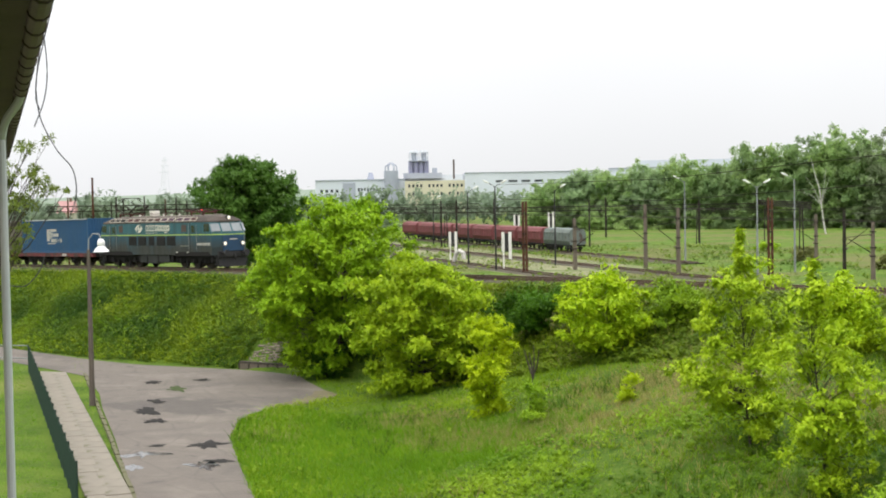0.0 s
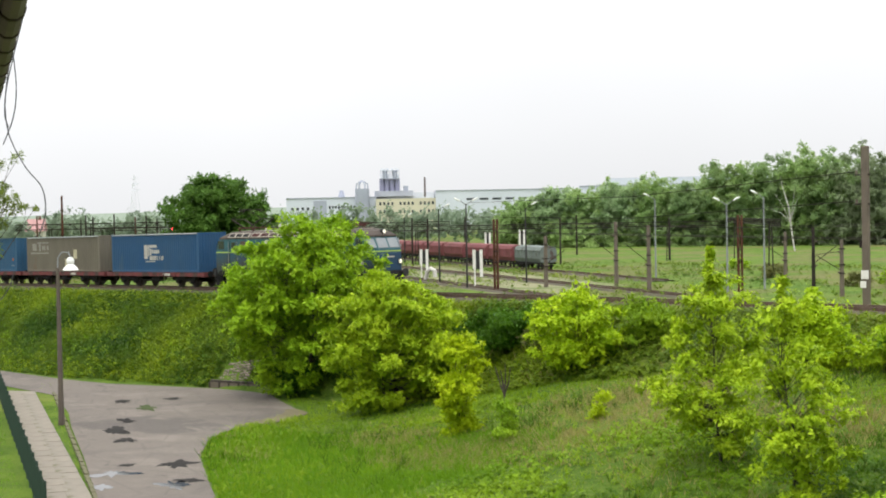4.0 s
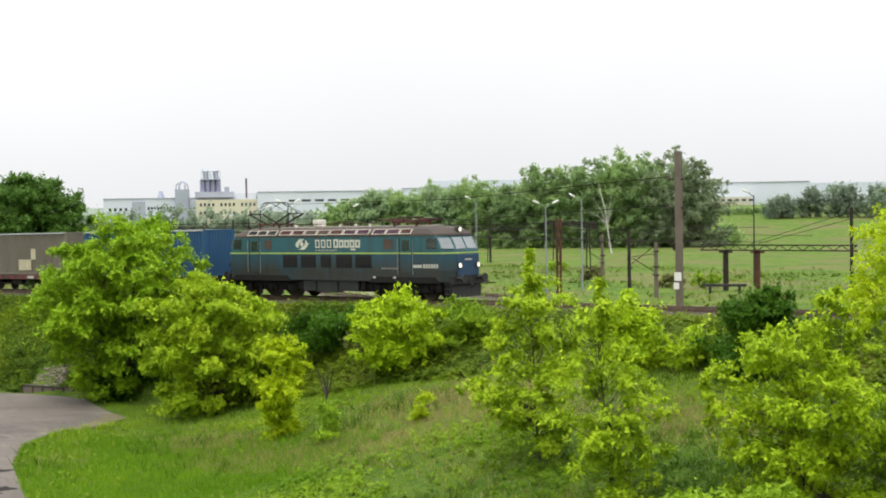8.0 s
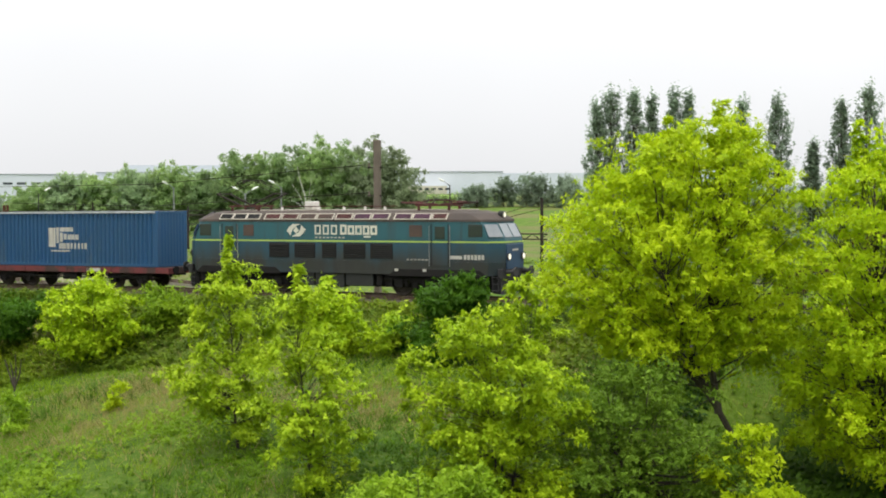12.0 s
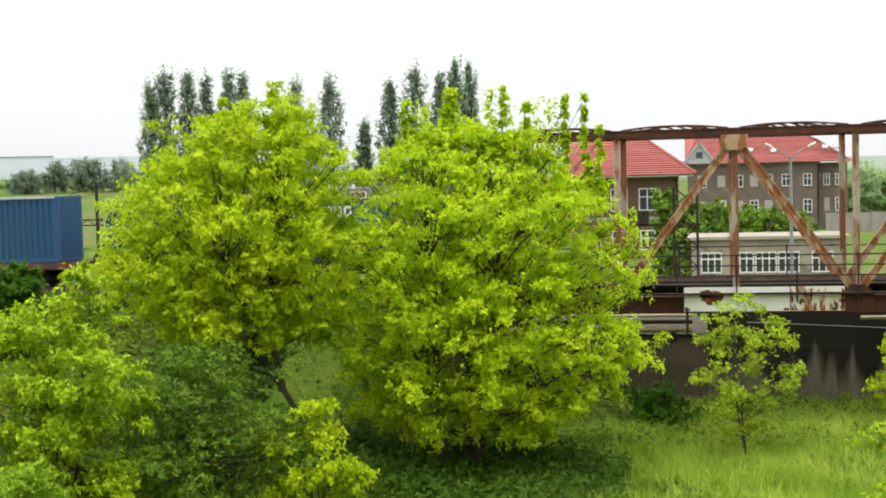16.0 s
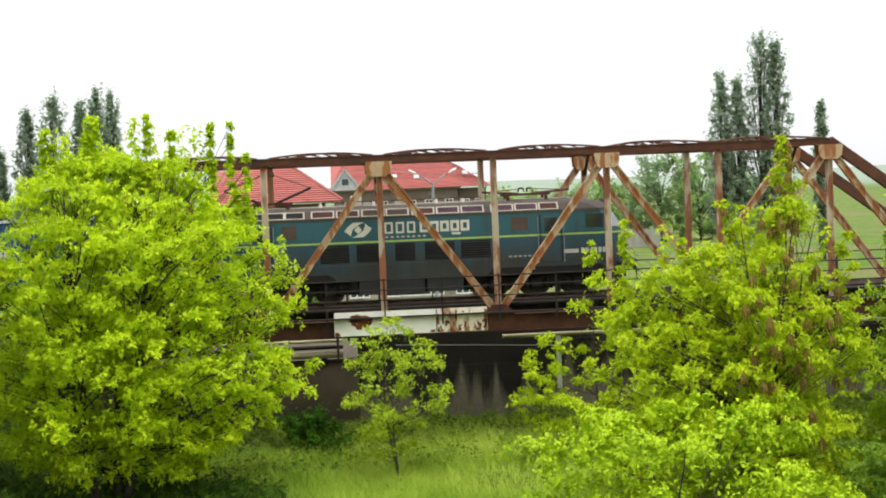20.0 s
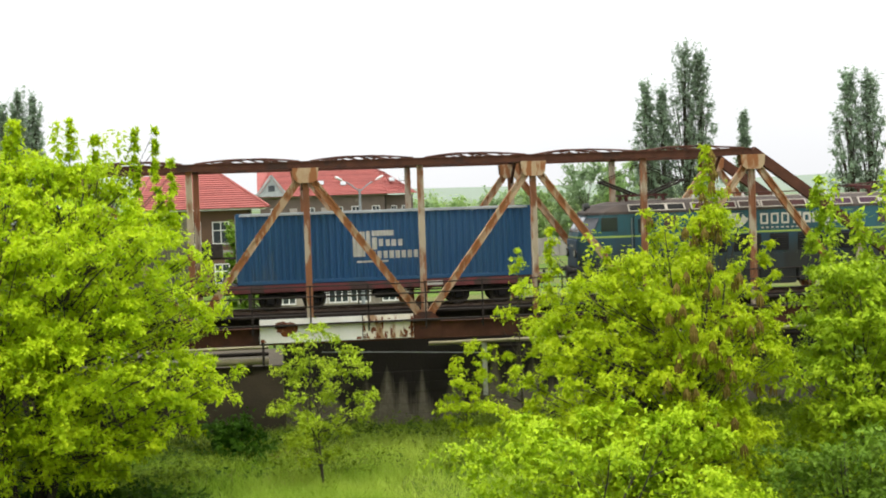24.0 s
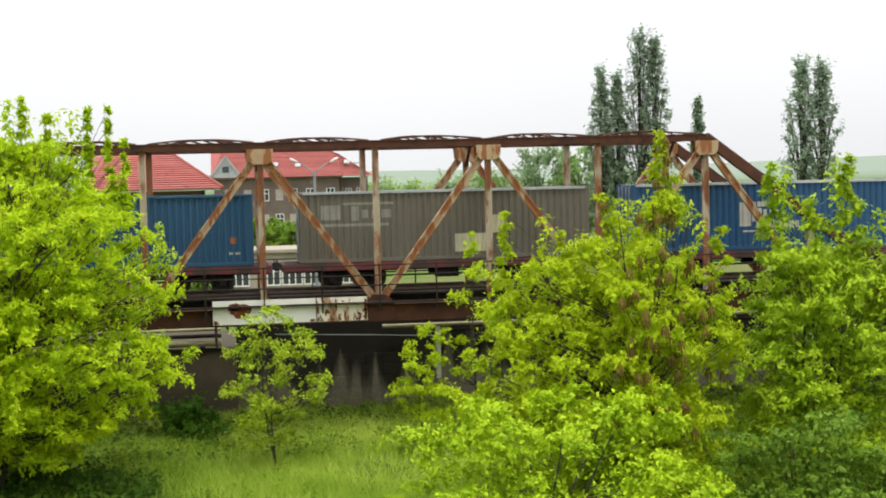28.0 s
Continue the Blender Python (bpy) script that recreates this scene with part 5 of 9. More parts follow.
def motions():
    for th, off, wheels in TRAIN:
        rows = []
        for k in range(29):
            x = nose_at(k) + off
            sl = math.degrees(math.atan2(float(rail_z(x + 4) - rail_z(x - 4)), 8))
            rows.append((float(k), pose(x, 0, float(rail_z(x)), 0, -sl, 0)))
        walk(th, rows)
        for ob, x, r in wheels:
            walk(ob, [(k * 0.1, pose(x, 0, r, 0, math.degrees((nose_at(k * 0.1) - nose_at(0)) / r), 0)) for k in range(281)])

# ---------------------------------------------------------------- road, pavement, puddles
road = strip("road", [(-44.6, -34.6), (-49.1, -32.3), (-57.7, -28.0), (-66.6, -23.7), (-72, -20.9), (-80, -17.5), (-99, -16.6), (-140, -17.5)],
             [(-42, -31.3), (-48.3, -27.7), (-54, -24.3), (-58, -21.1), (-59.9, -18.2), (-60.6, -14.8), (-62.0, -12.4), (-67.2, -10.1), (-70.2, -8.6), (-74.7, -9.3), (-82.7, -12.2), (-87.7, -12.8), (-99, -12.9), (-140, -12.6)], 0.03, ASPHALT, "cracked old asphalt road with darker patches", step=1.0)
strip("bare_verge", [(-60.5, -17.8), (-61.2, -15.0), (-62.3, -13.3), (-63.3, -12.5)], [(-59.3, -18.5), (-59.9, -14.8), (-61.2, -12.4), (-63.0, -12.0)], 0.05, EARTH_VERGE, "bare tan earth along the lane's edge", step=0.8)
strip("pavement", [(-30, -43), (-47.4, -35.0), (-60, -29.3), (-70.0, -24.7), (-83.9, -18.6)], [(-28.5, -41.6), (-46.4, -33.8), (-58.4, -28.4), (-67.9, -24.1), (-82.0, -17.7)], 0.115, PAVING, "pale concrete slab pavement beside the road")
slab_me = bpy.data.meshes.new("slab")
bm = bx(-0.74, 0.74, -0.62, 0.62, 0.0, 0.05, 0.015)
bm.to_mesh(slab_me)
bm.free()
slab_me.materials.append(PAVING)
pav = bpy.data.objects["pavement"]
rng_s = random.Random(5)
for i in range(26):
    t = i / 26
    a = Vector((-47.4, -35.0)).lerp(Vector((-83.9, -18.6)), t)
    b = Vector((-46.3, -33.9)).lerp(Vector((-82.0, -17.8)), t)
    for k in (0.25, 0.75):
        p = a.lerp(b, k)
        piece("slab", slab_me, pav, pose(p.x, p.y, float(land(p.x, p.y)) + 0.088 + rng_s.uniform(0, 0.012), rng_s.uniform(-0.6, 0.6), rng_s.uniform(-0.6, 0.6), -24.2 + rng_s.uniform(-1, 1)) @ Matrix.Diagonal((1, 0.72, 1, 1)))


def blotch(name, x, y, rx, ry, material, label, seed, lift=0.045):
    """A thin ragged patch lying on the road."""
    rng = random.Random(seed)
    bm = bmesh.new()
    vs = []
    for k in range(40):
        a = k * 2 * math.pi / 40
        r = 0.95 + 0.95 * noise.noise(Vector((math.cos(a) * 1.7 + seed * 3.1, math.sin(a) * 1.7, 0))) + 0.5 * noise.noise(Vector((math.cos(a) * 4.5 + seed, math.sin(a) * 5, 4))) + rng.uniform(-0.05, 0.05)
        px_, py_ = x + rx * r * math.cos(a) * 0.91 + ry * r * math.sin(a) * 0.42, y - rx * r * math.cos(a) * 0.42 + ry * r * math.sin(a) * 0.91
        vs.append(bm.verts.new((px_, py_, float(land(px_, py_)) + lift)))
    bm.faces.new(vs)
    return tagged(part(name, bm, material), label, kind="structure")


for i, (x, y, rx, ry) in enumerate(((-52.9, -26.2, 0.9, 0.75), (-54.4, -27.8, 0.3, 0.35), (-49.2, -28.0, 0.5, 0.45), (-63.9, -22.7, 1.5, 0.6), (-60.6, -24.0, 0.7, 0.5), (-73.8, -16.5, 0.8, 0.5), (-72.4, -13.9, 0.6, 0.4), (-66.4, -20.6, 0.9, 0.35))):
    blotch("puddle", x, y, rx, ry, PUDDLE, "dark wet hollow in the broken asphalt", 20 + i, 0.036 + 0.002 * i)
for i, (x, y, rx, ry) in enumerate(((-53.0, -29.3, 0.8, 0.9), (-48.9, -29.0, 0.9, 0.5), (-50.6, -31.2, 0.7, 0.4))):
    blotch("puddle", x, y, rx, ry, WATER, "shallow rain puddle mirroring the pale sky", 60 + i, 0.038 + 0.002 * i)
blotch("moss_patch", -70.0, -17.1, 1.0, 0.5, MOSS, "green mossy patch in the broken asphalt", 71, 0.04)


def kerb():
    root = tagged(empty("kerb"), "broken concrete kerb between pavement and road", kind="structure")
    me = bpy.data.meshes.new("kerb_stone")
    bm = bx(-0.49, 0.49, -0.09, 0.09, -0.1, 0.1, 0.02)
    bm.to_mesh(me)
    bm.free()
    me.materials.append(KERB)
    rng = random.Random(8)
    a, b = Vector((-45.0, -34.35)), Vector((-81.0, -16.95))
    n = 38
    for i in range(n):
        p = a.lerp(b, (i + 0.5) / n)
        piece("kerb_stone", me, root, pose(p.x, p.y, float(land(p.x, p.y)) + rng.uniform(-0.03, 0.03), 0, rng.uniform(-2, 2), -24 + rng.uniform(-3, 3)))


kerb()


# ---------------------------------------------------------------- tracks
def track(name, p0, p1, label, lift=None, sleepers=0):
    """Ballast bed, two rails and sleepers from p0 to p1; on the embankment where lift is None."""
    p0, p1 = np.array(p0, float), np.array(p1, float)
    ln = np.hypot(*(p1 - p0))
    d = (p1 - p0) / ln
    nrm = np.array([-d[1], d[0]])
    k = int(ln / 6) + 1
    ts = np.linspace(0, ln, k + 1)
    c = p0 + ts[:, None] * d
    zz = rail_z(c[:, 0]) if lift is None else land(c[:, 0], c[:, 1]) + lift
    bm = bmesh.new()
    prof = ((-2.3, -0.52), (-1.5, -0.19), (1.5, -0.19), (2.3, -0.52))
    rows = [[bm.verts.new((p[0] + a * nrm[0], p[1] + a * nrm[1], z + b)) for a, b in prof] for p, z in zip(c, zz)]
    for r0, r1 in zip(rows, rows[1:]):
        for j in range(3):
            bm.faces.new((r0[j], r1[j], r1[j + 1], r0[j + 1]))
    bed = tagged(part(name, bm, BALLAST), label, kind="structure")
    for s in (-0.755, 0.755):
        bm = bmesh.new()
        for i in range(k):
            a, b = c[i] + s * nrm, c[i + 1] + s * nrm
            beam(bm, (*a, zz[i] - 0.02), (*b, zz[i + 1] - 0.02), 0.07, 0.04)
            beam(bm, (*a, zz[i] - 0.09), (*b, zz[i + 1] - 0.09), 0.025, 0.12)
            beam(bm, (*a, zz[i] - 0.155), (*b, zz[i + 1] - 0.155), 0.14, 0.03)
        part("rail", bm, RAIL_MAT, bed)
    if sleepers:
        me = bpy.data.meshes.new("sleeper")
        bm = bx(-0.13, 0.13, -1.3, 1.3, -0.3, -0.165, 0.01)
        bm.to_mesh(me)
        bm.free()
        me.materials.append(SLEEPER)
        for x in np.arange(sleepers[0], sleepers[1], 0.65):
            piece("sleeper", me, bed, pose(x, 0, float(rail_z(x))))
    return bed


track("main_track", (-168, 0), (-17.0, 0), "single running track on dark ballast with rusty rails", sleepers=(-108, -17.5))
track("main_track_beyond", (29.2, 0), (90, 0), "running track beyond the bridge")
deck_rails = tagged(empty("bridge_rails"), "rusty rails across the bridge", kind="structure")
for s in (-0.755, 0.755):
    bm = bx(-17.0, 29.2, s - 0.035, s + 0.035, 5.97, 6.03)
    box(bm, -17.0, 29.2, s - 0.012, s + 0.012, 5.9, 5.972)
    box(bm, -17.0, 29.2, s - 0.07, s + 0.07, 5.873, 5.902)
    part("rail", bm, RAIL_MAT, deck_rails)
strip("yard_ground", [(-290, 168), (-200, 125), (-150, 101), (-118, 84)], [(-290, 140), (-200, 100), (-150, 77), (-112, 58)], 0.03, DRY_YARD, "dry trodden ground and thin grass between the sidings", step=6)
for a, b in (((-330, 178), (-86, 62.5)), ((-330, 196), (-120, 94)), ((-330, 166), (-96, 53))):
    track("yard_track", a, b, "weathered yard siding track in thin ballast and grass", 0.35)


# ---------------------------------------------------------------- truss bridge
def bridge():
    root = tagged(empty("truss_bridge"), "rusty riveted steel through-truss railway bridge", "bridge")
    pan = 4.59
    cx = 6.0                      # middle of the span
    zt, zb = 12.0, 5.2
    for y in (-2.7, 2.7):
        for i in range(-3, 3):
            bm = bmesh.new()
            x0, x1 = cx + pan * i, cx + pan * (i + 1)
            box(bm, x0, x1, y - 0.24, y + 0.24, zt + 0.09, zt + 0.13)
            box(bm, x0, x1, y - 0.2, y - 0.16, zt - 0.14, zt + 0.09)
            box(bm, x0, x1, y + 0.16, y + 0.2, zt - 0.14, zt + 0.09)
            box(bm, x0, x1, y - 0.22, y + 0.22, zt - 0.16, zt - 0.14)
            for r in range(6):
                for s in (-1, 1):
                    box(bm, x0 + 0.4 + r * 0.75, x0 + 0.46 + r * 0.75, y + s * 0.21 - 0.015, y + s * 0.21 + 0.015, zt - 0.1, zt + 0.07)
            part("top_chord", bm, RUST, root)
        for i in range(-5, 5):
            bm = bmesh.new()
            x0, x1 = cx + pan * i, cx + pan * (i + 1)
            for s in (-0.18, 0.18):
                box(bm, x0, x1, y + s - 0.03, y + s + 0.03, zb - 0.3, zb + 0.3)
            box(bm, x0, x1, y - 0.26, y + 0.26, zb + 0.3, zb + 0.335)
            box(bm, x0, x1, y - 0.26, y + 0.26, zb - 0.335, zb - 0.3)
            part("bottom_chord", bm, RUST, root)
        for i in range(-4, 5):
            x = cx + pan * i
            if abs(i) == 4:
                ztop = 8.6
            else:
                ztop = zt - 0.1
            bm = bmesh.new()
            beam(bm, (x, y, zb + 0.2), (x, y, ztop), 0.16, 0.1, (0, 1, 0))
            for s in (-0.1, 0.1):
                beam(bm, (x + s, y, zb + 0.2), (x + s, y, ztop), 0.05, 0.2, (0, 1, 0))
            for k in range(10):
                za = zb + 0.5 + k * (ztop - zb - 0.8) / 10
                zc = za + (ztop - zb - 0.8) / 10
                s = 1 if k % 2 else -1
                beam(bm, (x - s * 0.1, y - 0.08, za), (x + s * 0.1, y - 0.08, zc), 0.05, 0.02, (0, 1, 0))
            part("post", bm, RUST_POST, root, "laced rusty vertical post")
        # warren diagonals between top nodes at odd panels and bottom nodes at even ones
        for i in range(-4, 4):
            up_l = i % 2 != 0
            a, b = cx + pan * i, cx + pan * (i + 1)
            p = Vector((a, y, zt - 0.25 if up_l else zb + 0.35))
            q = Vector((b, y, zb + 0.35 if up_l else zt - 0.25))
            bm = bmesh.new()
            beam(bm, p, q, 0.26, 0.1, (0, 1, 0))
            for s in (-0.14, 0.14):
                beam(bm, p + Vector((s, 0, 0)), q + Vector((s, 0, 0)), 0.06, 0.22, (0, 1, 0))
            for k in range(9):
                m0 = p.lerp(q, 0.06 + k * 0.098)
                beam(bm, m0 + Vector((-0.14, -0.075, 0)), m0 + Vector((0.14, -0.075, 0.08)), 0.05, 0.015, (0, 1, 0))
            part("diagonal", bm, RUST_PAINT, root, "laced diagonal with pale flaking paint")
        for e in (-1, 1):
            a, b = Vector((cx + e * pan * 3, y, zt)), Vector((cx + e * pan * 5, y, zb))
            bm = bmesh.new()
            beam(bm, a, b, 0.42, 0.36, (0, 1, 0))
            part("end_post", bm, RUST, root, "sloping rusty end post")
        for i in (-3, -1, 1, 3):
            x = cx + pan * i
            for s in (-0.23, 0.23):
                bm = prism(bmesh.new(), [(x - 0.52, zt - 0.14), (x + 0.52, zt - 0.14), (x + 0.48, zt - 0.58), (x + 0.3, zt - 0.74), (x - 0.3, zt - 0.74), (x - 0.48, zt - 0.58)], y + s - 0.012, y + s + 0.012, "y")
                g = part("gusset", bm, RUST_PAINT, root, "pale flaking gusset plate")
                bm = bmesh.new()
                for k in range(12):
                    rx_, rz_ = x - 0.39 + (k % 4) * 0.26, zt - 0.24 - (k // 4) * 0.15
                    box(bm, rx_ - 0.02, rx_ + 0.02, y + s - 0.025, y + s + 0.025, rz_ - 0.02, rz_ + 0.02)
                part("rivets", bm, RUST_PAINT, g)
        for i in (-4, -2, 0, 2, 4):
            x = cx + pan * i
            for s in (-0.275, 0.275):
                bm = prism(bmesh.new(), [(x - 0.7, zb - 0.3), (x + 0.7, zb - 0.3), (x + 0.6, zb + 0.45), (x + 0.25, zb + 0.75), (x - 0.25, zb + 0.75), (x - 0.6, zb + 0.45)], y + s - 0.012, y + s + 0.012, "y")
                part("gusset", bm, RUST, root, "dark rusty gusset plate")
    # shallow arched lattice bracing between the top chords
    for i in range(-3, 3):
        x0 = cx + pan * i
        for s in (-1, 1):
            bm = bmesh.new()
            pts = []
            for k in range(9):
                t = k / 8
                pts.append(Vector((x0 + 0.25 + (pan - 0.5) * t, s * 2.6 * (1 - 2 * t), zt + 0.14 + 0.2 * math.sin(math.pi * t))))
            tube(bm, pts, 0.042, 6)
            br = part("lateral_brace", bm, RUST, root, "arched lattice wind brace")
            part("lower_bar", tube(bmesh.new(), [p + Vector((0, 0, -0.16)) for p in pts], 0.028, 6), RUST, br)
            for p, q in zip(pts, pts[1:]):
                bm = bmesh.new()
                beam(bm, p, q + Vector((0, 0, -0.16)), 0.04, 0.04)
                part("lacing", bm, RUST, br)
    for i in range(-3, 4):
        x = cx + pan * i
        bm = bmesh.new()
        beam(bm, (x, -2.6, zt - 0.02), (x, 2.6, zt - 0.02), 0.18, 0.16)
        part("top_strut", bm, RUST, root)
        if i in (-3, -1, 1, 3):
            for s in (-1, 1):
                bm = bmesh.new()
                beam(bm, (x, s * 2.6, zt - 0.95), (x, s * 1.5, zt - 0.1), 0.12, 0.1)
                part("knee_brace", bm, RUST, root)
    for i in range(-5, 6):
        x = cx + pan * i
        part("cross_girder", bx(x - 0.12, x + 0.12, -2.5, 2.5, 4.8, 5.55), RUST, root)
    for y in (-0.85, 0.85):
        part("stringer", bx(cx - pan * 5, cx + pan * 5, y - 0.12, y + 0.12, 5.2, 5.72), RUST, root)
    part("walkway", bx(cx - pan * 5, cx + pan * 5, -3.3, -2.95, 5.62, 5.68), DARK_STEEL, root)
    # strips added beside the deck; their near-black colour stands in for its shadow
    for y in (-1.62, 1.62):
        part("deck_shadow_strip", bx(cx - pan * 5, cx + pan * 5, y - 0.04, y + 0.04, 5.4, 6.02), DARK_STEEL, root, "near-black strip along the deck standing in for its shadow")
    part("plank_walk", bx(cx - pan * 5, cx + pan * 5, -2.42, -1.7, 5.9, 5.96), DARK_STEEL, root)
    # timbers under the rails
    for k in range(70):
        x = cx - pan * 5 + 0.3 + k * 0.65
        part("bridge_timber", bx(x - 0.12, x + 0.12, -1.5, 1.5, 5.725, 5.87), SLEEPER, root)
    # railings
    for y in (-3.25, 3.25):
        for z in (6.35, 6.75, 7.15):
            if y > 0 and z < 6.5:
                continue
            part("handrail", tube(bmesh.new(), [(cx - pan * 5, y, z), (cx + pan * 5, y, z)], 0.028, 6), DARK_STEEL, root)
        for k in range(21):
            x = cx - pan * 5 + k * pan / 2
            bm = bmesh.new()
            beam(bm, (x, y, 5.3), (x, y, 7.2), 0.06, 0.06)
            beam(bm, (x, y, 5.45), (x, y * 0.88, 5.45), 0.06, 0.08)
            part("rail_post", bm, DARK_STEEL, root)
    # white-painted side plates hung on the near chord
    rng = random.Random(6)

    def rust_patch(parent, x, z, rx_, rz_, ragged):
        bm = bmesh.new()
        k = 16
        vs = []
        for i in range(k):
            a = i * 2 * math.pi / k
            r = 1 + ragged * rng.uniform(-1, 1)
            vs.append(bm.verts.new((x + rx_ * r * math.cos(a), -3.064, max(4.97, min(5.87, z + rz_ * r * math.sin(a))))))
        bm.faces.new(vs)
        part("rust_patch", bm, PLATE_RUST, parent, "flaking rust")
    pl = part("side_plate", bx(-0.62, 3.44, -3.06, -3.03, 4.95, 5.9, 0.004), WHITE_RUST, root, "white-painted side plate with a rust patch")
    rust_patch(pl, 0.45, 5.52, 0.4, 0.3, 0.25)
    rust_patch(pl, 0.2, 5.62, 0.22, 0.14, 0.35)
    rust_patch(pl, -0.5, 5.0, 0.1, 0.12, 0.3)
    rust_patch(pl, 3.3, 5.0, 0.12, 0.08, 0.3)
    pl = part("side_plate", bx(3.48, 5.5, -3.06, -3.03, 4.95, 5.9, 0.004), WHITE_RUST_MORE, root, "white side plate streaked with rust")
    for k in range(46):
        x = 3.52 + 1.94 * rng.random() ** 1.25
        up = rng.random() ** 1.8 * (0.8 if x < 4.6 else 0.5)
        rust_patch(pl, x, 5.0 + up, rng.uniform(0.02, 0.065), rng.uniform(0.04, 0.15), 0.45)
    rust_patch(pl, 4.25, 5.55, 0.05, 0.3, 0.3)
    rust_patch(pl, 5.44, 5.4, 0.07, 0.45, 0.3)
    part("hanger", bx(-0.56, -0.46, -3.1, -3.0, 4.05, 5.0), DARK_STEEL, root)
    return root


RUST_POST = mat("rust_red_post", (0.29, 0.125, 0.055), (0.19, 0.08, 0.04), 0.85, 0.1, 1.8, 25, 0.4, (0.42, 0.35, 0.25), 0.55, 1.6, (1, 1, 0.4))
WHITE_RUST = mat("white_plate_rust", (0.86, 0.84, 0.76), (0.74, 0.71, 0.62), 0.7, 0, 1.2, 14, 0.1)
PLATE_RUST = mat("flaking_rust", (0.25, 0.07, 0.025), (0.11, 0.04, 0.025), 0.9, 0, 6, 30, 0.4, (0.40, 0.22, 0.11), 0.62, 7.0)
WHITE_RUST_MORE = mat("white_plate_more_rust", (0.84, 0.80, 0.68), (0.66, 0.56, 0.4), 0.8, 0, 1.4, 14, 0.15, (0.40, 0.24, 0.13), 0.58, 2.2, (1.6, 1, 0.6))
bridge()


def abutments():
    """Retaining walls and pier under the bridge."""
    ob = tagged(empty("bridge_abutment"), "stained concrete abutment under the truss bridge, darkened for the deck's shade", kind="structure")
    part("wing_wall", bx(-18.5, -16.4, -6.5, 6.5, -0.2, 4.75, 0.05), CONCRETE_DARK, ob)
    part("bearing_shelf", bx(-18.6, -16.2, -3.4, 3.4, 4.752, 4.862, 0.02), CONCRETE, ob)
    ob = tagged(empty("bridge_abutment"), "stained concrete abutment at the bridge's far end, darkened for shade", kind="structure")
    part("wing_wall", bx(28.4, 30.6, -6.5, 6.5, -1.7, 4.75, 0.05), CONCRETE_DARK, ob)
    part("bearing_shelf", bx(28.2, 30.7, -3.4, 3.4, 4.752, 4.862, 0.02), CONCRETE, ob)
    wall = tagged(empty("retaining_wall"), "concrete retaining wall behind the bridge, water-streaked and darkened with painted shade", kind="structure")
    part("wall_face", bx(0.3, 26.0, 5.0, 5.6, -1.7, 4.55, 0.04), WALL_STREAK_SHADE, wall)
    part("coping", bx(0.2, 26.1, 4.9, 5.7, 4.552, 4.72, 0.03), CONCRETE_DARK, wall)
    rng = random.Random(9)
    for r in range(6):                      # worn stone courses showing in the lower wall
        x = 3.9 + 0.5 * (r % 2)
        while x < 8.4:
            w = rng.uniform(0.8, 1.3)
            part("stone_block", bx(x, x + w - 0.03, 4.955 + rng.uniform(0, 0.02), 5.0, -0.35 + r * 0.5, 0.12 + r * 0.5, 0.012), WALL_STREAK_SHADE, wall)
            x += w
    bank = tagged(empty("earth_bank"), "bare brown earth bank below the pipeline", kind="structure")
    part("slope", prism(bmesh.new(), [(2.2, -1.7), (5.0, 3.15), (12, 3.2), (14, -1.7)], -16.3, 0.29), EARTH, bank)




def streaked_shaded_wall():
    """Grey-brown masonry under black water stains and painted bridge shade, running down from the coping to uneven
    lengths.
    """
    m, n, l, b = nodes_of("streaked_shaded_wall")
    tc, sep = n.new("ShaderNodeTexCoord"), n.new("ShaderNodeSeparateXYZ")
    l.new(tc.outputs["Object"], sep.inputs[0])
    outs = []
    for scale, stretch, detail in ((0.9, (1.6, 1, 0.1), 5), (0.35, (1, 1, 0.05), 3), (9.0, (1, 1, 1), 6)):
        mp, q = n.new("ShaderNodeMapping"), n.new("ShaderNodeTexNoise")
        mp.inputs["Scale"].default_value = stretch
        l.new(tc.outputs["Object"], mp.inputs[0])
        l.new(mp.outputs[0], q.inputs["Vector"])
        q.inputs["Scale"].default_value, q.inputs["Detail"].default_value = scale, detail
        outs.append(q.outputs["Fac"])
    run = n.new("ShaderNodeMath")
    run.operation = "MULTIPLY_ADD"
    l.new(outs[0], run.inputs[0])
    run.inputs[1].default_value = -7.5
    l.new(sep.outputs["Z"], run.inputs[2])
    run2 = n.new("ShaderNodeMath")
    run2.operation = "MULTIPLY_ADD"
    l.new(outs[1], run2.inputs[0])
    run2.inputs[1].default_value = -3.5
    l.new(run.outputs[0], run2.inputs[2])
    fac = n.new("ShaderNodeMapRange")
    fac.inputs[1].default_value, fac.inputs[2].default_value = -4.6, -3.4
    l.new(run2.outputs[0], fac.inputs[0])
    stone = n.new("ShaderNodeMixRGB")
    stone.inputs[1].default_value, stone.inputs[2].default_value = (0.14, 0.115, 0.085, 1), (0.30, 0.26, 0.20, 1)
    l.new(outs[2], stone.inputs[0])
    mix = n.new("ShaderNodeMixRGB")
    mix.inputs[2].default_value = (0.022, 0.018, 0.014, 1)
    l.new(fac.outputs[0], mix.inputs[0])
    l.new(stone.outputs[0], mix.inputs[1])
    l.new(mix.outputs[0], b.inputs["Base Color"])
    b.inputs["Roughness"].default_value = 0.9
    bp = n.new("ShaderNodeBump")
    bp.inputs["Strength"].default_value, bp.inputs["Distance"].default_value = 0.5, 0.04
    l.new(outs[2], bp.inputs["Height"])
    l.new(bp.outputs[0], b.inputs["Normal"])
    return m


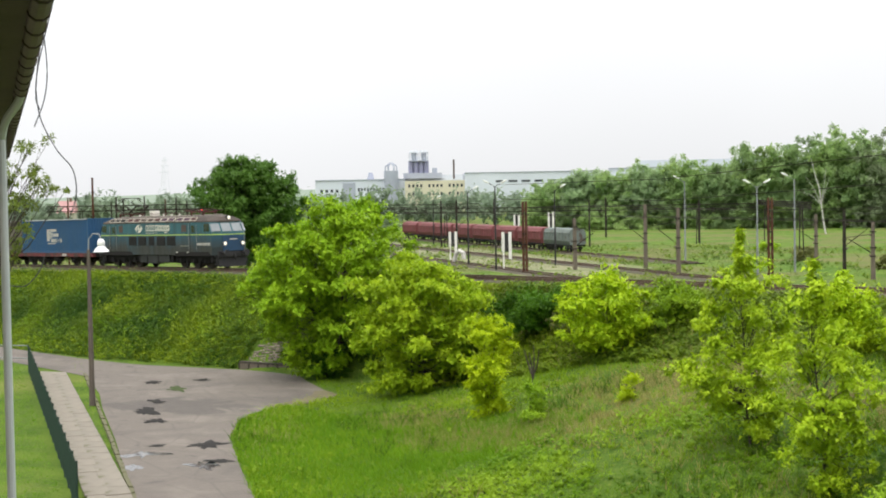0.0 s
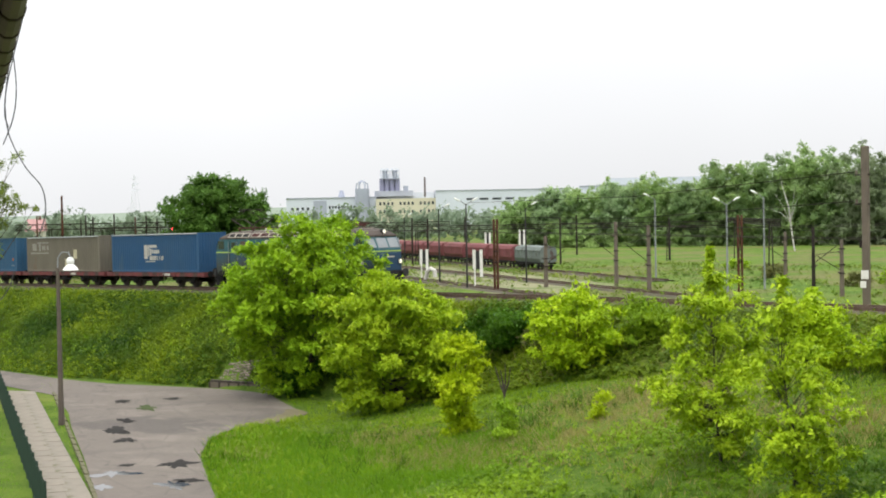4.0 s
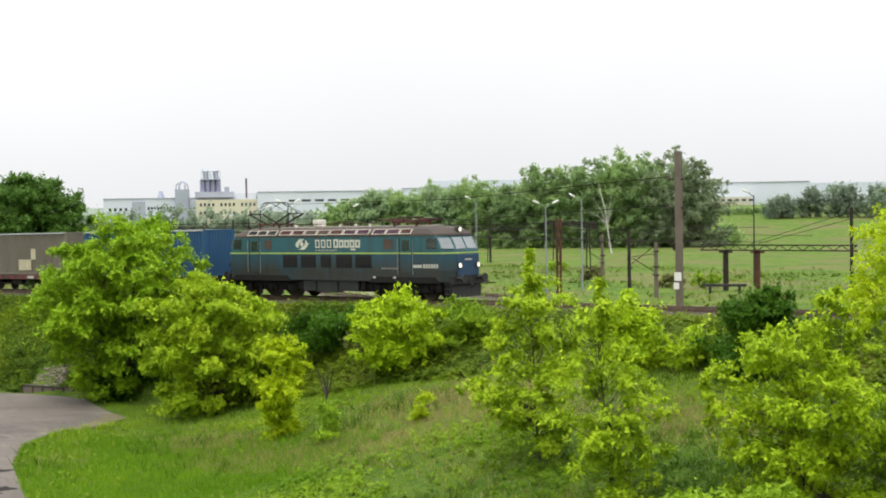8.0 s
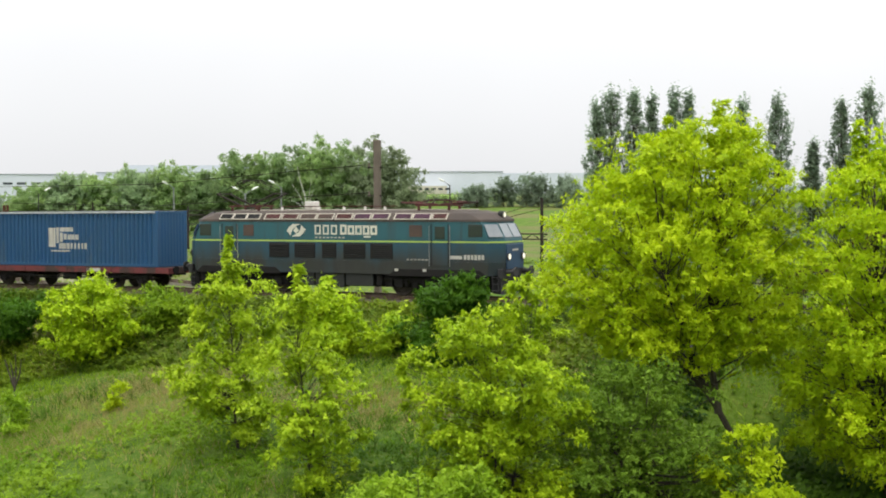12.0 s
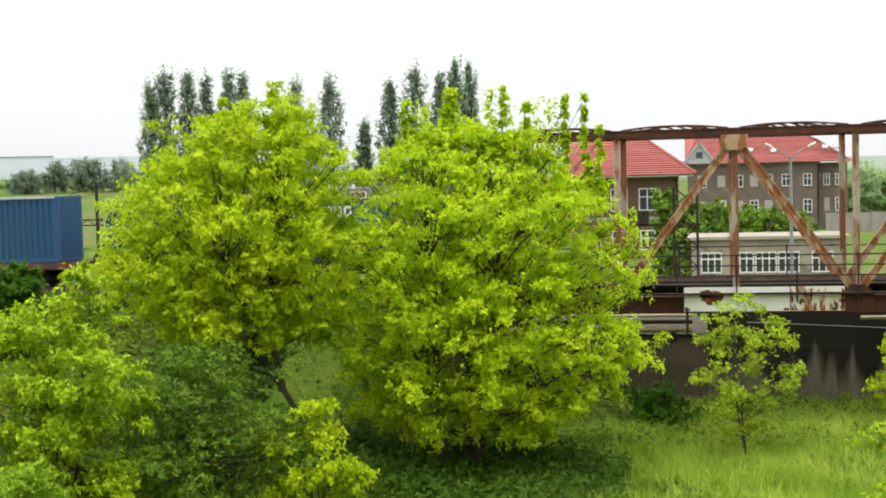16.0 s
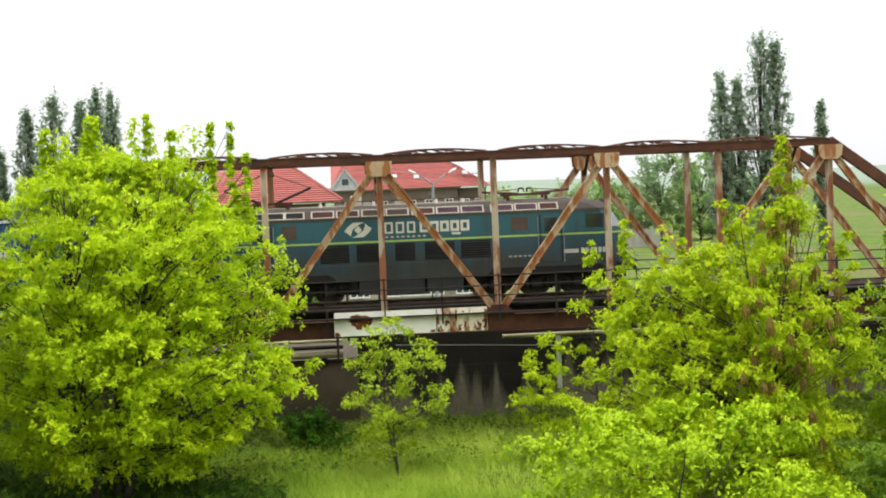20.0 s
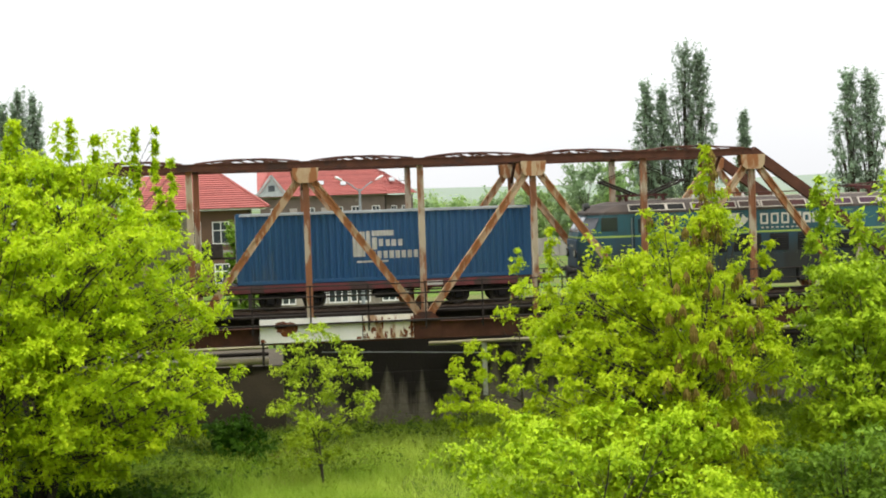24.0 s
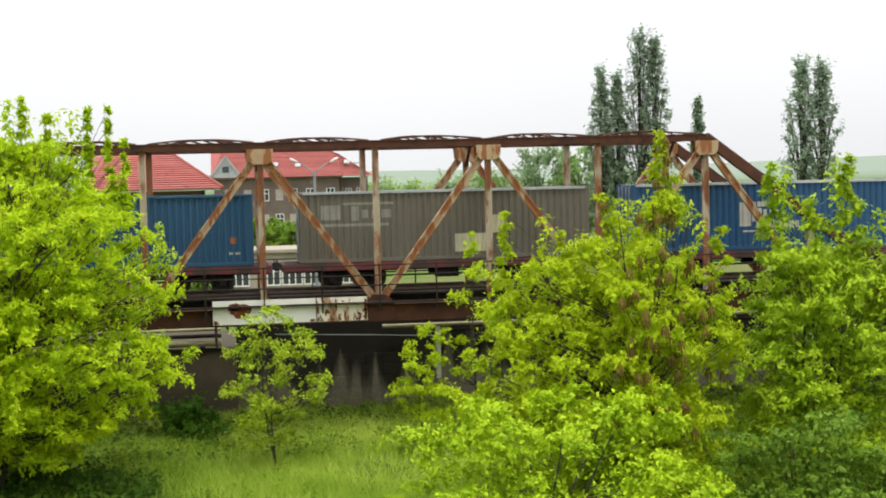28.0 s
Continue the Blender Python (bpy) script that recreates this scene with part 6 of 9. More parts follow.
WALL_STREAK_SHADE = streaked_shaded_wall()
EARTH = mat("bare_earth", (0.072, 0.056, 0.032), (0.045, 0.038, 0.022), 0.95, 0, 0.9, 12, 0.5)
PIPE_BEIGE = mat("lagged_pipe_beige", (0.50, 0.45, 0.28), (0.38, 0.34, 0.21), 0.8, 0, 0.9, 12, 0.15, (0.2, 0.17, 0.1), 0.65, 0.8)
abutments()


def pipeline():
    root = tagged(empty("pipeline"), "beige lagged heating pipes on low supports", "pipeline")
    part("pipe", tube(bmesh.new(), [(-30, 4.9, 3.38), (-0.35, 4.9, 3.38)], 0.16, 14), PIPE_BEIGE, root)
    part("pipe", tube(bmesh.new(), [(-30, 4.9, 4.0), (-0.35, 4.9, 4.0)], 0.075, 10), PIPE_BEIGE, root)
    part("pipe", tube(bmesh.new(), [(-30, 4.8, 3.72), (-0.35, 4.8, 3.72)], 0.09, 10), DARK_STEEL, root)
    part("pipe", tube(bmesh.new(), [(6.9, 4.6, 3.88), (28, 4.6, 3.88)], 0.09, 12), PIPE_BEIGE, root)
    part("pipe", tube(bmesh.new(), [(9.7, 4.6, 3.6), (28, 4.6, 3.6)], 0.085, 10), DARK_STEEL, root)
    for x in (-9, -5.2, -1.2):
        part("support", bx(x - 0.12, x + 0.12, 4.75, 5.05, 2.9, 3.24), DARK_STEEL, root)
    part("cable", tube(bmesh.new(), [(2.0, 3.9, 3.78), (5.5, 3.9, 3.62), (9.2, 3.9, 3.44)], 0.02, 5), CONT_RAIL, root)
    part("bracket", bx(9.36, 9.56, 4.55, 4.75, 1.4, 3.9), WHITE, root)


pipeline()


# ---------------------------------------------------------------- lamps, masts, signals
LAMP_GREY = mat("lamp_post_grey", (0.30, 0.32, 0.33), (0.2, 0.21, 0.215), 0.6, 0.2, 2, 20, 0.05)
LAMP_HEAD = mat("lamp_head_white", (0.80, 0.80, 0.78), (0.66, 0.66, 0.64), 0.4, 0, 2, 20, 0.02)


def yard_lamp(x, y, h, heads, turn, label, z=None, dark=False, size=1.0):
    """A slim mast with one or two slanting lamp heads."""
    z = float(land(x, y)) if z is None else z
    root = tagged(empty("yard_lamp", pose(x, y, z, rz=turn)), label, "lamp", "yard lamps")
    part("pole", tube(bmesh.new(), [(0, 0, -0.2), (0, 0, h * 0.2), (0, 0, h)], [0.13, 0.12, 0.07], 10), BLACK if dark else LAMP_GREY, root)
    for s in heads:
        arm = part("arm", tube(bmesh.new(), [(0, 0, h - 0.15), (s * 0.5, 0, h + 0.25), (s * 0.75, 0, h + 0.4)], 0.04, 6), BLACK if dark else LAMP_GREY, root)
        m = Matrix.Translation((s * 1.15, 0, h + 0.6)) @ Euler((0, radians(-28 * s), 0)).to_matrix().to_4x4()
        bm = bmesh.new()
        bmesh.ops.create_uvsphere(bm, u_segments=10, v_segments=6, radius=1.0)
        bmesh.ops.scale(bm, vec=(0.62 * size, 0.24 * size, 0.16 * size), verts=bm.verts[:])
        bmesh.ops.transform(bm, matrix=m, verts=bm.verts[:])
        part("lamp_head", bm, LAMP_HEAD, root, smooth=True)
    return root


for x, y, h, hd, turn, dk in ((-124.1, 97.6, 11.2, (-1,), 45, 0), (-98.1, 77.8, 10.2, (-1, 1), 45, 0), (-97.7, 84.7, 11.0, (-1,), 45, 0), (-83.9, 102.4, 11.3, (-1,), 45, 1),
                              (-132.0, 68.8, 10.9, (1, -1), 45, 1), (-146.4, 77.5, 10.3, (1,), 45, 1), (-135.2, 83.3, 10.3, (1,), 45, 1), (-213.1, 130.8, 9.2, (1,), 45, 1)):
    yard_lamp(x, y, h, hd, turn, "tall slim yard lamp with two slanted white heads" if len(hd) > 1 else "tall slim yard lamp with one slanted white head", dark=bool(dk), size=0.8)
yard_lamp(4.95, 20.0, 10.1, (-1, 1), 8, "slim street lamp with two white heads behind the bridge", z=1.0, size=0.45)


def mast(x, y, h, m, label, lattice=False, w=0.34, arms=True, turn=0.0):
    """A catenary mast: concrete post or pair of rusty channels, with bracket and stays."""
    z, w = float(land(x, y)), w * 0.78
    root = tagged(empty("catenary_mast", pose(x, y, z, rz=turn)), label, "mast", "catenary masts")
    if lattice:
        for s in (-1, 1):
            part("channel", bx(s * 0.2 - 0.13, s * 0.2 + 0.13, -0.14, 0.14, -0.1, h, 0.01), m, root)
        for k in range(int(h / 0.9)):
            bm = bmesh.new()
            s = 1 if k % 2 else -1
            beam(bm, (-s * 0.28, -0.15, 0.3 + k * 0.9), (s * 0.28, -0.15, 1.1 + k * 0.9), 0.07, 0.02, (0, 1, 0))
            part("lacing", bm, m, root)
    else:
        part("post", tube(bmesh.new(), [(0, 0, -0.1), (0, 0, h)], [w / 2 * 1.15, w / 2 * 0.85], 8), m, root)
    if arms:
        bm = bmesh.new()
        tube(bm, [(0, 0, h * 0.45), (2.6, 0, h * 0.72)], 0.045, 6)
        tube(bm, [(0, 0, h * 0.8), (2.8, 0, h * 0.74)], 0.035, 6)
        part("bracket_arm", bm, DARK_STEEL, root)
        bm = bmesh.new()
        for q in (0.42, 0.78):
            tube(bm, [(0.1, 0, h * q), (0.45, 0, h * q + 0.08)], [0.1, 0.08], 8)
        part("insulator", bm, POLE_CONC, root)
    for q in (0.4, 0.55, 0.83):
        part("clamp", bx(-w * 0.6, w * 0.6, -w * 0.6, w * 0.6, h * q, h * q + 0.12), DARK_STEEL, root)
    return root


for x, y, h, lat, w, turn in ((-116.7, 80.2, 8.3, 0, 0.62, 225), (-105.3, 72.4, 7.9, 0, 0.62, 225), (-106.7, 102.9, 6.5, 0, 0.6, 225), (-87.9, 79.7, 7.4, 0, 0.5, 45), (-82.6, 76.8, 6.1, 0, 0.6, 225),
                              (-124.7, 75.8, 6.6, 0, 0.7, 20), (-170.8, 161.3, 8.2, 0, 0.5, 45), (-214.1, 183.7, 8.9, 0, 0.5, 45)):
    mast(x, y, h, POLE_CONC if w > 0.55 else DARK_STEEL, "weathered concrete catenary mast with bracket arms", False, w, True, turn)
mast(-123.9, 65.9, 8.9, RUST, "rusty twin-channel catenary mast", True, 0.6, False, 30)
mast(-96.8, 78.5, 8.9, RUST, "rusty twin-channel catenary mast", True, 0.5, False, 30)
for i, (x, y, h) in enumerate(((-186, 112, 9), (-200, 121, 9), (-236, 170, 9), (-262, 150, 9.5), (-300, 180, 9.5), (-178, 138, 8.5), (-320, 150, 9), (-345, 172, 9), (-280, 120, 9), (-318, 118, 10), (-352, 140, 9), (-250, 100, 9))):
    mast(x, y, h, DARK_STEEL, "dark steel catenary mast far in the yard", False, 0.42, i % 2 == 0, 45)


for i, (x, y, zt) in enumerate(((-202.0, 49.8, 14.6), (-200.3, 52.9, 11.5), (-198.1, 56.6, 11.6), (-196.5, 59.4, 11.1), (-195.6, 60.8, 11.3), (-194.7, 62.2, 10.8), (-203.8, 46.5, 11.6), (-183.9, 77.9, 10.0), (-199.7, 53.8, 11.3))):
    mast(x, y, zt - float(land(x, y)), RUST if i % 3 == 0 else DARK_STEEL, "dark mast among the sidings beyond the train", False, 0.5 if i == 0 else 0.34, i % 2 == 1, 40)


def gantry(p0, p1, z, label, depth=0.8, legs=(0.2, 0.85), single=False):
    """A lattice beam on posts across the sidings."""
    root = tagged(empty("catenary_gantry"), label, "gantry")
    p0, p1 = Vector((*p0, z)), Vector((*p1, z))
    n = max(6, int((p1 - p0).length / 0.9))
    for dz in (0, depth):
        bm = bmesh.new()
        beam(bm, p0 + Vector((0, 0, dz)), p1 + Vector((0, 0, dz)), 0.15, 0.14)
        part("chord", bm, DARK_STEEL, root)
    for k in range(n):
        a, b = p0.lerp(p1, k / n), p0.lerp(p1, (k + 1) / n)
        bm = bmesh.new()
        beam(bm, a + Vector((0, 0, depth * (k % 2))), b + Vector((0, 0, depth * (1 - k % 2))), 0.08, 0.08)
        part("web", bm, DARK_STEEL, root)
    for t in legs:
        p = p0.lerp(p1, t)
        bm = bmesh.new()
        if single:
            beam(bm, (p.x, p.y, float(land(p.x, p.y)) - 0.1), (p.x, p.y, z), 0.5, 0.4)
            box(bm, p.x - 0.8, p.x + 0.8, p.y - 0.2, p.y + 0.2, z - 0.32, z - 0.09)
        else:
            for s in (-0.3, 0.3):
                beam(bm, (p.x + s * 0.6, p.y + s, float(land(p.x, p.y))), (p.x + s * 0.3, p.y + s * 0.5, z), 0.14, 0.14)
        part("leg", bm, RUST if single and t > 0.3 else DARK_STEEL, root)
    return root


gantry((-85.7, 92.2), (-66.0, 92.2), 5.8, "low dark lattice gantry across the siding", depth=0.62, legs=(0.17, 0.38), single=True)
tr = tagged(empty("buffer_stop", pose(-79.2, 86.2, 1.0, rz=25)), "low black steel buffer stop at the siding's end", "buffer stop")
part("beam", bx(-2.4, 2.4, -0.15, 0.15, 0.85, 1.15, 0.02), BLACK, tr)
for x in (-1.7, 1.6):
    part("post", bx(x - 0.15, x + 0.15, -0.15, 0.15, -0.1, 0.848, 0.02), BLACK, tr)
gantry((-215, 116), (-160, 165), 7.6, "long dark lattice catenary gantry spanning the yard")
gantry((-160, 165), (-112, 110), 8.2, "long dark lattice catenary gantry spanning the yard")
gantry((-206, 44), (-192, 66), 9.4, "dark lattice gantry over the sidings beyond the train")
gantry((-330, 128), (-268, 196), 8.0, "long dark lattice catenary gantry far in the yard")
stay = tagged(empty("stay_wires"), "slanting stay wires of the lattice gantry", "wires")
for a, b in (((-79, 92, 6.6), (-66.5, 92, 10.2)), ((-78, 92, 6.6), (-66.5, 92, 9.4)), ((-81.5, 92, 6.6), (-84, 92, 9.3))):
    part("wire", tube(bmesh.new(), [a, b], 0.035, 5), DARK_STEEL, stay)
part("anchor_post", bx(-66.75, -66.45, 91.85, 92.15, 1.0, 10.6, 0.03), DARK_STEEL, stay)


def catenary_wires():
    root = tagged(empty("overhead_wires"), "sagging dark overhead wires over the yard tracks", "wires")
    for off, z in ((0, 6.8), (0, 8.2), (9, 6.6), (9, 8.0), (18, 7.0), (-8, 7.0)):
        pts = []
        for k in range(25):
            t = k / 24
            x, y = -330 + 270 * t, 178 + off - 128 * t
            pts.append((x, y, z + 1.0 - 0.5 * abs(math.sin(t * 12.6)) * (z > 7.5)))
        part("wire", tube(bmesh.new(), pts, 0.02, 4), DARK_STEEL, root)


catenary_wires()


def signal(x, y, h, label, turn=46):
    """A post with two tall white boards."""
    z = float(land(x, y))
    root = tagged(empty("signal_board", pose(x, y, z, rz=turn)), label, "signal", "white signal boards")
    part("post", tube(bmesh.new(), [(0, 0, -0.1), (0, 0, h)], 0.09, 8), WHITE, root)
    for s in (-1, 1):
        part("board", bx(s * 0.45 - 0.2 + 0.4, s * 0.45 + 0.2 + 0.4, -0.04, 0.0, h * (0.3 if s > 0 else 0.5), h, 0.01), WHITE, root)
    part("backing", bx(0.1, 0.7, 0.002, 0.04, h * 0.5, h * 0.97, 0.01), BLACK, root)
    return root


for x, y, h in ((-159.4, 86.0, 4.4), (-131.1, 69.3, 5.0), (-208.2, 148.8, 5.8), (-200.9, 151.3, 6.2)):
    signal(x, y, h, "white twin-board shunting signal on a post")


def point_motor():
    root = tagged(empty("point_lever", pose(-152.5, 81.5, 1.1)), "pale bent point lever box beside the siding", "lever")
    part("box", tube(bmesh.new(), [(-1.2, 0, 0), (-0.8, 0, 1.2), (0, 0, 1.7), (0.8, 0, 1.4), (0.9, 0, 0.5)], 0.3, 8), mat("pale_grey_paint", (0.6, 0.58, 0.55), (0.45, 0.43, 0.4)), root)


point_motor()


def red_signal(x, y, h):
    root = tagged(empty("colour_light_signal", pose(x, y, 1.0, rz=52)), "distant yard signal mast showing a red light", "signal")
    part("mast", tube(bmesh.new(), [(0, 0, 0), (0, 0, h)], 0.12, 6), DARK_STEEL, root)
    part("head", bx(-0.4, 0.4, -0.15, 0.15, h - 0.9, h + 0.9, 0.05), BLACK, root)
    part("lens", tube(bmesh.new(), [(0, -0.15, h), (0, -0.25, h)], [0.42, 0.4], 10), glow_mat("red_lens", (1.0, 0.03, 0.05), 2.5), root, "glowing red lens")


red_signal(-283, 122, 7.4)


def big_pole():
    root = tagged(empty("concrete_pole", pose(-38.5, 6.0, float(land(-38.5, 6.0)) - 0.2)), "tall square concrete power pole with white plate", "pole")
    bm = bmesh.new()
    box(bm, -0.17, 0.17, -0.15, 0.15, 0, 9.1, 0.03)
    part("shaft", bm, POLE_CONC, root)
    part("plate", bx(-0.2, 0.22, -0.185, -0.165, 2.3, 2.75, 0.004), WHITE, root, "white plate")
    part("plate", bx(-0.24, 0.08, -0.185, -0.165, 1.85, 2.2, 0.004), WHITE, root, "white plate")
    for z in (6.1, 7.6):
        part("crossarm", bx(-0.6, 0.25, -0.06, 0.06, z, z + 0.08, 0.01), DARK_STEEL, root)
        part("insulator", tube(bmesh.new(), [(-0.5, 0, z + 0.08), (-0.5, 0, z + 0.3)], [0.07, 0.04], 8), POLE_CONC, root)
    bm = bmesh.new()
    for dz in (6.3, 7.8):
        tube(bm, [(-0.5, 0, dz), (-25, 12, dz - 0.8), (-70, 40, dz - 0.6)], 0.018, 4)
    part("wire", bm, DARK_STEEL, root)
    part("meter_box", bx(-0.24, -0.18, -0.25, 0.1, 3.9, 4.3, 0.01), DARK_STEEL, root)


big_pole()


# ---------------------------------------------------------------- stored hopper wagons
HOP_RED = mat("hopper_red", (0.20, 0.06, 0.064), (0.14, 0.05, 0.05), 0.75, 0, 0.6, 8, 0.1, (0.11, 0.045, 0.035), 0.62, 0.8)
HOP_GREY = mat("hopper_grey_green", (0.17, 0.20, 0.18), (0.11, 0.13, 0.12), 0.8, 0, 0.6, 8, 0.1, (0.08, 0.06, 0.05), 0.63, 0.8)


def hopper(x, y, turn, paint, label):
    z = float(land(x, y)) + 0.35
    root = tagged(empty("hopper_wagon", pose(x, y, z, rz=turn)), label, "wagon", "stored hopper wagons")
    hl = 5.9
    part("body", prism(bmesh.new(), [(-1.0, 1.1), (-1.45, 1.75), (-1.45, 3.0), (-1.15, 3.65), (0, 3.85), (1.15, 3.65), (1.45, 3.0), (1.45, 1.75), (1.0, 1.1)], -hl, hl), paint, root)
    for s in (-1, 1):
        for k in range(9):
            xx = -hl + 0.3 + k * (2 * hl - 0.6) / 8
            part("rib", bx(xx - 0.05, xx + 0.05, s * 1.5 - 0.06, s * 1.5 + 0.06, 1.75, 3.05), paint, root)
        part("side_rail", bx(-hl, hl, s * 1.49 - 0.05, s * 1.49 + 0.05, 3.0, 3.12), paint, root)
        part("sill", bx(-hl - 0.3, hl + 0.3, s * 1.1 - 0.08, s * 1.1 + 0.08, 0.85, 1.12), BOGIE, root)
    for e in (-1, 1):
        part("end_wall", bx(e * hl - 0.05, e * hl + 0.05, -1.42, 1.42, 1.2, 3.2), paint, root)
        bm = bmesh.new()
        for a in (-0.9, 0.9):
            for s in (-1, 1):
                tube(bm, [(e * 4.2 + a, s * 0.68, 0.46), (e * 4.2 + a, s * 0.82, 0.46)], 0.46, 12)
        box(bm, e * 4.2 - 1.4, e * 4.2 + 1.4, -1.0, 1.0, 0.45, 0.72)
        part("bogie", bm, BOGIE, root)
    return root


ux, uy = -0.9015, 0.4327
for i in range(8):
    hopper(-163.0 + ux * 13.2 * i, 115.0 + uy * 13.2 * i, math.degrees(math.atan2(-uy, -ux)), HOP_GREY if i == 0 else HOP_RED,
           "grey-green covered hopper wagon stored on a siding" if i == 0 else "faded red covered hopper wagon stored on a siding")


# ---------------------------------------------------------------- houses beyond the bridge
ROOF_RED = mat("roof_tiles_red", (0.36, 0.105, 0.09), (0.26, 0.08, 0.068), 0.75, 0, 0.7, 8, 0.2, (0.22, 0.05, 0.04), 0.68, 0.6, rnd=0.12)
# red tiles washed to pink, haze put into the colour
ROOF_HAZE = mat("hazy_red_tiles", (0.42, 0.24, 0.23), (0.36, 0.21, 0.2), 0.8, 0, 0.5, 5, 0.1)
BRICK_GREY = mat("sooty_brick", (0.17, 0.13, 0.105), (0.115, 0.09, 0.075), 0.9, 0, 0.7, 10, 0.2, (0.23, 0.19, 0.16), 0.64, 0.5)
BRICK_BROWN = mat("brown_brick", (0.15, 0.085, 0.055), (0.10, 0.06, 0.042), 0.9, 0, 0.7, 10, 0.2)
PANE = mat("window_pane", (0.05, 0.06, 0.07), (0.03, 0.035, 0.04), 0.1, 0, 1, 8, 0.0, spec=0.9)
BOARDED = mat("boarded_opening", (0.42, 0.37, 0.33), (0.3, 0.26, 0.23), 0.9, 0, 2, 12, 0.1)


def window_at(parent, x, y, z, w, h, kind="pane"):
    """A window on a wall that faces -y: frame, bars, panes and sill."""
    win = part("window", bx(x - w / 2, x + w / 2, y - 0.02, y + 0.02, z, z + h), PANE if kind == "pane" else BOARDED, parent, "" if kind == "pane" else "boarded-up window opening")
    if kind != "pane":
        return win
    bm = bmesh.new()
    for a, b in ((x - w / 2 - 0.06, x - w / 2 + 0.05), (x - 0.045, x + 0.045), (x + w / 2 - 0.05, x + w / 2 + 0.06)):
        box(bm, a, b, y - 0.06, y - 0.021, z - 0.05, z + h + 0.05)
    for a, b in ((z - 0.05, z + 0.05), (z + h * 0.6, z + h * 0.6 + 0.09), (z + h - 0.05, z + h + 0.05)):
        box(bm, x - w / 2, x + w / 2, y - 0.058, y - 0.022, a, b)
    part("frame", bm, WHITE, win)
    part("sill", bx(x - w / 2 - 0.12, x + w / 2 + 0.12, y - 0.14, y - 0.02, z - 0.15, z - 0.06), CONCRETE, win)
    return win


def tiled_slope(parent, a, b, c, d, rows, cols):
    """A roof slope with corner points eave-left, eave-right, ridge-right, ridge-left, laid in overlapping courses."""
    a, b, c, d = (Vector(v) for v in (a, b, c, d))
    nrm = (b - a).cross(d - a).normalized()
    for i in range(rows):
        t0, t1 = i / rows, (i + 1.08) / rows
        t1 = min(t1, 1)
        p0, p1 = a.lerp(d, t0), b.lerp(c, t0)
        q0, q1 = a.lerp(d, t1), b.lerp(c, t1)
        bm = bmesh.new()
        vs = [bm.verts.new(v) for v in (p0 + nrm * 0.13, p1 + nrm * 0.13, q1 + nrm * 0.03, q0 + nrm * 0.03, p0, p1, q1, q0)]
        for f in ((0, 1, 2, 3), (4, 7, 6, 5), (0, 4, 5, 1), (1, 5, 6, 2), (2, 6, 7, 3), (3, 7, 4, 0)):
            bm.faces.new([vs[k] for k in f])
        part("tile_course", bm, ROOF_RED, parent)


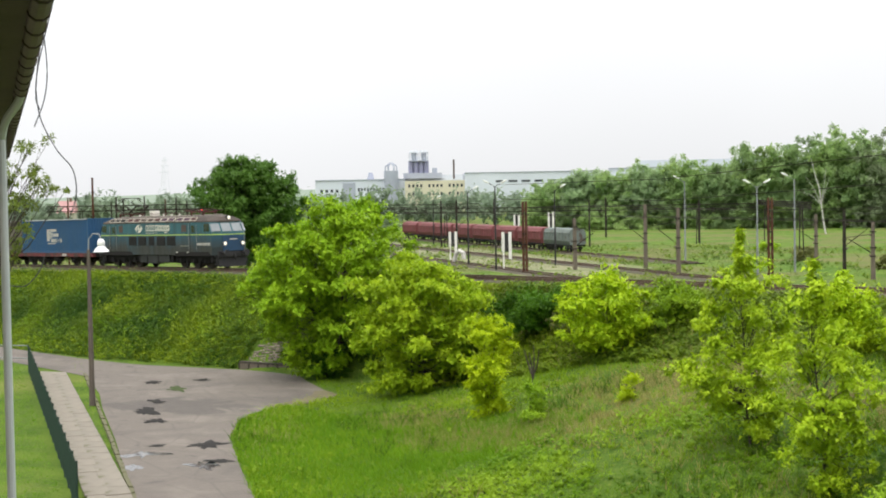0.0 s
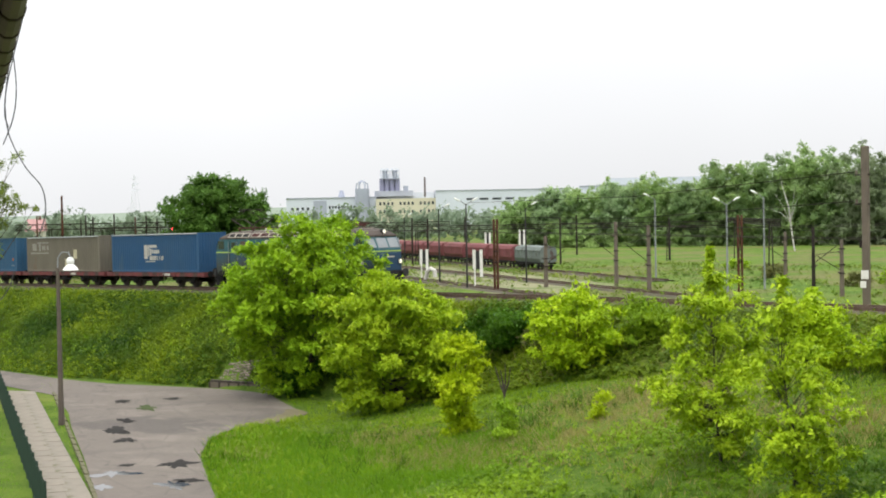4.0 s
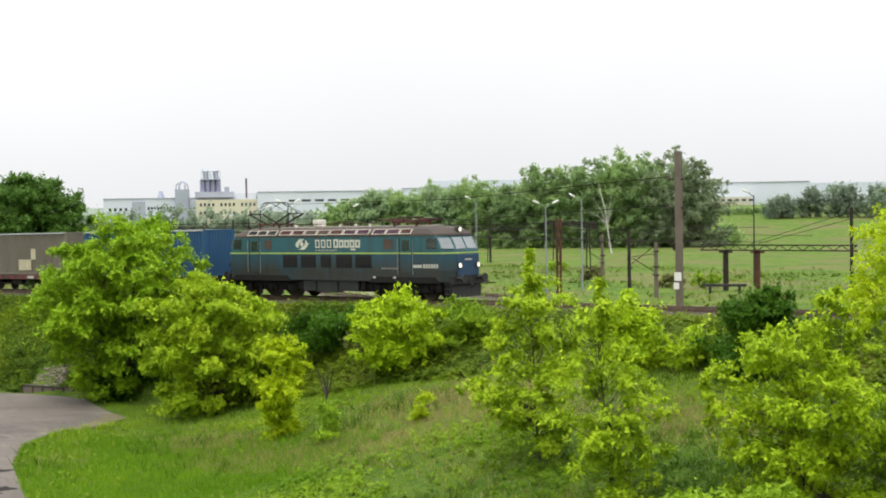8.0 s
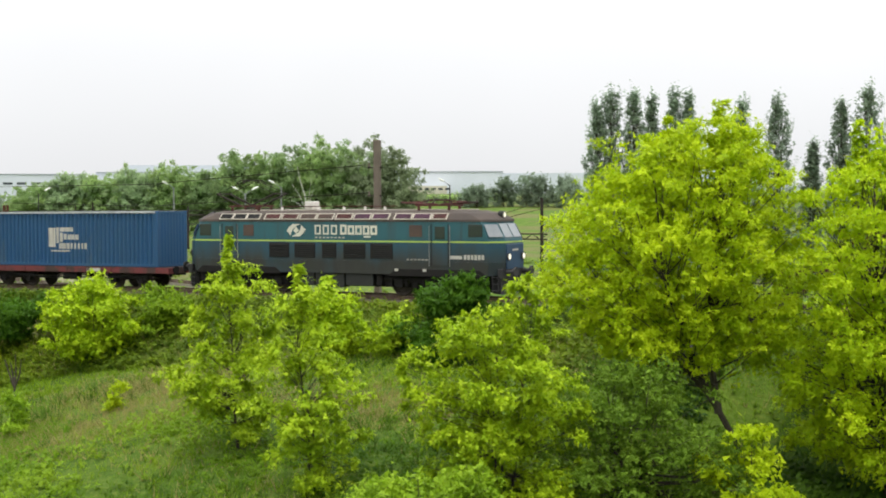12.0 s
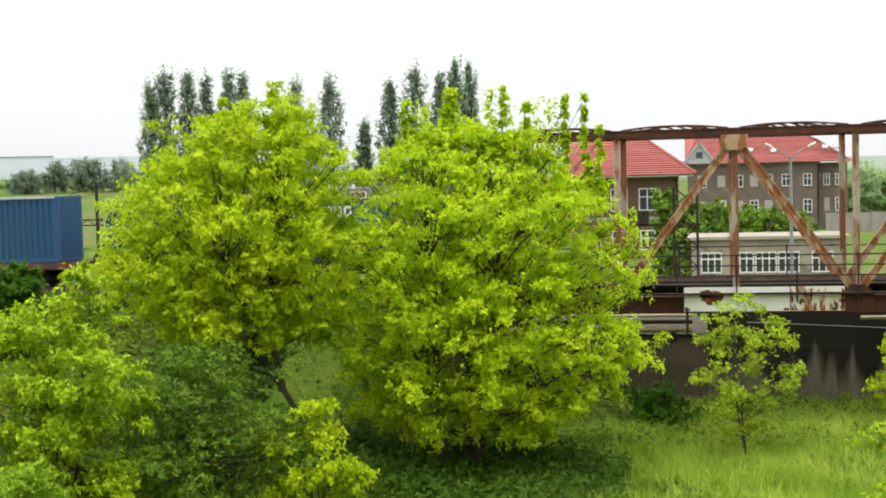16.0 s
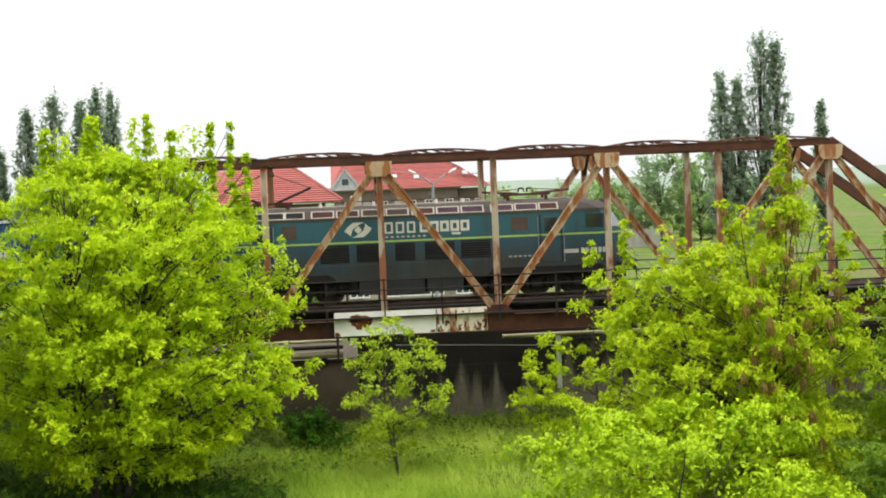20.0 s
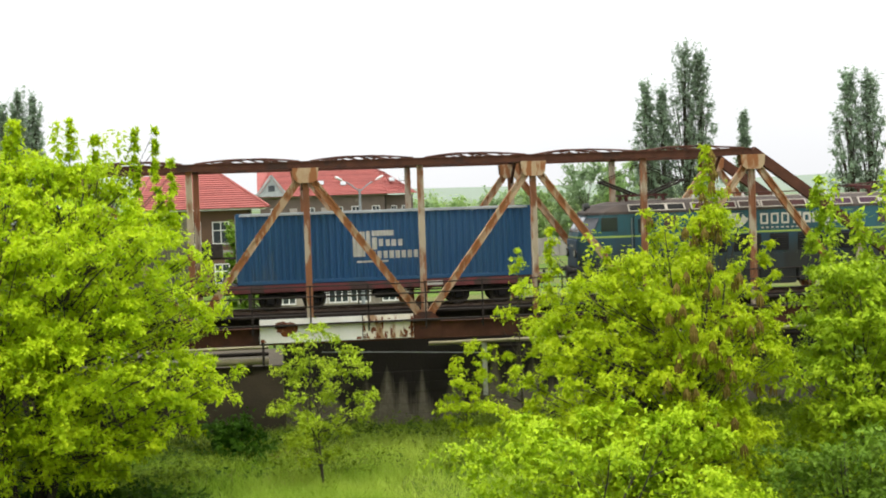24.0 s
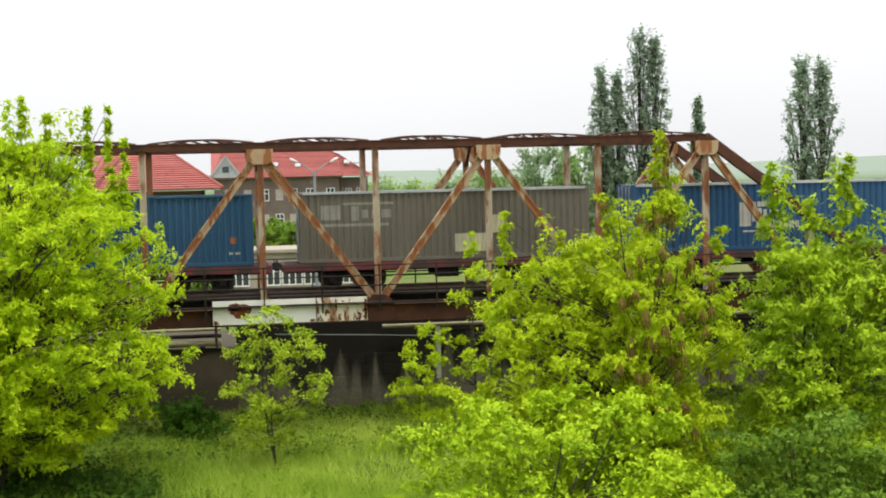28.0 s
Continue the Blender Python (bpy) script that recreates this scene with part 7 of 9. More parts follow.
def far_house():
    root = tagged(empty("brick_house"), "long two-storey sooty brick house with red hipped roof", "house")
    x0, x1, y0, y1, ze = -1.6, 17.6, 160, 173, 10.9
    part("wall", bx(x0, x1, y0, y1, 0.8, ze, 0.03), BRICK_GREY, root)
    part("cornice", bx(x0 - 0.25, x1 + 0.25, y0 - 0.3, y1 + 0.3, ze + 0.002, ze + 0.25, 0.03), CONCRETE, root)
    part("annex", bx(x1 + 0.003, x1 + 4.3, y0 + 1.6, y1 - 1.5, 0.8, ze, 0.03), BRICK_GREY, root)
    roof = part("roof", prism(bmesh.new(), [(y0 - 0.6, ze + 0.26), (y0 + 6.5, 15.4), (y1 + 0.6, ze + 0.26)], x0 - 0.4, x1 - 1.2), ROOF_RED, root, "red tiled roof")
    tiled_slope(roof, (x0 - 0.6, y0 - 0.8, ze + 0.2), (x1 + 0.4, y0 - 0.8, ze + 0.2), (x1 - 1.4, y0 + 6.4, 15.4), (x0 + 1.5, y0 + 6.4, 15.4), 20, 1)
    tiled_slope(roof, (x1 - 0.2, y0 - 0.6, ze + 0.2), (x1 + 5.0, y0 + 0.9, ze + 0.2), (x1 + 0.2, y0 + 6.4, 14.6), (x1 - 1.5, y0 + 6.4, 15.4), 18, 1)
    part("ridge", tube(bmesh.new(), [(x0 + 1.4, y0 + 6.4, 15.45), (x1 - 1.4, y0 + 6.4, 15.45)], 0.18, 8), ROOF_RED, roof)
    for x, z in ((4.0, 12.9), (11.2, 12.8), (7.8, 13.0), (18.8, 13.2), (20.3, 13.2)):
        m = Matrix.Translation((x, y0 + (z - 11.1) / 4.3 * 7.0 - 0.95, z)) @ Euler((radians(32), 0, 0)).to_matrix().to_4x4()
        part("skylight", bx(-0.42, 0.42, -0.5, 0.5, 0.05, 0.2, 0.02, m), CONT_RAIL, roof)
    # pale gable dormer on the left
    d = part("dormer", prism(bmesh.new(), [(-2.0, 11.2), (0.2, 14.1), (2.4, 11.2)], y0 - 0.9, y0 + 4, "y"), CONT_RAIL, root, "grey gabled dormer")
    for s in (-1, 1):
        bm = bmesh.new()
        beam(bm, (0.2 + s * 2.55, y0 - 1.0, 11.1), (0.2, y0 - 1.0, 14.4), 0.3, 0.22, (0, 1, 0))
        part("bargeboard", bm, CONT_RAIL, d)
    part("dormer_window", bx(-0.3, 0.7, y0 - 0.95, y0 - 0.91, 12.0, 12.9), PANE, d)
    for i, x in enumerate((0.6, 3.4, 6.0, 8.2, 10.3, 12.9, 16.0)):
        window_at(root, x, y0 - 0.003, 7.6, 1.15, 1.7, "pane" if i not in (1, 3) else "boarded")
        window_at(root, x, y0 - 0.003, 3.6, 1.15, 1.9, "boarded" if i in (0, 2, 4) else "pane")
    for x in (18.9, 20.6):
        window_at(root, x, y0 + 1.597, 7.6, 0.8, 1.6)
        window_at(root, x, y0 + 1.597, 3.7, 0.8, 2.0, "boarded" if x < 20 else "pane")
    part("downpipe", tube(bmesh.new(), [(17.5, y0 - 0.1, 0.8), (17.5, y0 - 0.1, ze)], 0.09, 6), DARK_STEEL, root)
    part("chimney", bx(3.0, 4.0, y0 + 6.6, y0 + 7.5, 14.5, 16.3, 0.03), BRICK_BROWN, roof)


def near_house():
    root = tagged(empty("signal_house"), "brown brick house with wide red hipped roof", "house")
    x0, x1, y0, y1, ze = -13.2, -2.2, 95, 105, 9.75
    part("wall", bx(x0, x1, y0, y1, 0.8, ze, 0.03), BRICK_BROWN, root)
    roof = part("roof", prism(bmesh.new(), [(y0 - 1.0, ze + 0.1), (y0 + 5, 13.7), (y1 + 1, ze + 0.1)], x0 - 1, x1 - 4.2), ROOF_RED, root, "red tiled hipped roof")
    part("soffit", bx(x0 - 1.4, x1 + 1.7, y0 - 1.3, y1 + 1.3, ze + 0.0, ze + 0.16, 0.02), WHITE, root)
    tiled_slope(roof, (x0 - 1.6, y0 - 1.5, ze + 0.17), (x1 + 2.0, y0 - 1.5, ze + 0.17), (x1 - 3.6, y0 + 5, 13.9), (x0 + 1, y0 + 5, 13.9), 17, 1)
    tiled_slope(roof, (x1 + 2.0, y0 - 1.5, ze + 0.17), (x1 + 2.0, y1 + 1.5, ze + 0.17), (x1 - 3.5, y0 + 5.3, 13.9), (x1 - 3.6, y0 + 5, 13.9), 17, 1)
    bm = bmesh.new()
    tube(bm, [(x1 + 2.0, y0 - 1.5, ze + 0.3), (x1 - 3.6, y0 + 5, 14.0)], 0.16, 6)
    tube(bm, [(x0 + 1, y0 + 5, 14.0), (x1 - 3.6, y0 + 5, 14.0)], 0.16, 6)
    part("ridge_tiles", bm, ROOF_RED, roof)
    for x in (-11.2, -8.4, -5.4):
        window_at(root, x, y0 - 0.003, 6.2, 1.7, 2.3)
        window_at(root, x, y0 - 0.003, 2.0, 1.5, 2.0)
    part("downpipe", tube(bmesh.new(), [(-2.3, y0 - 0.12, 0.8), (-2.3, y0 - 0.12, ze)], 0.1, 6), DARK_STEEL, root)
    part("band", bx(x0 - 0.05, x1 + 0.05, y0 - 0.05, y0 - 0.002, 5.2, 5.5), CONCRETE, root)


far_house()
near_house()


SHED_RENDER = mat("brown_render", (0.36, 0.32, 0.25), (0.26, 0.23, 0.18), 0.9, 0, 0.8, 12, 0.2, (0.16, 0.14, 0.11), 0.62, 0.6)


def shed():
    root = tagged(empty("concrete_shed"), "low concrete shed with wide white-framed windows", "shed")
    x0, x1, y0 = -0.6, 10.9, 52
    part("wall", bx(x0, x1, y0, y0 + 6, 0.8, 5.0, 0.03), SHED_RENDER, root)
    part("roof_slab", bx(x0 - 0.3, x1 + 0.3, y0 - 0.35, y0 + 6.3, 5.003, 5.28, 0.03), SHED_RENDER, root)
    for x in (0.9, 3.3, 5.0, 6.7, 9.2):
        win = part("window", bx(x - 0.75, x + 0.75, y0 - 0.03, y0 - 0.003, 2.5, 4.0), PANE, root)
        bm = bmesh.new()
        for k in range(4):
            a = x - 0.75 + k * 0.5
            box(bm, a - 0.04, a + 0.04, y0 - 0.08, y0 - 0.032, 2.45, 4.05)
        for z in (2.45, 3.5, 3.97):
            box(bm, x - 0.78, x + 0.78, y0 - 0.078, y0 - 0.034, z, z + 0.1)
        part("frame", bm, WHITE, win)
    root2 = tagged(empty("scaffold_tower"), "dark lattice steel tower behind the bridge", "tower")
    for dx, dy in ((0, 0), (1.5, 0), (0, 1.5), (1.5, 1.5)):
        bm = bmesh.new()
        beam(bm, (-1.6 + dx, 34 + dy, 1), (-1.6 + dx, 34 + dy, 9.3), 0.16, 0.16)
        part("leg", bm, DARK_STEEL, root2)
    for k in range(6):
        bm = bmesh.new()
        z = 1.6 + k * 1.3
        beam(bm, (-1.6, 34, z), (-0.1, 34, z + 1.3), 0.08, 0.08)
        beam(bm, (-0.1, 34, z), (-1.6, 34, z + 1.3), 0.08, 0.08)
        beam(bm, (-1.6, 34, z), (-0.1, 34, z), 0.09, 0.09)
        part("brace", bm, DARK_STEEL, root2)
    part("cabinet", bx(-4.6, -3.2, 33.6, 34.6, 7.0, 7.9, 0.03), DARK_STEEL, root2)
    bm = bmesh.new()
    beam(bm, (-4.8, 34, 6.95), (0.2, 34, 6.95), 0.2, 0.14)
    part("platform", bm, DARK_STEEL, root2)


shed()


def back_fence():
    root = tagged(empty("panel_fence"), "grey concrete panel fence before the trees", "fence")
    for k in range(14):
        x = 17.8 + k * 2.05
        part("panel", bx(x + 0.06, x + 1.99, 150, 150.1, 1.0, 3.75 - 0.03 * (k % 3), 0.01), CONCRETE, root)
        part("post", bx(x - 0.05, x + 0.05, 149.95, 150.15, 1.0, 3.95), CONCRETE, root)
    for x, c in ((27.2, (0.35, 0.03, 0.04)), (34.6, (0.06, 0.09, 0.35)), (37.0, (0.3, 0.05, 0.1))):
        r = tagged(empty("play_frame", pose(x, 146, 1.0)), "brightly painted metal playground frame", "playground")
        m = mat("play_paint", c, tuple(v * 0.7 for v in c), 0.5)
        for dx in (0, 1.1):
            bm = bmesh.new()
            beam(bm, (dx, 0, 0), (dx * 0.8 + 0.1, 0.6, 2.6), 0.16, 0.12)
            beam(bm, (dx, 1.2, 0), (dx * 0.8 + 0.1, 0.6, 2.6), 0.16, 0.12)
            part("frame_leg", bm, m, r)
        for z in (1.0, 1.9, 2.55):
            part("rung", bx(0.0, 1.2, 0.5, 0.7, z, z + 0.12), m, r)


back_fence()


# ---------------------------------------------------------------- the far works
# colours of the far works, with the haze of distance mixed in
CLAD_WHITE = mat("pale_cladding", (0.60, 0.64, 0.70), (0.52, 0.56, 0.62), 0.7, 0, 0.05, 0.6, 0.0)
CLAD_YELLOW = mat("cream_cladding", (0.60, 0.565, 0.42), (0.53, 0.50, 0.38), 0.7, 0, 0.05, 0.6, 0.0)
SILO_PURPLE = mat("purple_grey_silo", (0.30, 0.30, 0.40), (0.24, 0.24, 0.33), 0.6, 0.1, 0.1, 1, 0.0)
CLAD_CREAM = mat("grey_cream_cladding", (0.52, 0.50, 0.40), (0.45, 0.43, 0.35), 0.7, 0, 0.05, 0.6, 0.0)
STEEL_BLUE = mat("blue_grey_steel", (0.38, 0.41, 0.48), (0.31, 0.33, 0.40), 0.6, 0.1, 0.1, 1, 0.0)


def works():
    turn = math.degrees(math.atan2(601.9 - 484, -609.6 + 716.8))     # along the front
    base = pose(-716.8, 484.0, 0, rz=turn)
    root = tagged(empty("factory_hall", base), "long pale factory hall with small windows and silos", "factory")
    z0 = 1.0
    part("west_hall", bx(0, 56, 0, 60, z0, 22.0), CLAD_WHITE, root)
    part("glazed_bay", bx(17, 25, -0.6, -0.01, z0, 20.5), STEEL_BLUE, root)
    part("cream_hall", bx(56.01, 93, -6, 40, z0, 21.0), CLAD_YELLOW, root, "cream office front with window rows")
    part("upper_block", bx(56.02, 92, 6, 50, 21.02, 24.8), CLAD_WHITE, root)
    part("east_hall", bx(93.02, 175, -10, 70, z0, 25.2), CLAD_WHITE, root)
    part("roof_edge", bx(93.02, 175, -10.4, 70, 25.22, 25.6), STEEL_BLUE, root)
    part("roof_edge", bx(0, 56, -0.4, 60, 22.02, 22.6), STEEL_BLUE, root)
    for k in range(14):
        if k % 5 == 4:
            continue
        part("window", bx(58 + k * 2.5, 59.3 + k * 2.5, -6.1, -6.01, 17.0, 18.9), PANE, root)
        part("window", bx(58 + k * 2.5, 59.3 + k * 2.5, -6.1, -6.01, 12.0, 13.9), PANE, root)
    for k in range(7):
        part("window", bx(112 + k * 8, 117.5 + k * 8, -10.1, -10.01, 19.2, 20.5), PANE, root)
    for k in range(9):
        part("window", bx(26.4 + k * 1.9, 27.6 + k * 1.9, -0.1, -0.01, 15.6 if k % 3 else 15.2, 17.2), PANE, root)
    for k in range(4):
        part("window", bx(3 + k * 3.2, 4.6 + k * 3.2, -0.1, -0.01, 14.8, 16.6), PANE, root)
    tw = tagged(empty("silo_tower", base), "blue-grey silo tower with a crown of pipes", "tower")
    for i in range(4):
        part("silo", tube(bmesh.new(), [(59.6 + i * 3.2, 8, 22), (59.6 + i * 3.2, 8, 33.4)], 1.6, 12), SILO_PURPLE, tw)
    part("deck", bx(58.2, 70.8, 5, 11, 33.42, 33.9), STEEL_BLUE, tw)
    for cx_ in (61.4, 67.6):                    # two bulbous pipe cages side by side
        for k in range(9):
            q = k * 2 * math.pi / 9
            cq, sq = math.cos(q), math.sin(q)
            bm = tube(bmesh.new(), [(cx_ + 2.2 * cq, 8 + 2.2 * sq, 33.9), (cx_ + 2.9 * cq, 8 + 2.9 * sq, 36.4), (cx_ + 2.7 * cq, 8 + 2.7 * sq, 38.8), (cx_ + 1.7 * cq, 8 + 1.7 * sq, 40.2)], 0.28, 6)
            part("cage_pipe", bm, CLAD_WHITE, tw)
        part("cage_core", tube(bmesh.new(), [(cx_, 8, 33.9), (cx_, 8, 39.0)], [1.5, 1.8], 12), STEEL_BLUE, tw)
    part("base_block", bx(55, 79, 2, 20, 22.6, 26.0), STEEL_BLUE, tw)
    part("stair_block", bx(73.0, 76, 4, 14, 26.02, 29), STEEL_BLUE, tw)
    part("stack", tube(bmesh.new(), [(86.5, 6, 22), (86.5, 6, 34.2)], 0.55, 8), mat("stack_brown", (0.10, 0.07, 0.06), (0.08, 0.06, 0.05)), tw)
    t2 = tagged(empty("silo_tower", base), "smaller blue-grey silo with pipe crown", "tower")
    part("silo", tube(bmesh.new(), [(47.5, -4, 1), (47.5, -4, 27.5)], 4.4, 16), STEEL_BLUE, t2)
    for a in range(6):
        q = a * math.pi / 3
        bm = tube(bmesh.new(), [(47.5 + 3.6 * math.cos(q), -4 + 3.6 * math.sin(q), 27.5), (47.5 + 3.4 * math.cos(q), -4 + 3.4 * math.sin(q), 30.4), (47.5 + 0.6 * math.cos(q), -4 + 0.6 * math.sin(q), 32.4)], 0.45, 6)
        part("goose_pipe", bm, STEEL_BLUE, t2)
    t3 = tagged(empty("silo_tower", base), "distant small roof silo", "tower")
    part("silo", tube(bmesh.new(), [(32.5, 40, 22.7), (32.5, 40, 27.5)], [2.4, 1.2], 10), STEEL_BLUE, t3)
    wh = tagged(empty("warehouse", pose(-440.7, 724.5, 0, rz=math.degrees(math.atan2(754.2 - 724.5, -383.1 + 440.8)))), "long pale warehouse beyond the fields", "warehouse")
    part("hall", bx(-190, 65, 0, 60, 1.0, 27.0), CLAD_WHITE, wh)
    part("roof_edge", bx(-190, 65, -0.5, 60, 27.02, 27.4), STEEL_BLUE, wh)
    part("low_front", bx(6, 30, -14, -0.02, 1.0, 18.2), CLAD_CREAM, wh)
    part("far_wing", bx(65.02, 190, 20, 60, 1.0, 26.5), CLAD_WHITE, wh)
    for k in range(6):
        part("window", bx(8 + k * 4.2, 10.5 + k * 4.2, -14.1, -14.01, 15.6, 16.9), PANE, wh)
    ov = tagged(empty("warehouse", pose(-610, 760, 0, rz=40)), "long pale hall roof behind the wood", "warehouse")
    part("hall", bx(-60, 110, 0, 50, 1.0, 34.0), CLAD_WHITE, ov)


works()


# pylon steel paled towards the sky; its haze is painted on
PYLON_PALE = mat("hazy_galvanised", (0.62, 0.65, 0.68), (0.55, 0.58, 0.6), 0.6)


def pylon():
    root = tagged(empty("lattice_pylon", pose(-1150, 640, 8)), "distant steel lattice power pylon", "pylon")
    for dx, dy in ((-4, -4), (4, -4), (4, 4), (-4, 4)):
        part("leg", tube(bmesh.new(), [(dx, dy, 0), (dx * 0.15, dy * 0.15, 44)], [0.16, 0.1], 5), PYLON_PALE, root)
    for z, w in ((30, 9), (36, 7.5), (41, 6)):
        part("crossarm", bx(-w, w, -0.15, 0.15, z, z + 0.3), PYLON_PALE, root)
    for k in range(8):
        bm = bmesh.new()
        z = k * 4.5
        r0, r1 = 4 * (1 - z / 52), 4 * (1 - (z + 4.5) / 52)
        beam(bm, (-r0, -r0, z), (r1, -r1, z + 4.5), 0.12, 0.12)
        beam(bm, (r0, -r0, z), (-r1, -r1, z + 4.5), 0.12, 0.12)
        part("brace", bm, PYLON_PALE, root)


pylon()


# ---------------------------------------------------------------- street lamp, fence, headwall
def street_lamp():
    root = tagged(empty("street_lamp", pose(-68.0, -23.5, 0.0)), "old concrete street lamp with white bell shade", "street lamp")
    part("pole", tube(bmesh.new(), [(0, 0, -0.2), (0, 0, 1.6), (0, 0, 8.2)], [0.17, 0.14, 0.09], 10), mat("lamp_brown", (0.13, 0.105, 0.085), (0.09, 0.075, 0.06), 0.9), root)
    part("arm", tube(bmesh.new(), [(0, 0, 8.15), (0.05, 0, 8.75), (0.28, 0.12, 9.02), (0.62, 0.3, 9.0), (0.72, 0.35, 8.75)], 0.035, 8), LAMP_GREY, root)
    bm = tube(bmesh.new(), [(0.72, 0.35, 8.75), (0.72, 0.35, 8.6), (0.72, 0.35, 8.45), (0.72, 0.35, 8.4), (0.72, 0.35, 8.25), (0.72, 0.35, 8.08)], [0.12, 0.2, 0.2, 0.14, 0.3, 0.42], 14)
    part("shade", bm, LAMP_HEAD, root, "white enamel bell shade")


street_lamp()


def green_fence():
    root = tagged(empty("mesh_fence"), "dark green metal fence beside the pavement", "fence")
    G = mat("fence_green", (0.022, 0.05, 0.036), (0.016, 0.034, 0.026), 0.6, 0.1, 2, 20, 0.05)
    a, b = Vector((-45.0, -36.6)), Vector((-84.6, -18.9))
    bar = bpy.data.meshes.new("fence_bar")
    bm = bx(-0.016, 0.016, -0.016, 0.016, 0.05, 1.66)
    bm.to_mesh(bar)
    bm.free()
    bar.materials.append(G)
    n = 20
    for k in range(n + 1):
        p = a.lerp(b, k / n)
        part("fence_post", bx(p.x - 0.04, p.x + 0.04, p.y - 0.04, p.y + 0.04, -0.1, 1.75), G, root)
        if k == n:
            break
        q = a.lerp(b, (k + 1) / n)
        bm = bmesh.new()
        for z in (0.12, 1.6):
            beam(bm, (p.x, p.y, z), (q.x, q.y, z), 0.035, 0.04)
        panel = part("fence_panel", bm, G, root)
        for j in range(1, 15):
            c = p.lerp(q, j / 15)
            piece("fence_bar", bar, panel, pose(c.x, c.y, 0))
    r2 = tagged(empty("tube_fence"), "pale tubular fence rail at the lawn's end", "fence")
    for z in (0.9, 1.7):
        part("rail", tube(bmesh.new(), [(-84.6, -18.9, z), (-91, -22.5, z)], 0.035, 6), LAMP_GREY, r2)
    for t in (0.35, 0.7, 1.0):
        part("fence_post", tube(bmesh.new(), [(-84.6 - 6.4 * t, -18.9 - 3.6 * t, 0), (-84.6 - 6.4 * t, -18.9 - 3.6 * t, 1.75)], 0.035, 6), LAMP_GREY, r2)


green_fence()


def headwall():
    root = tagged(empty("headwall"), "low concrete headwall with dark rail at the embankment foot", "wall")
    a, b = Vector((-75.6, -8.95)), Vector((-69.4, -7.5))
    d = (b - a).normalized()
    bm = bmesh.new()
    beam(bm, (a.x, a.y, 0.13), (b.x, b.y, 0.13), 0.3, 0.5)
    part("wall", bm, POLE_CONC, root)
    bm = bmesh.new()
    beam(bm, (a.x, a.y, 0.44), (b.x, b.y, 0.44), 0.34, 0.12)
    part("rail", bm, CONCRETE_DARK, root, "dark weathered rail along the top")
    for k in range(9):
        p = a.lerp(b, k / 8)
        bm = bmesh.new()
        beam(bm, (p.x, p.y - 0.17, 0.0), (p.x, p.y - 0.17, 0.37), 0.1, 0.06)
        part("pilaster", bm, CONCRETE_DARK, root)
    pitch = tagged(empty("stone_pitching"), "patch of pale pinkish setts laid on the bank above the headwall", "paving")
    rng = random.Random(4)
    me = []
    for k in range(4):
        bm = bx(-0.1, 0.1, -0.08, 0.08, -0.08, 0.04, 0.03)
        for v in bm.verts:
            v.co += Vector([rng.uniform(-0.02, 0.02) for q in range(3)])
        me.append(bpy.data.meshes.new("sett"))
        bm.to_mesh(me[-1])
        bm.free()
        me[-1].materials.append(SETT)
    side = Vector((-d.y, d.x))
    for r in range(7):
        for c in range(11):
            if rng.random() < 0.06:
                continue
            p = a + d * (0.1 + (c + 0.5 * (r % 2)) * 0.235 + 0.035 * r) + side * (0.4 + r * 0.17 + rng.uniform(-0.03, 0.03))
            piece("sett", me[rng.randrange(4)], pitch, pose(p.x, p.y, float(land(p.x, p.y)) + 0.03 + rng.uniform(-0.02, 0.03), 22 + rng.uniform(-8, 8), rng.uniform(-8, 8), math.degrees(math.atan2(d.y, d.x)) + rng.uniform(-9, 9)))


headwall()


# ---------------------------------------------------------------- the watcher's own house, seen along its wall
def bend(pts, k=6):
    """A smooth line through points."""
    p = [Vector(q) for q in pts]
    p = [2 * p[0] - p[1]] + p + [2 * p[-1] - p[-2]]
    res = []
    for a, b, c, d in zip(p, p[1:], p[2:], p[3:]):
        for i in range(k):
            t = i / k
            res.append(0.5 * (2 * b + (c - a) * t + (2 * a - 5 * b + 4 * c - d) * t * t + (3 * b - a - 3 * c + d) * t ** 3))
    return res + [p[-2]]


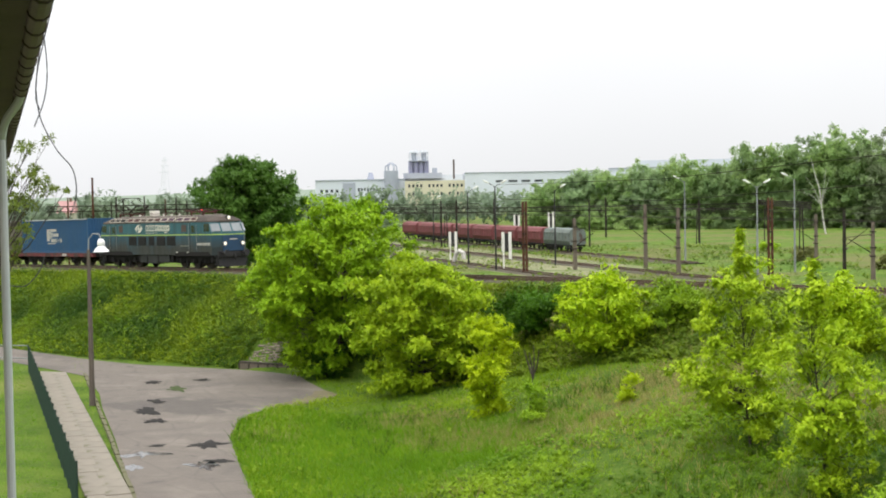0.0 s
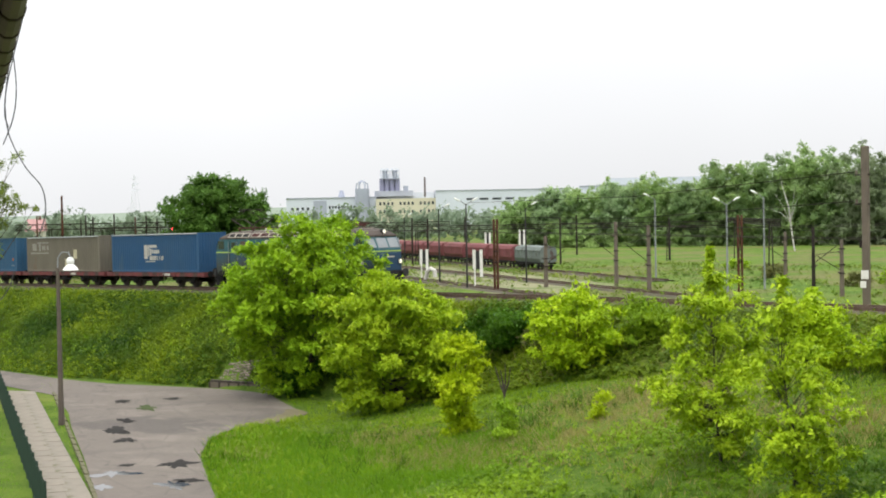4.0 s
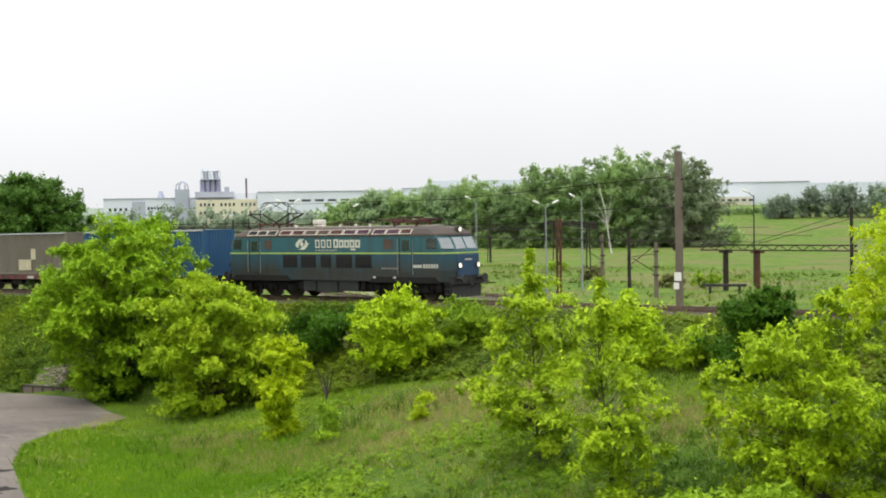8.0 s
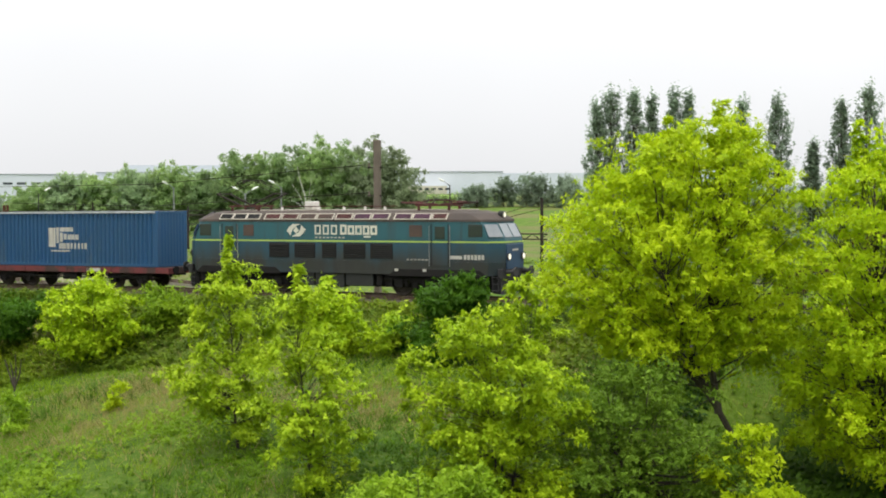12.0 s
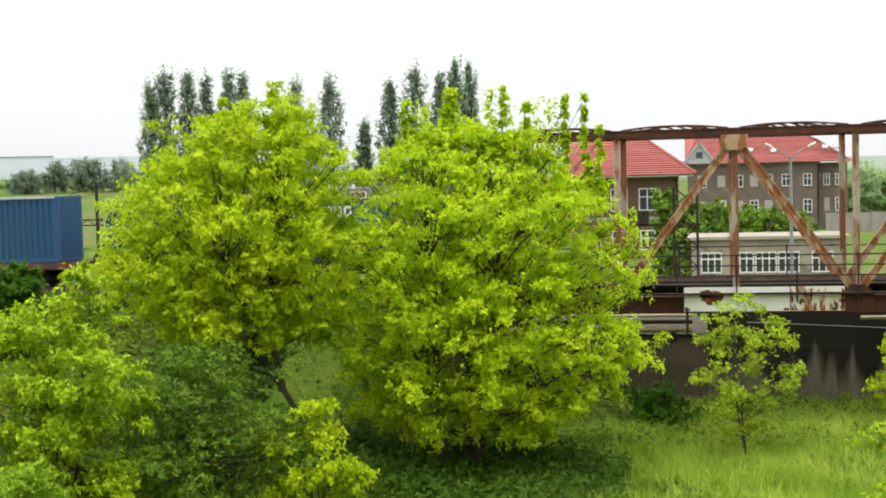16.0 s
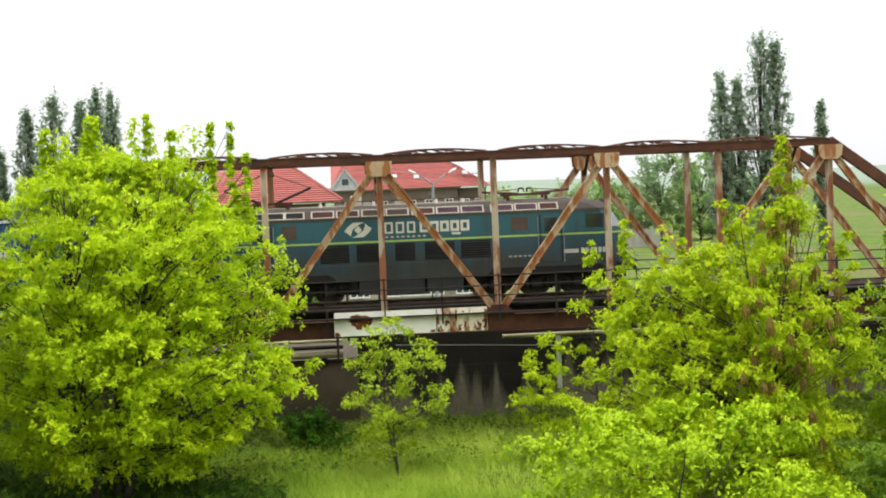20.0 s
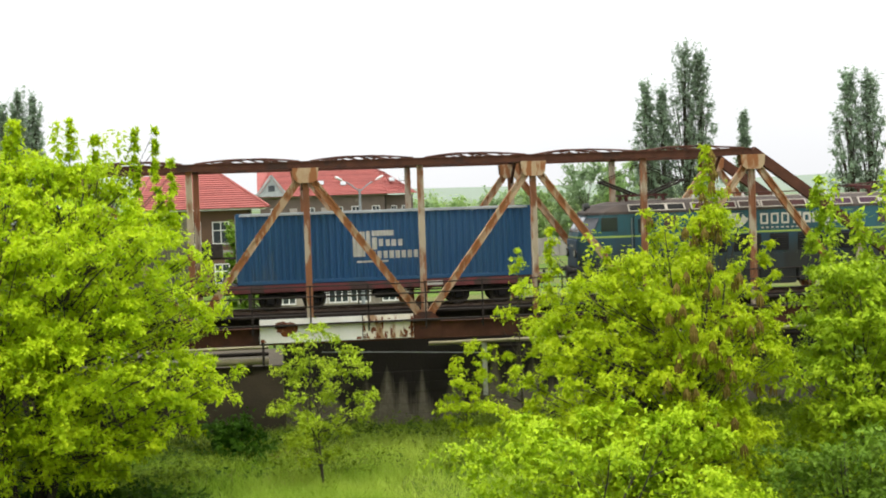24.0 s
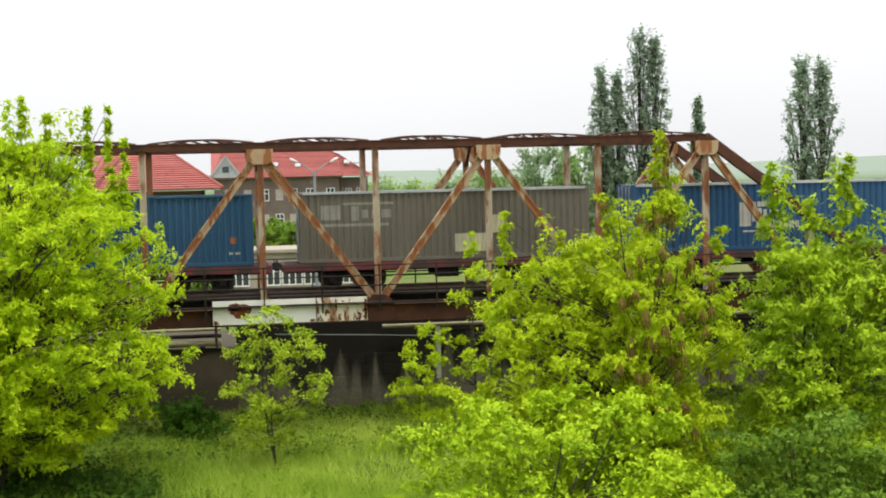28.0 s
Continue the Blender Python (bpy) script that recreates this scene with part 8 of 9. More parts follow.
def own_house():
    """Runs away from the eye towards heading -65; its wall lies just left of the eye."""
    root = tagged(empty("own_house", pose(0, YC, 0, rz=65.05)), "rendered house wall with overhanging tiled eave", "house")
    # local frame: y away along the wall, x to the right of it
    W = mat("wall_render", (0.42, 0.37, 0.31), (0.33, 0.29, 0.25), 0.9, 0, 0.8, 14, 0.1)
    part("wall", bx(-9.0, -0.12, -8, 33.0, -0.1, 11.62), W, root)
    part("soffit", bx(-0.118, 0.24, -8, 33.4, 11.66, 11.7), mat("soffit_boards", (0.09, 0.062, 0.042), (0.055, 0.04, 0.028), 0.8, 0, 2, 20, 0.1), root)
    part("roof", prism(bmesh.new(), [(-9.3, 11.72), (0.3, 11.72), (0.34, 11.82), (-4.5, 15.5), (-9.4, 11.82)], -8, 33.5, "y"), mat("own_roof", (0.06, 0.042, 0.033), (0.035, 0.026, 0.022)), root)
    for k in range(90):
        yy = -2 + k * 0.39
        part("eave_tile", bx(0.02, 0.30, yy, yy + 0.36, 11.80 + 0.008 * (k % 3), 11.86 + 0.008 * (k % 3), 0.01), EAVE_TILE, root)
    part("gutter", tube(bmesh.new(), [(0.26, -8, 11.68), (0.26, 33.2, 11.66)], 0.062, 10), GUTTER_BROWN, root)
    for k in range(44):
        part("gutter_bracket", tube(bmesh.new(), [(0.26, 1.0 + k * 0.72, 11.677 - 0.0005 * k), (0.26, 1.05 + k * 0.72, 11.677 - 0.0005 * k)], 0.07, 10), EAVE_TILE, root)
    part("downpipe", tube(bmesh.new(), bend([(0.26, 14.0, 11.63), (0.23, 14.2, 11.56), (0.12, 14.8, 11.42), (0.08, 15.0, 11.25)], 5) + [Vector((0.08, 15.0, 8.0)), Vector((0.08, 15.0, 0.0))], 0.042, 10), GUTTER, root, "pale zinc downpipe with a swan neck")
    cab = tagged(empty("hanging_cables"), "thin dark cables looping down from the eave", "cable")
    for pts in (((-14.21, -52.86, 12.79), (-14.26, -52.96, 12.36), (-14.3, -53.04, 11.94), (-14.29, -53.02, 11.55), (-14.22, -52.88, 11.2), (-14.14, -52.73, 10.97), (-14.13, -52.7, 10.7), (-14.16, -52.77, 10.45)),
                ((-14.27, -52.97, 12.54), (-14.25, -52.94, 12.06), (-14.27, -52.97, 11.73), (-14.32, -53.07, 11.43)),
                ((-14.23, -52.9, 12.73), (-14.28, -53.0, 12.27), (-14.31, -53.05, 11.79), (-14.29, -53.02, 11.61)),
                ((-14.29, -53.01, 10.04), (-14.31, -53.06, 9.89), (-14.38, -53.2, 9.73), (-14.48, -53.41, 9.76))):
        part("cable", tube(bmesh.new(), bend(pts), 0.007, 6), CABLE, cab)


CABLE = mat("cable_grey", (0.10, 0.10, 0.105), (0.06, 0.06, 0.065), 0.6)
GUTTER_BROWN = mat("weathered_gutter", (0.17, 0.135, 0.105), (0.11, 0.088, 0.07), 0.7, 0.1, 1.5, 18, 0.15)
EAVE_TILE = mat("eave_tile_brown", (0.06, 0.04, 0.03), (0.035, 0.025, 0.02), 0.85, 0, 1, 14, 0.2, rnd=0.2)
GUTTER = mat("zinc_gutter", (0.52, 0.54, 0.55), (0.42, 0.44, 0.45), 0.6, 0.1, 1, 12, 0.05)
own_house()

# ---------------------------------------------------------------- trees and bushes of the meadow
leafy("maple_tree", -67.9, -7.9, ((10.5, -0.5, 2.8), (9.8, -2.5, 3.8), (8.1, -4.1, 4.8), (5.9, -5.0, 4.8), (4.2, -4.6, 3.9), (2.8, -3.6, 3.3), (1.1, -2.2, 2.6)), LEAF_T1, "broad leafy lime-green maple standing by the road bend", 1, 450, 0.56, 11, 17, 0.165, 0.14, 3, spread=0.74, knots=3.7, inner=0.16)
# dark-leaved bush added to paint the shade at the maple's foot
leafy("dark_bush", -68.2, -8.2, ((2.2, -0.8, 1.6), (1.5, -1.2, 2.1), (0.2, -1.1, 2.2)), LEAF_DARK, "dark bush standing in for the shade under the roadside maple", 37, 60, 0.44, 11, 16, 0.14, 0.05, 4, category="bush")
leafy("maple_bush", -57.0, -10.6, ((7.3, -1.6, 1.1), (6.1, -2.8, 3.1), (4.8, -3.2, 4.2), (2.3, -2.7, 4.2), (0.2, -1.6, 3.0)), LEAF_MAPLE, "rounded yellow-green maple bush beside the big maple", 2, 230, 0.55, 12, 19, 0.165, 0.07, 4, category="bush", spread=0.76, knots=3.7, inner=0.16)
leafy("maple_bush", -44.8, -16.9, ((4.3, -0.4, 0.4), (3.5, -0.8, 0.7), (2.0, -1.2, 0.8), (0.5, -0.6, 0.6)), LEAF_YELLOW, "slender lime-green bush in the meadow", 3, 49, 0.4, 11, 18, 0.13, 0.04, 3, category="bush")
leafy("small_bush", -41.4, -17.8, ((1.5, -0.3, 0.4), (0.7, -0.6, 0.6), (0.2, -0.5, 0.5)), LEAF_MID, "knee-high green bush in the grass", 4, 17, 0.29, 10, 15, 0.1, 0.03, 2, category="bush")
leafy("small_sapling", -37.8, -16.1, ((1.35, -0.1, 0.2), (0.2, -0.25, 0.3)), LEAF_YELLOW, "tiny bright sapling in the meadow", 5, 12, 0.22, 9, 15, 0.09, 0.02, 1, category="sapling")
leafy("maple_bush", -45.6, -8.2, ((3.6, -1.1, 1.3), (3.0, -1.8, 1.8), (1.6, -2.0, 2.0), (0.3, -1.5, 1.5)), LEAF_LIME, "dense lime-green bush on the embankment", 6, 87, 0.46, 12, 18, 0.14, 0.05, 3, category="bush")
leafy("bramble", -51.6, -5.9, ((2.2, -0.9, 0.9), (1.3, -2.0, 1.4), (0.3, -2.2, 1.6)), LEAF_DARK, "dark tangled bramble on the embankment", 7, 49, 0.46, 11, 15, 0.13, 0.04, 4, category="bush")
leafy("bramble", -48.6, -6.4, ((2.2, -0.5, 0.5), (1.2, -1.3, 0.9), (0.3, -1.3, 0.9)), LEAF_TAUPE, "brownish half-bare shrub on the embankment", 8, 31, 0.4, 8, 12, 0.12, 0.04, 5, category="bush")
leafy("bramble", -54.6, -5.6, ((1.5, -0.9, 0.9), (0.4, -1.6, 1.6)), LEAF_DARK, "low dark bramble beside the tangled one", 10, 26, 0.44, 11, 15, 0.13, 0.03, 3, category="bush")
leafy("bramble", -43.4, -6.2, ((2.1, -0.4, 0.8), (1.1, -0.8, 1.6), (0.3, -0.8, 1.6)), LEAF_MID, "low green shrub on the embankment", 9, 34, 0.44, 11, 15, 0.13, 0.04, 3, category="bush")
leafy("young_maple", -28.1, -21.1, ((6.4, -0.7, 0.2), (5.8, -1.1, 0.6), (4.4, -1.5, 1.0), (3.2, -2.5, 1.2), (2.5, -2.3, 1.2), (1.3, -0.9, 1.0), (0.5, -0.6, 0.8)), LEAF_MAPLE, "young open-crowned lime-green maple in the meadow", 11, 105, 0.38, 11, 15, 0.12, 0.055, 1, inner=0.08, plumes=((-0.3, 5.0, 7.2, 0.42, 10),), spread=0.95, droop=0.5)
leafy("young_maple", -23.1, -24.3, ((6.2, -0.8, 0.0), (5.4, -1.1, 0.2), (4.6, -1.3, 0.6), (3.6, -1.3, 1.3), (1.7, -1.4, 1.3), (0.4, -1.1, 0.9)), LEAF_MAPLE, "young airy maple with thin dark stem", 12, 100, 0.38, 11, 15, 0.115, 0.05, 1, inner=0.06, plumes=((-0.4, 5.0, 6.8, 0.4, 9),), spread=0.95, droop=0.5)
leafy("maple_bush", -31.4, -10.4, ((2.6, -0.8, 0.8), (1.9, -1.2, 1.4), (0.4, -1.2, 1.4)), LEAF_LIME, "fresh green bush at the embankment foot", 13, 49, 0.44, 12, 17, 0.14, 0.05, 3, category="bush")
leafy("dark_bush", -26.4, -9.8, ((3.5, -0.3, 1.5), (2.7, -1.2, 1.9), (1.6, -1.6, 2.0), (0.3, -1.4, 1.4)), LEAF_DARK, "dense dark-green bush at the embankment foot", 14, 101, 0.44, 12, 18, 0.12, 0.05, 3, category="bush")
leafy("bramble", -28.9, -9.2, ((1.7, -0.5, 0.5), (0.9, -1.0, 0.9), (0.2, -1.0, 0.9)), LEAF_MAPLE, "pale scrubby bush beside the dark one", 15, 23, 0.37, 10, 15, 0.12, 0.03, 3, category="bush")
leafy("young_maple", -17.5, -22.8, ((6.4, 0.1, 1.0), (5.8, -0.9, 1.2), (4.9, -2.2, 1.6), (4.1, -2.8, 1.9), (2.6, -2.5, 2.0), (0.6, -2.2, 2.0)), LEAF_LIME, "bright yellow-green young maple with spreading boughs", 16, 175, 0.42, 11, 17, 0.115, 0.05, 3, droop=0.5, inner=0.12, plumes=((0.6, 5.6, 6.8, 0.4, 4), (-2.9, 3.0, 4.4, 0.35, 5)))
leafy("maple_tree", -12.6, -15.0, ((12.0, -1.5, 0.4), (11.4, -3.5, 0.9), (10.5, -5.0, 1.4), (8.8, -6.3, 1.7), (7.0, -6.6, 1.7), (5.8, -6.0, 1.3), (4.6, -4.9, 0.8)), LEAF_YELLOW, "large forked maple with bright yellow-green crown", 17, 600, 0.5, 10, 18, 0.115, 0.135, inner=0.12,
      spines=(((0.3, 0, -0.3), (-0.2, 0, 1.4), (-0.9, 0, 2.7), (-1.4, 0.1, 3.4), (-2.6, 0.2, 4.6), (-3.8, 0.4, 6.2), (-4.4, 0.3, 8.4)), ((-0.9, 0, 2.6), (-1.1, -0.1, 4.0), (-1.2, -0.2, 6.0), (-0.9, -0.3, 8.6), (-1.0, -0.3, 11.0)),
              ((-1.2, 0, 3.2), (-1.9, -0.6, 4.8), (-2.6, -1.0, 7.0), (-2.9, -1.2, 10.2))), plumes=((-0.9, 10.8, 12.7, 0.5, 6), (-2.5, 10.6, 12.1, 0.5, 5)))
leafy("apple_tree", -14.6, -19.9, ((4.2, -1.4, 0.8), (3.2, -2.3, 2.0), (1.5, -2.9, 3.2), (0.5, -2.4, 2.8)), LEAF_GREY, "grey-green old apple tree below the maple", 18, 170, 0.48, 10, 16, 0.1, 0.08, 3, inner=0.16)
leafy("maple_bush", -11.2, -19.6, ((3.5, -0.4, 0.3), (2.7, -1.1, 0.9), (1.2, -1.4, 1.5), (0.3, -1.2, 1.3)), LEAF_YELLOW, "leafy bush under the large maples", 19, 49, 0.42, 10, 16, 0.13, 0.04, 3, category="bush", inner=0.12)
leafy("maple_bush", -17.6, -27.6, ((2.6, -1.4, 1.2), (1.6, -2.2, 2.2), (0.3, -2.2, 2.2)), LEAF_MID, "green undergrowth bush beneath the young maple", 36, 63, 0.46, 11, 16, 0.11, 0.04, 3, category="bush")
leafy("maple_tree", -8.4, -11.0, ((12.2, -0.9, 1.6), (11.5, -2.6, 3.4), (9.9, -3.8, 5.5), (7.6, -4.2, 6.2), (5.4, -4.8, 6.5), (3.0, -3.7, 5.3), (1.7, -2.5, 3.8)), LEAF_HUGE, "huge dense lime maple beside the bridge", 20, 820, 0.52, 10, 18, 0.125, 0.2, 3, inner=0.1,
      plumes=((0.0, 11.4, 13.4, 0.45, 12), (-1.5, 10.8, 13.0, 0.4, 11), (1.8, 11.0, 13.5, 0.17, 9), (2.6, 10.8, 13.0, 0.17, 8), (3.9, 10.2, 13.2, 0.16, 10), (4.6, 9.8, 13.1, 0.17, 11), (5.1, 9.2, 12.0, 0.17, 9)))
leafy("sapling", 1.5, -8.5, ((6.0, -0.5, 0.2), (5.5, -1.4, 1.0), (4.3, -1.7, 2.0), (3.1, -1.9, 2.3), (1.9, -1.2, 1.3), (1.2, -0.6, 0.8)), LEAF_SAP, "airy green sapling in the long grass", 21, 120, 0.3, 8, 11, 0.1, 0.045, 2, inner=0.04, shell=0.6, spread=0.75)
leafy("sapling", 8.9, -6.4, ((8.0, 0.1, 0.6), (6.8, -0.5, 1.0), (5.6, -0.6, 1.4), (4.4, -1.1, 1.5), (3.2, -1.6, 1.9), (1.6, -1.5, 1.9)), LEAF_BRIGHT, "tall slender maple sapling before the bridge", 22, 92, 0.3, 8, 12, 0.105, 0.05, spines=(((0.3, 0, -0.3), (0.35, 0, 2.5), (0.3, 0, 5.0), (0.35, 0, 8.0)), ((0.3, 0, 1.2), (1.0, 0, 2.9), (1.5, 0, 3.9))), inner=0.04, plumes=((0.35, 6.8, 8.4, 0.4, 5),), spread=0.75)
leafy("sapling", 7.0, -6.6, ((4.9, -0.1, 0.3), (3.9, -0.7, 0.8), (2.4, -0.9, 0.8), (1.4, -0.5, 0.5)), LEAF_BRIGHT, "thin young maple before the bridge", 23, 44, 0.28, 8, 11, 0.1, 0.03, 1, inner=0.04, spread=0.75)
leafy("maple_tree", 12.6, -16.2, ((10.3, 0.5, 1.5), (9.5, -0.1, 1.9), (8.6, -1.4, 2.2), (7.8, -3.2, 2.5), (7.0, -4.2, 2.8), (5.4, -4.7, 3.3), (3.4, -4.9, 3.2), (1.0, -4.3, 3.0)), LEAF_YELLOW, "bright maple hung with brown seed clusters", 24, 560, 0.42, 10, 16, 0.115, 0.1, 4, inner=0.12, seeds=110, shell=0.7, droop=0.6, spread=1.0, knots=2.8,
      plumes=((1.0, 9.4, 11.9, 0.5, 9), (-0.8, 6.6, 10.0, 0.5, 10), (-3.9, 5.4, 9.5, 0.55, 14), (-2.1, 6.0, 8.9, 0.5, 9), (2.8, 5.8, 9.0, 0.5, 10)))
leafy("maple_bush", 8.6, -21.0, ((4.1, -1.6, 2.4), (3.5, -3.2, 4.6), (2.5, -4.5, 5.4), (0.4, -4.9, 5.6)), LEAF_LIME, "spreading low lime-green maple scrub", 25, 195, 0.48, 11, 18, 0.115, 0.06, 4, category="bush", inner=0.12, droop=0.5, plumes=((3.4, 3.4, 4.8, 0.35, 4), (-1.8, 3.2, 4.3, 0.4, 4)))
leafy("maple_tree", 18.9, -16.4, ((8.2, -2.0, 1.4), (7.2, -2.3, 2.6), (5.2, -2.6, 3.2), (1.0, -2.4, 3.2)), LEAF_MAPLE, "tall many-stemmed green maple before the bridge end", 26, 330, 0.48, 10, 18, 0.12, 0.09, 5, inner=0.16, droop=0.45,
      plumes=((-1.5, 6.6, 10.8, 0.65, 18), (-0.3, 7.0, 9.8, 0.45, 9), (0.9, 6.6, 11.0, 0.7, 20), (2.6, 6.0, 9.4, 0.55, 12)))
leafy("maple_bush", 15.9, -21.6, ((3.6, -1.2, 1.4), (2.6, -2.2, 2.4), (0.4, -2.4, 2.4)), LEAF_GREY, "leafy green scrub in front of the maples", 27, 81, 0.48, 11, 17, 0.12, 0.05, 4, category="bush")
leafy("elder_bush", -1.6, -1.6, ((1.9, -0.6, 0.5), (1.2, -1.5, 1.2), (0.3, -1.6, 1.4)), LEAF_DARK, "low dark elder bush under the bridge", 28, 37, 0.4, 10, 14, 0.13, 0.03, 3, category="bush")


def dead_stump():
    root = tagged(empty("dead_sapling", pose(-46.1, -12.9, float(land(-46.1, -12.9)))), "bare dead sapling with forked twigs", "sapling")
    part("stem", tube(bmesh.new(), [(0, 0, -0.1), (0.02, 0, 0.6), (0, 0, 1.0)], [0.055, 0.05, 0.04], 6), BARK, root)
    for dx, hh in ((-0.55, 1.75), (0.42, 1.8), (0.08, 2.0), (-0.22, 1.65)):
        part("twig", tube(bmesh.new(), [(0, 0, 0.5), (dx * 0.6, 0.05, 1.1), (dx, 0, hh)], [0.045, 0.036, 0.018], 5), BARK, root)


dead_stump()

# birch by the watcher's house, its crown showing beside the cables
leafy("birch_tree", -37.7, -41.8, ((12.9, -0.6, 0.3), (12.2, -0.9, 0.8), (11.4, -0.9, 1.3), (10.7, -0.8, 0.8), (10.2, -0.8, 0.1), (9.7, -0.8, 0.3), (9.2, -0.9, 0.55)), LEAF_BIRCH, "thin-leaved birch near the house wall", 29, 46, 0.32, 7, 9, 0.1, 0.1, 1, inner=0.0, flat=0.4, spread=1.1, spines=(((-1.9, 0, -0.3), (-1.8, 0, 6.0), (-1.5, 0, 9.5), (-1.1, 0, 12.6)),))

# ---------------------------------------------------------------- poplars, woods, far trees
for i, (x, y, zt, r) in enumerate(((-62.2, 98.0, 21.7, 1.2), (-60.6, 98.5, 23.2, 1.4), (-58.2, 99.5, 23.0, 1.1), (-56.2, 100.2, 22.4, 1.0), (-53.8, 101, 23.0, 1.2), (-52.3, 101.6, 22.7, 1.1), (-46.4, 103.3, 21.8, 1.2),
                                   (-42.6, 104.4, 22.0, 1.6), (-38.7, 105.3, 16.8, 0.9), (-35.6, 106, 21.4, 1.2), (-32.8, 106.6, 23.2, 1.6), (-29.9, 107.1, 22.3, 1.0), (-28.1, 107.5, 23.7, 1.1), (-26.4, 107.7, 23.2, 1.1),
                                   (43.9, 104, 22.9, 1.2), (45.7, 103.6, 22.2, 1.1), (48.2, 102.8, 27.1, 1.6), (49.9, 102.4, 26.4, 1.3), (54.6, 100.8, 18.9, 0.7), (65.5, 96.6, 23.4, 1.5), (67.6, 95.9, 22.8, 1.5))):
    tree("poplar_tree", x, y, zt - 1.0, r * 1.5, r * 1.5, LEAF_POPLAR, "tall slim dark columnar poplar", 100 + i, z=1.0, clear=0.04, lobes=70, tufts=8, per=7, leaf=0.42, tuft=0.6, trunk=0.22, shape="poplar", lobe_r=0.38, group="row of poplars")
leafy("linden_tree", -156.8, 47.7, ((15.1, -3.0, 1.2), (14.2, -4.8, 3.4), (12.9, -5.5, 5.8), (10.7, -6.8, 7.2), (8.5, -6.6, 7.0), (5.5, -5.5, 5.9), (2.5, -4.0, 4.5)), LEAF_LINDEN, "dense round dark-green linden beyond the track", 130, 360, 0.9, 9, 11, 0.36, 0.3, 1, z=1.0, spread=0.7)
rng_w = random.Random(11)
# the wood beyond the sidings: heading, range, height, half width; heights rise towards its right-hand end
WOOD = [(-43.6 + 0.94 * i, 402 - 1.6 * i) for i in range(16)] + [(-43.0 + 1.45 * i, 440 - 1.5 * i) for i in range(10)]
for i, (a, d) in enumerate(WOOD):
    a += rng_w.uniform(-0.3, 0.3)
    x, y = d * math.sin(radians(a)), YC + d * math.cos(radians(a))
    h = float(np.interp(a, [-45.5, -42.6, -41.3, -40.1, -38.7, -36.4, -35.3, -34.0, -33.1, -32.4, -31.5, -30.5, -28.9], [9.5, 14.8, 15.6, 16.8, 17.5, 18.6, 22.2, 22.2, 26, 25.5, 23, 23.5, 21])) + (0.6 if i > 15 else 0.0)
    w = 5.6 + 0.09 * h
    h *= rng_w.uniform(0.9, 1.08)
    willow = i in (14, 15)
    # trees further left get paler leaves, so the colour carries more haze
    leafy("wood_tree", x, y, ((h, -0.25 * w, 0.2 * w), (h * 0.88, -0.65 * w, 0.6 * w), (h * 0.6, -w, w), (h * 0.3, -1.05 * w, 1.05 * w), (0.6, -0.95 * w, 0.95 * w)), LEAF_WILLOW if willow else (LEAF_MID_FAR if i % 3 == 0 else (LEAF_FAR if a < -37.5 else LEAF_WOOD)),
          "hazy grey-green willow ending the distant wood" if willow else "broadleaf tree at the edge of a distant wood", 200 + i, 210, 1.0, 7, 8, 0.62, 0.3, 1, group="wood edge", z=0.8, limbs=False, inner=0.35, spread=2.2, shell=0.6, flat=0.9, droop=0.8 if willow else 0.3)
for i in range(12):
    x = -262 + i * 7
    r = rng_w.uniform(3.4, 5)
    leafy("wood_bush", x, 232 + i * 4.4 + rng_w.uniform(-3, 3), ((rng_w.uniform(4, 7), -0.4 * r, 0.4 * r), (2.6, -r, r), (0.3, -r, r)), LEAF_MID_FAR, "low scrub in front of the distant wood", 240 + i, 30, 1.4, 9, 10, 0.7, 0.15, 2, category="bush", group="wood edge", z=0.8, limbs=False)
bt = tagged(empty("birch_tree", pose(-179.3, 216.8, 0.9)), "leaning white-barked birch at the wood edge", "tree")
part("trunk", tube(bmesh.new(), [(0.6, 0, 0), (0, 0, 3), (-0.9, 0, 10), (-2.3, 0, 14), (-3.0, 0, 17)], [0.2, 0.18, 0.13, 0.08, 0.04], 7), BARK_WHITE, bt)
for e in ((-4.6, 0, 13), (0.8, 0, 14.5), (-5.5, 0, 9.5), (1.5, 0, 12)):
    part("limb", tube(bmesh.new(), [(-0.5, 0, 6.5), ((e[0] - 0.5) / 2, 0.2, (e[2] + 6.5) / 2 + 0.6), e], [0.07, 0.05, 0.025], 5), BARK_WHITE, bt)
for i in range(46):                              # belts of far trees along the horizon
    t = i / 45
    a = radians(-68 + 36 * t)
    dd = 430 + 150 * rng_w.random()
    if -48 < math.degrees(a) < -28 and i % 2:
        dd += 120
    fx, fy = dd * math.sin(a), YC + dd * math.cos(a)
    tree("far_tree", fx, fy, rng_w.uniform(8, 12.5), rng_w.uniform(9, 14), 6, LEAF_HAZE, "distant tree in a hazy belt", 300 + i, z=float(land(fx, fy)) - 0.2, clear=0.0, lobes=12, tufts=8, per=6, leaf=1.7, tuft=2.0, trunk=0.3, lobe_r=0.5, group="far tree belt")
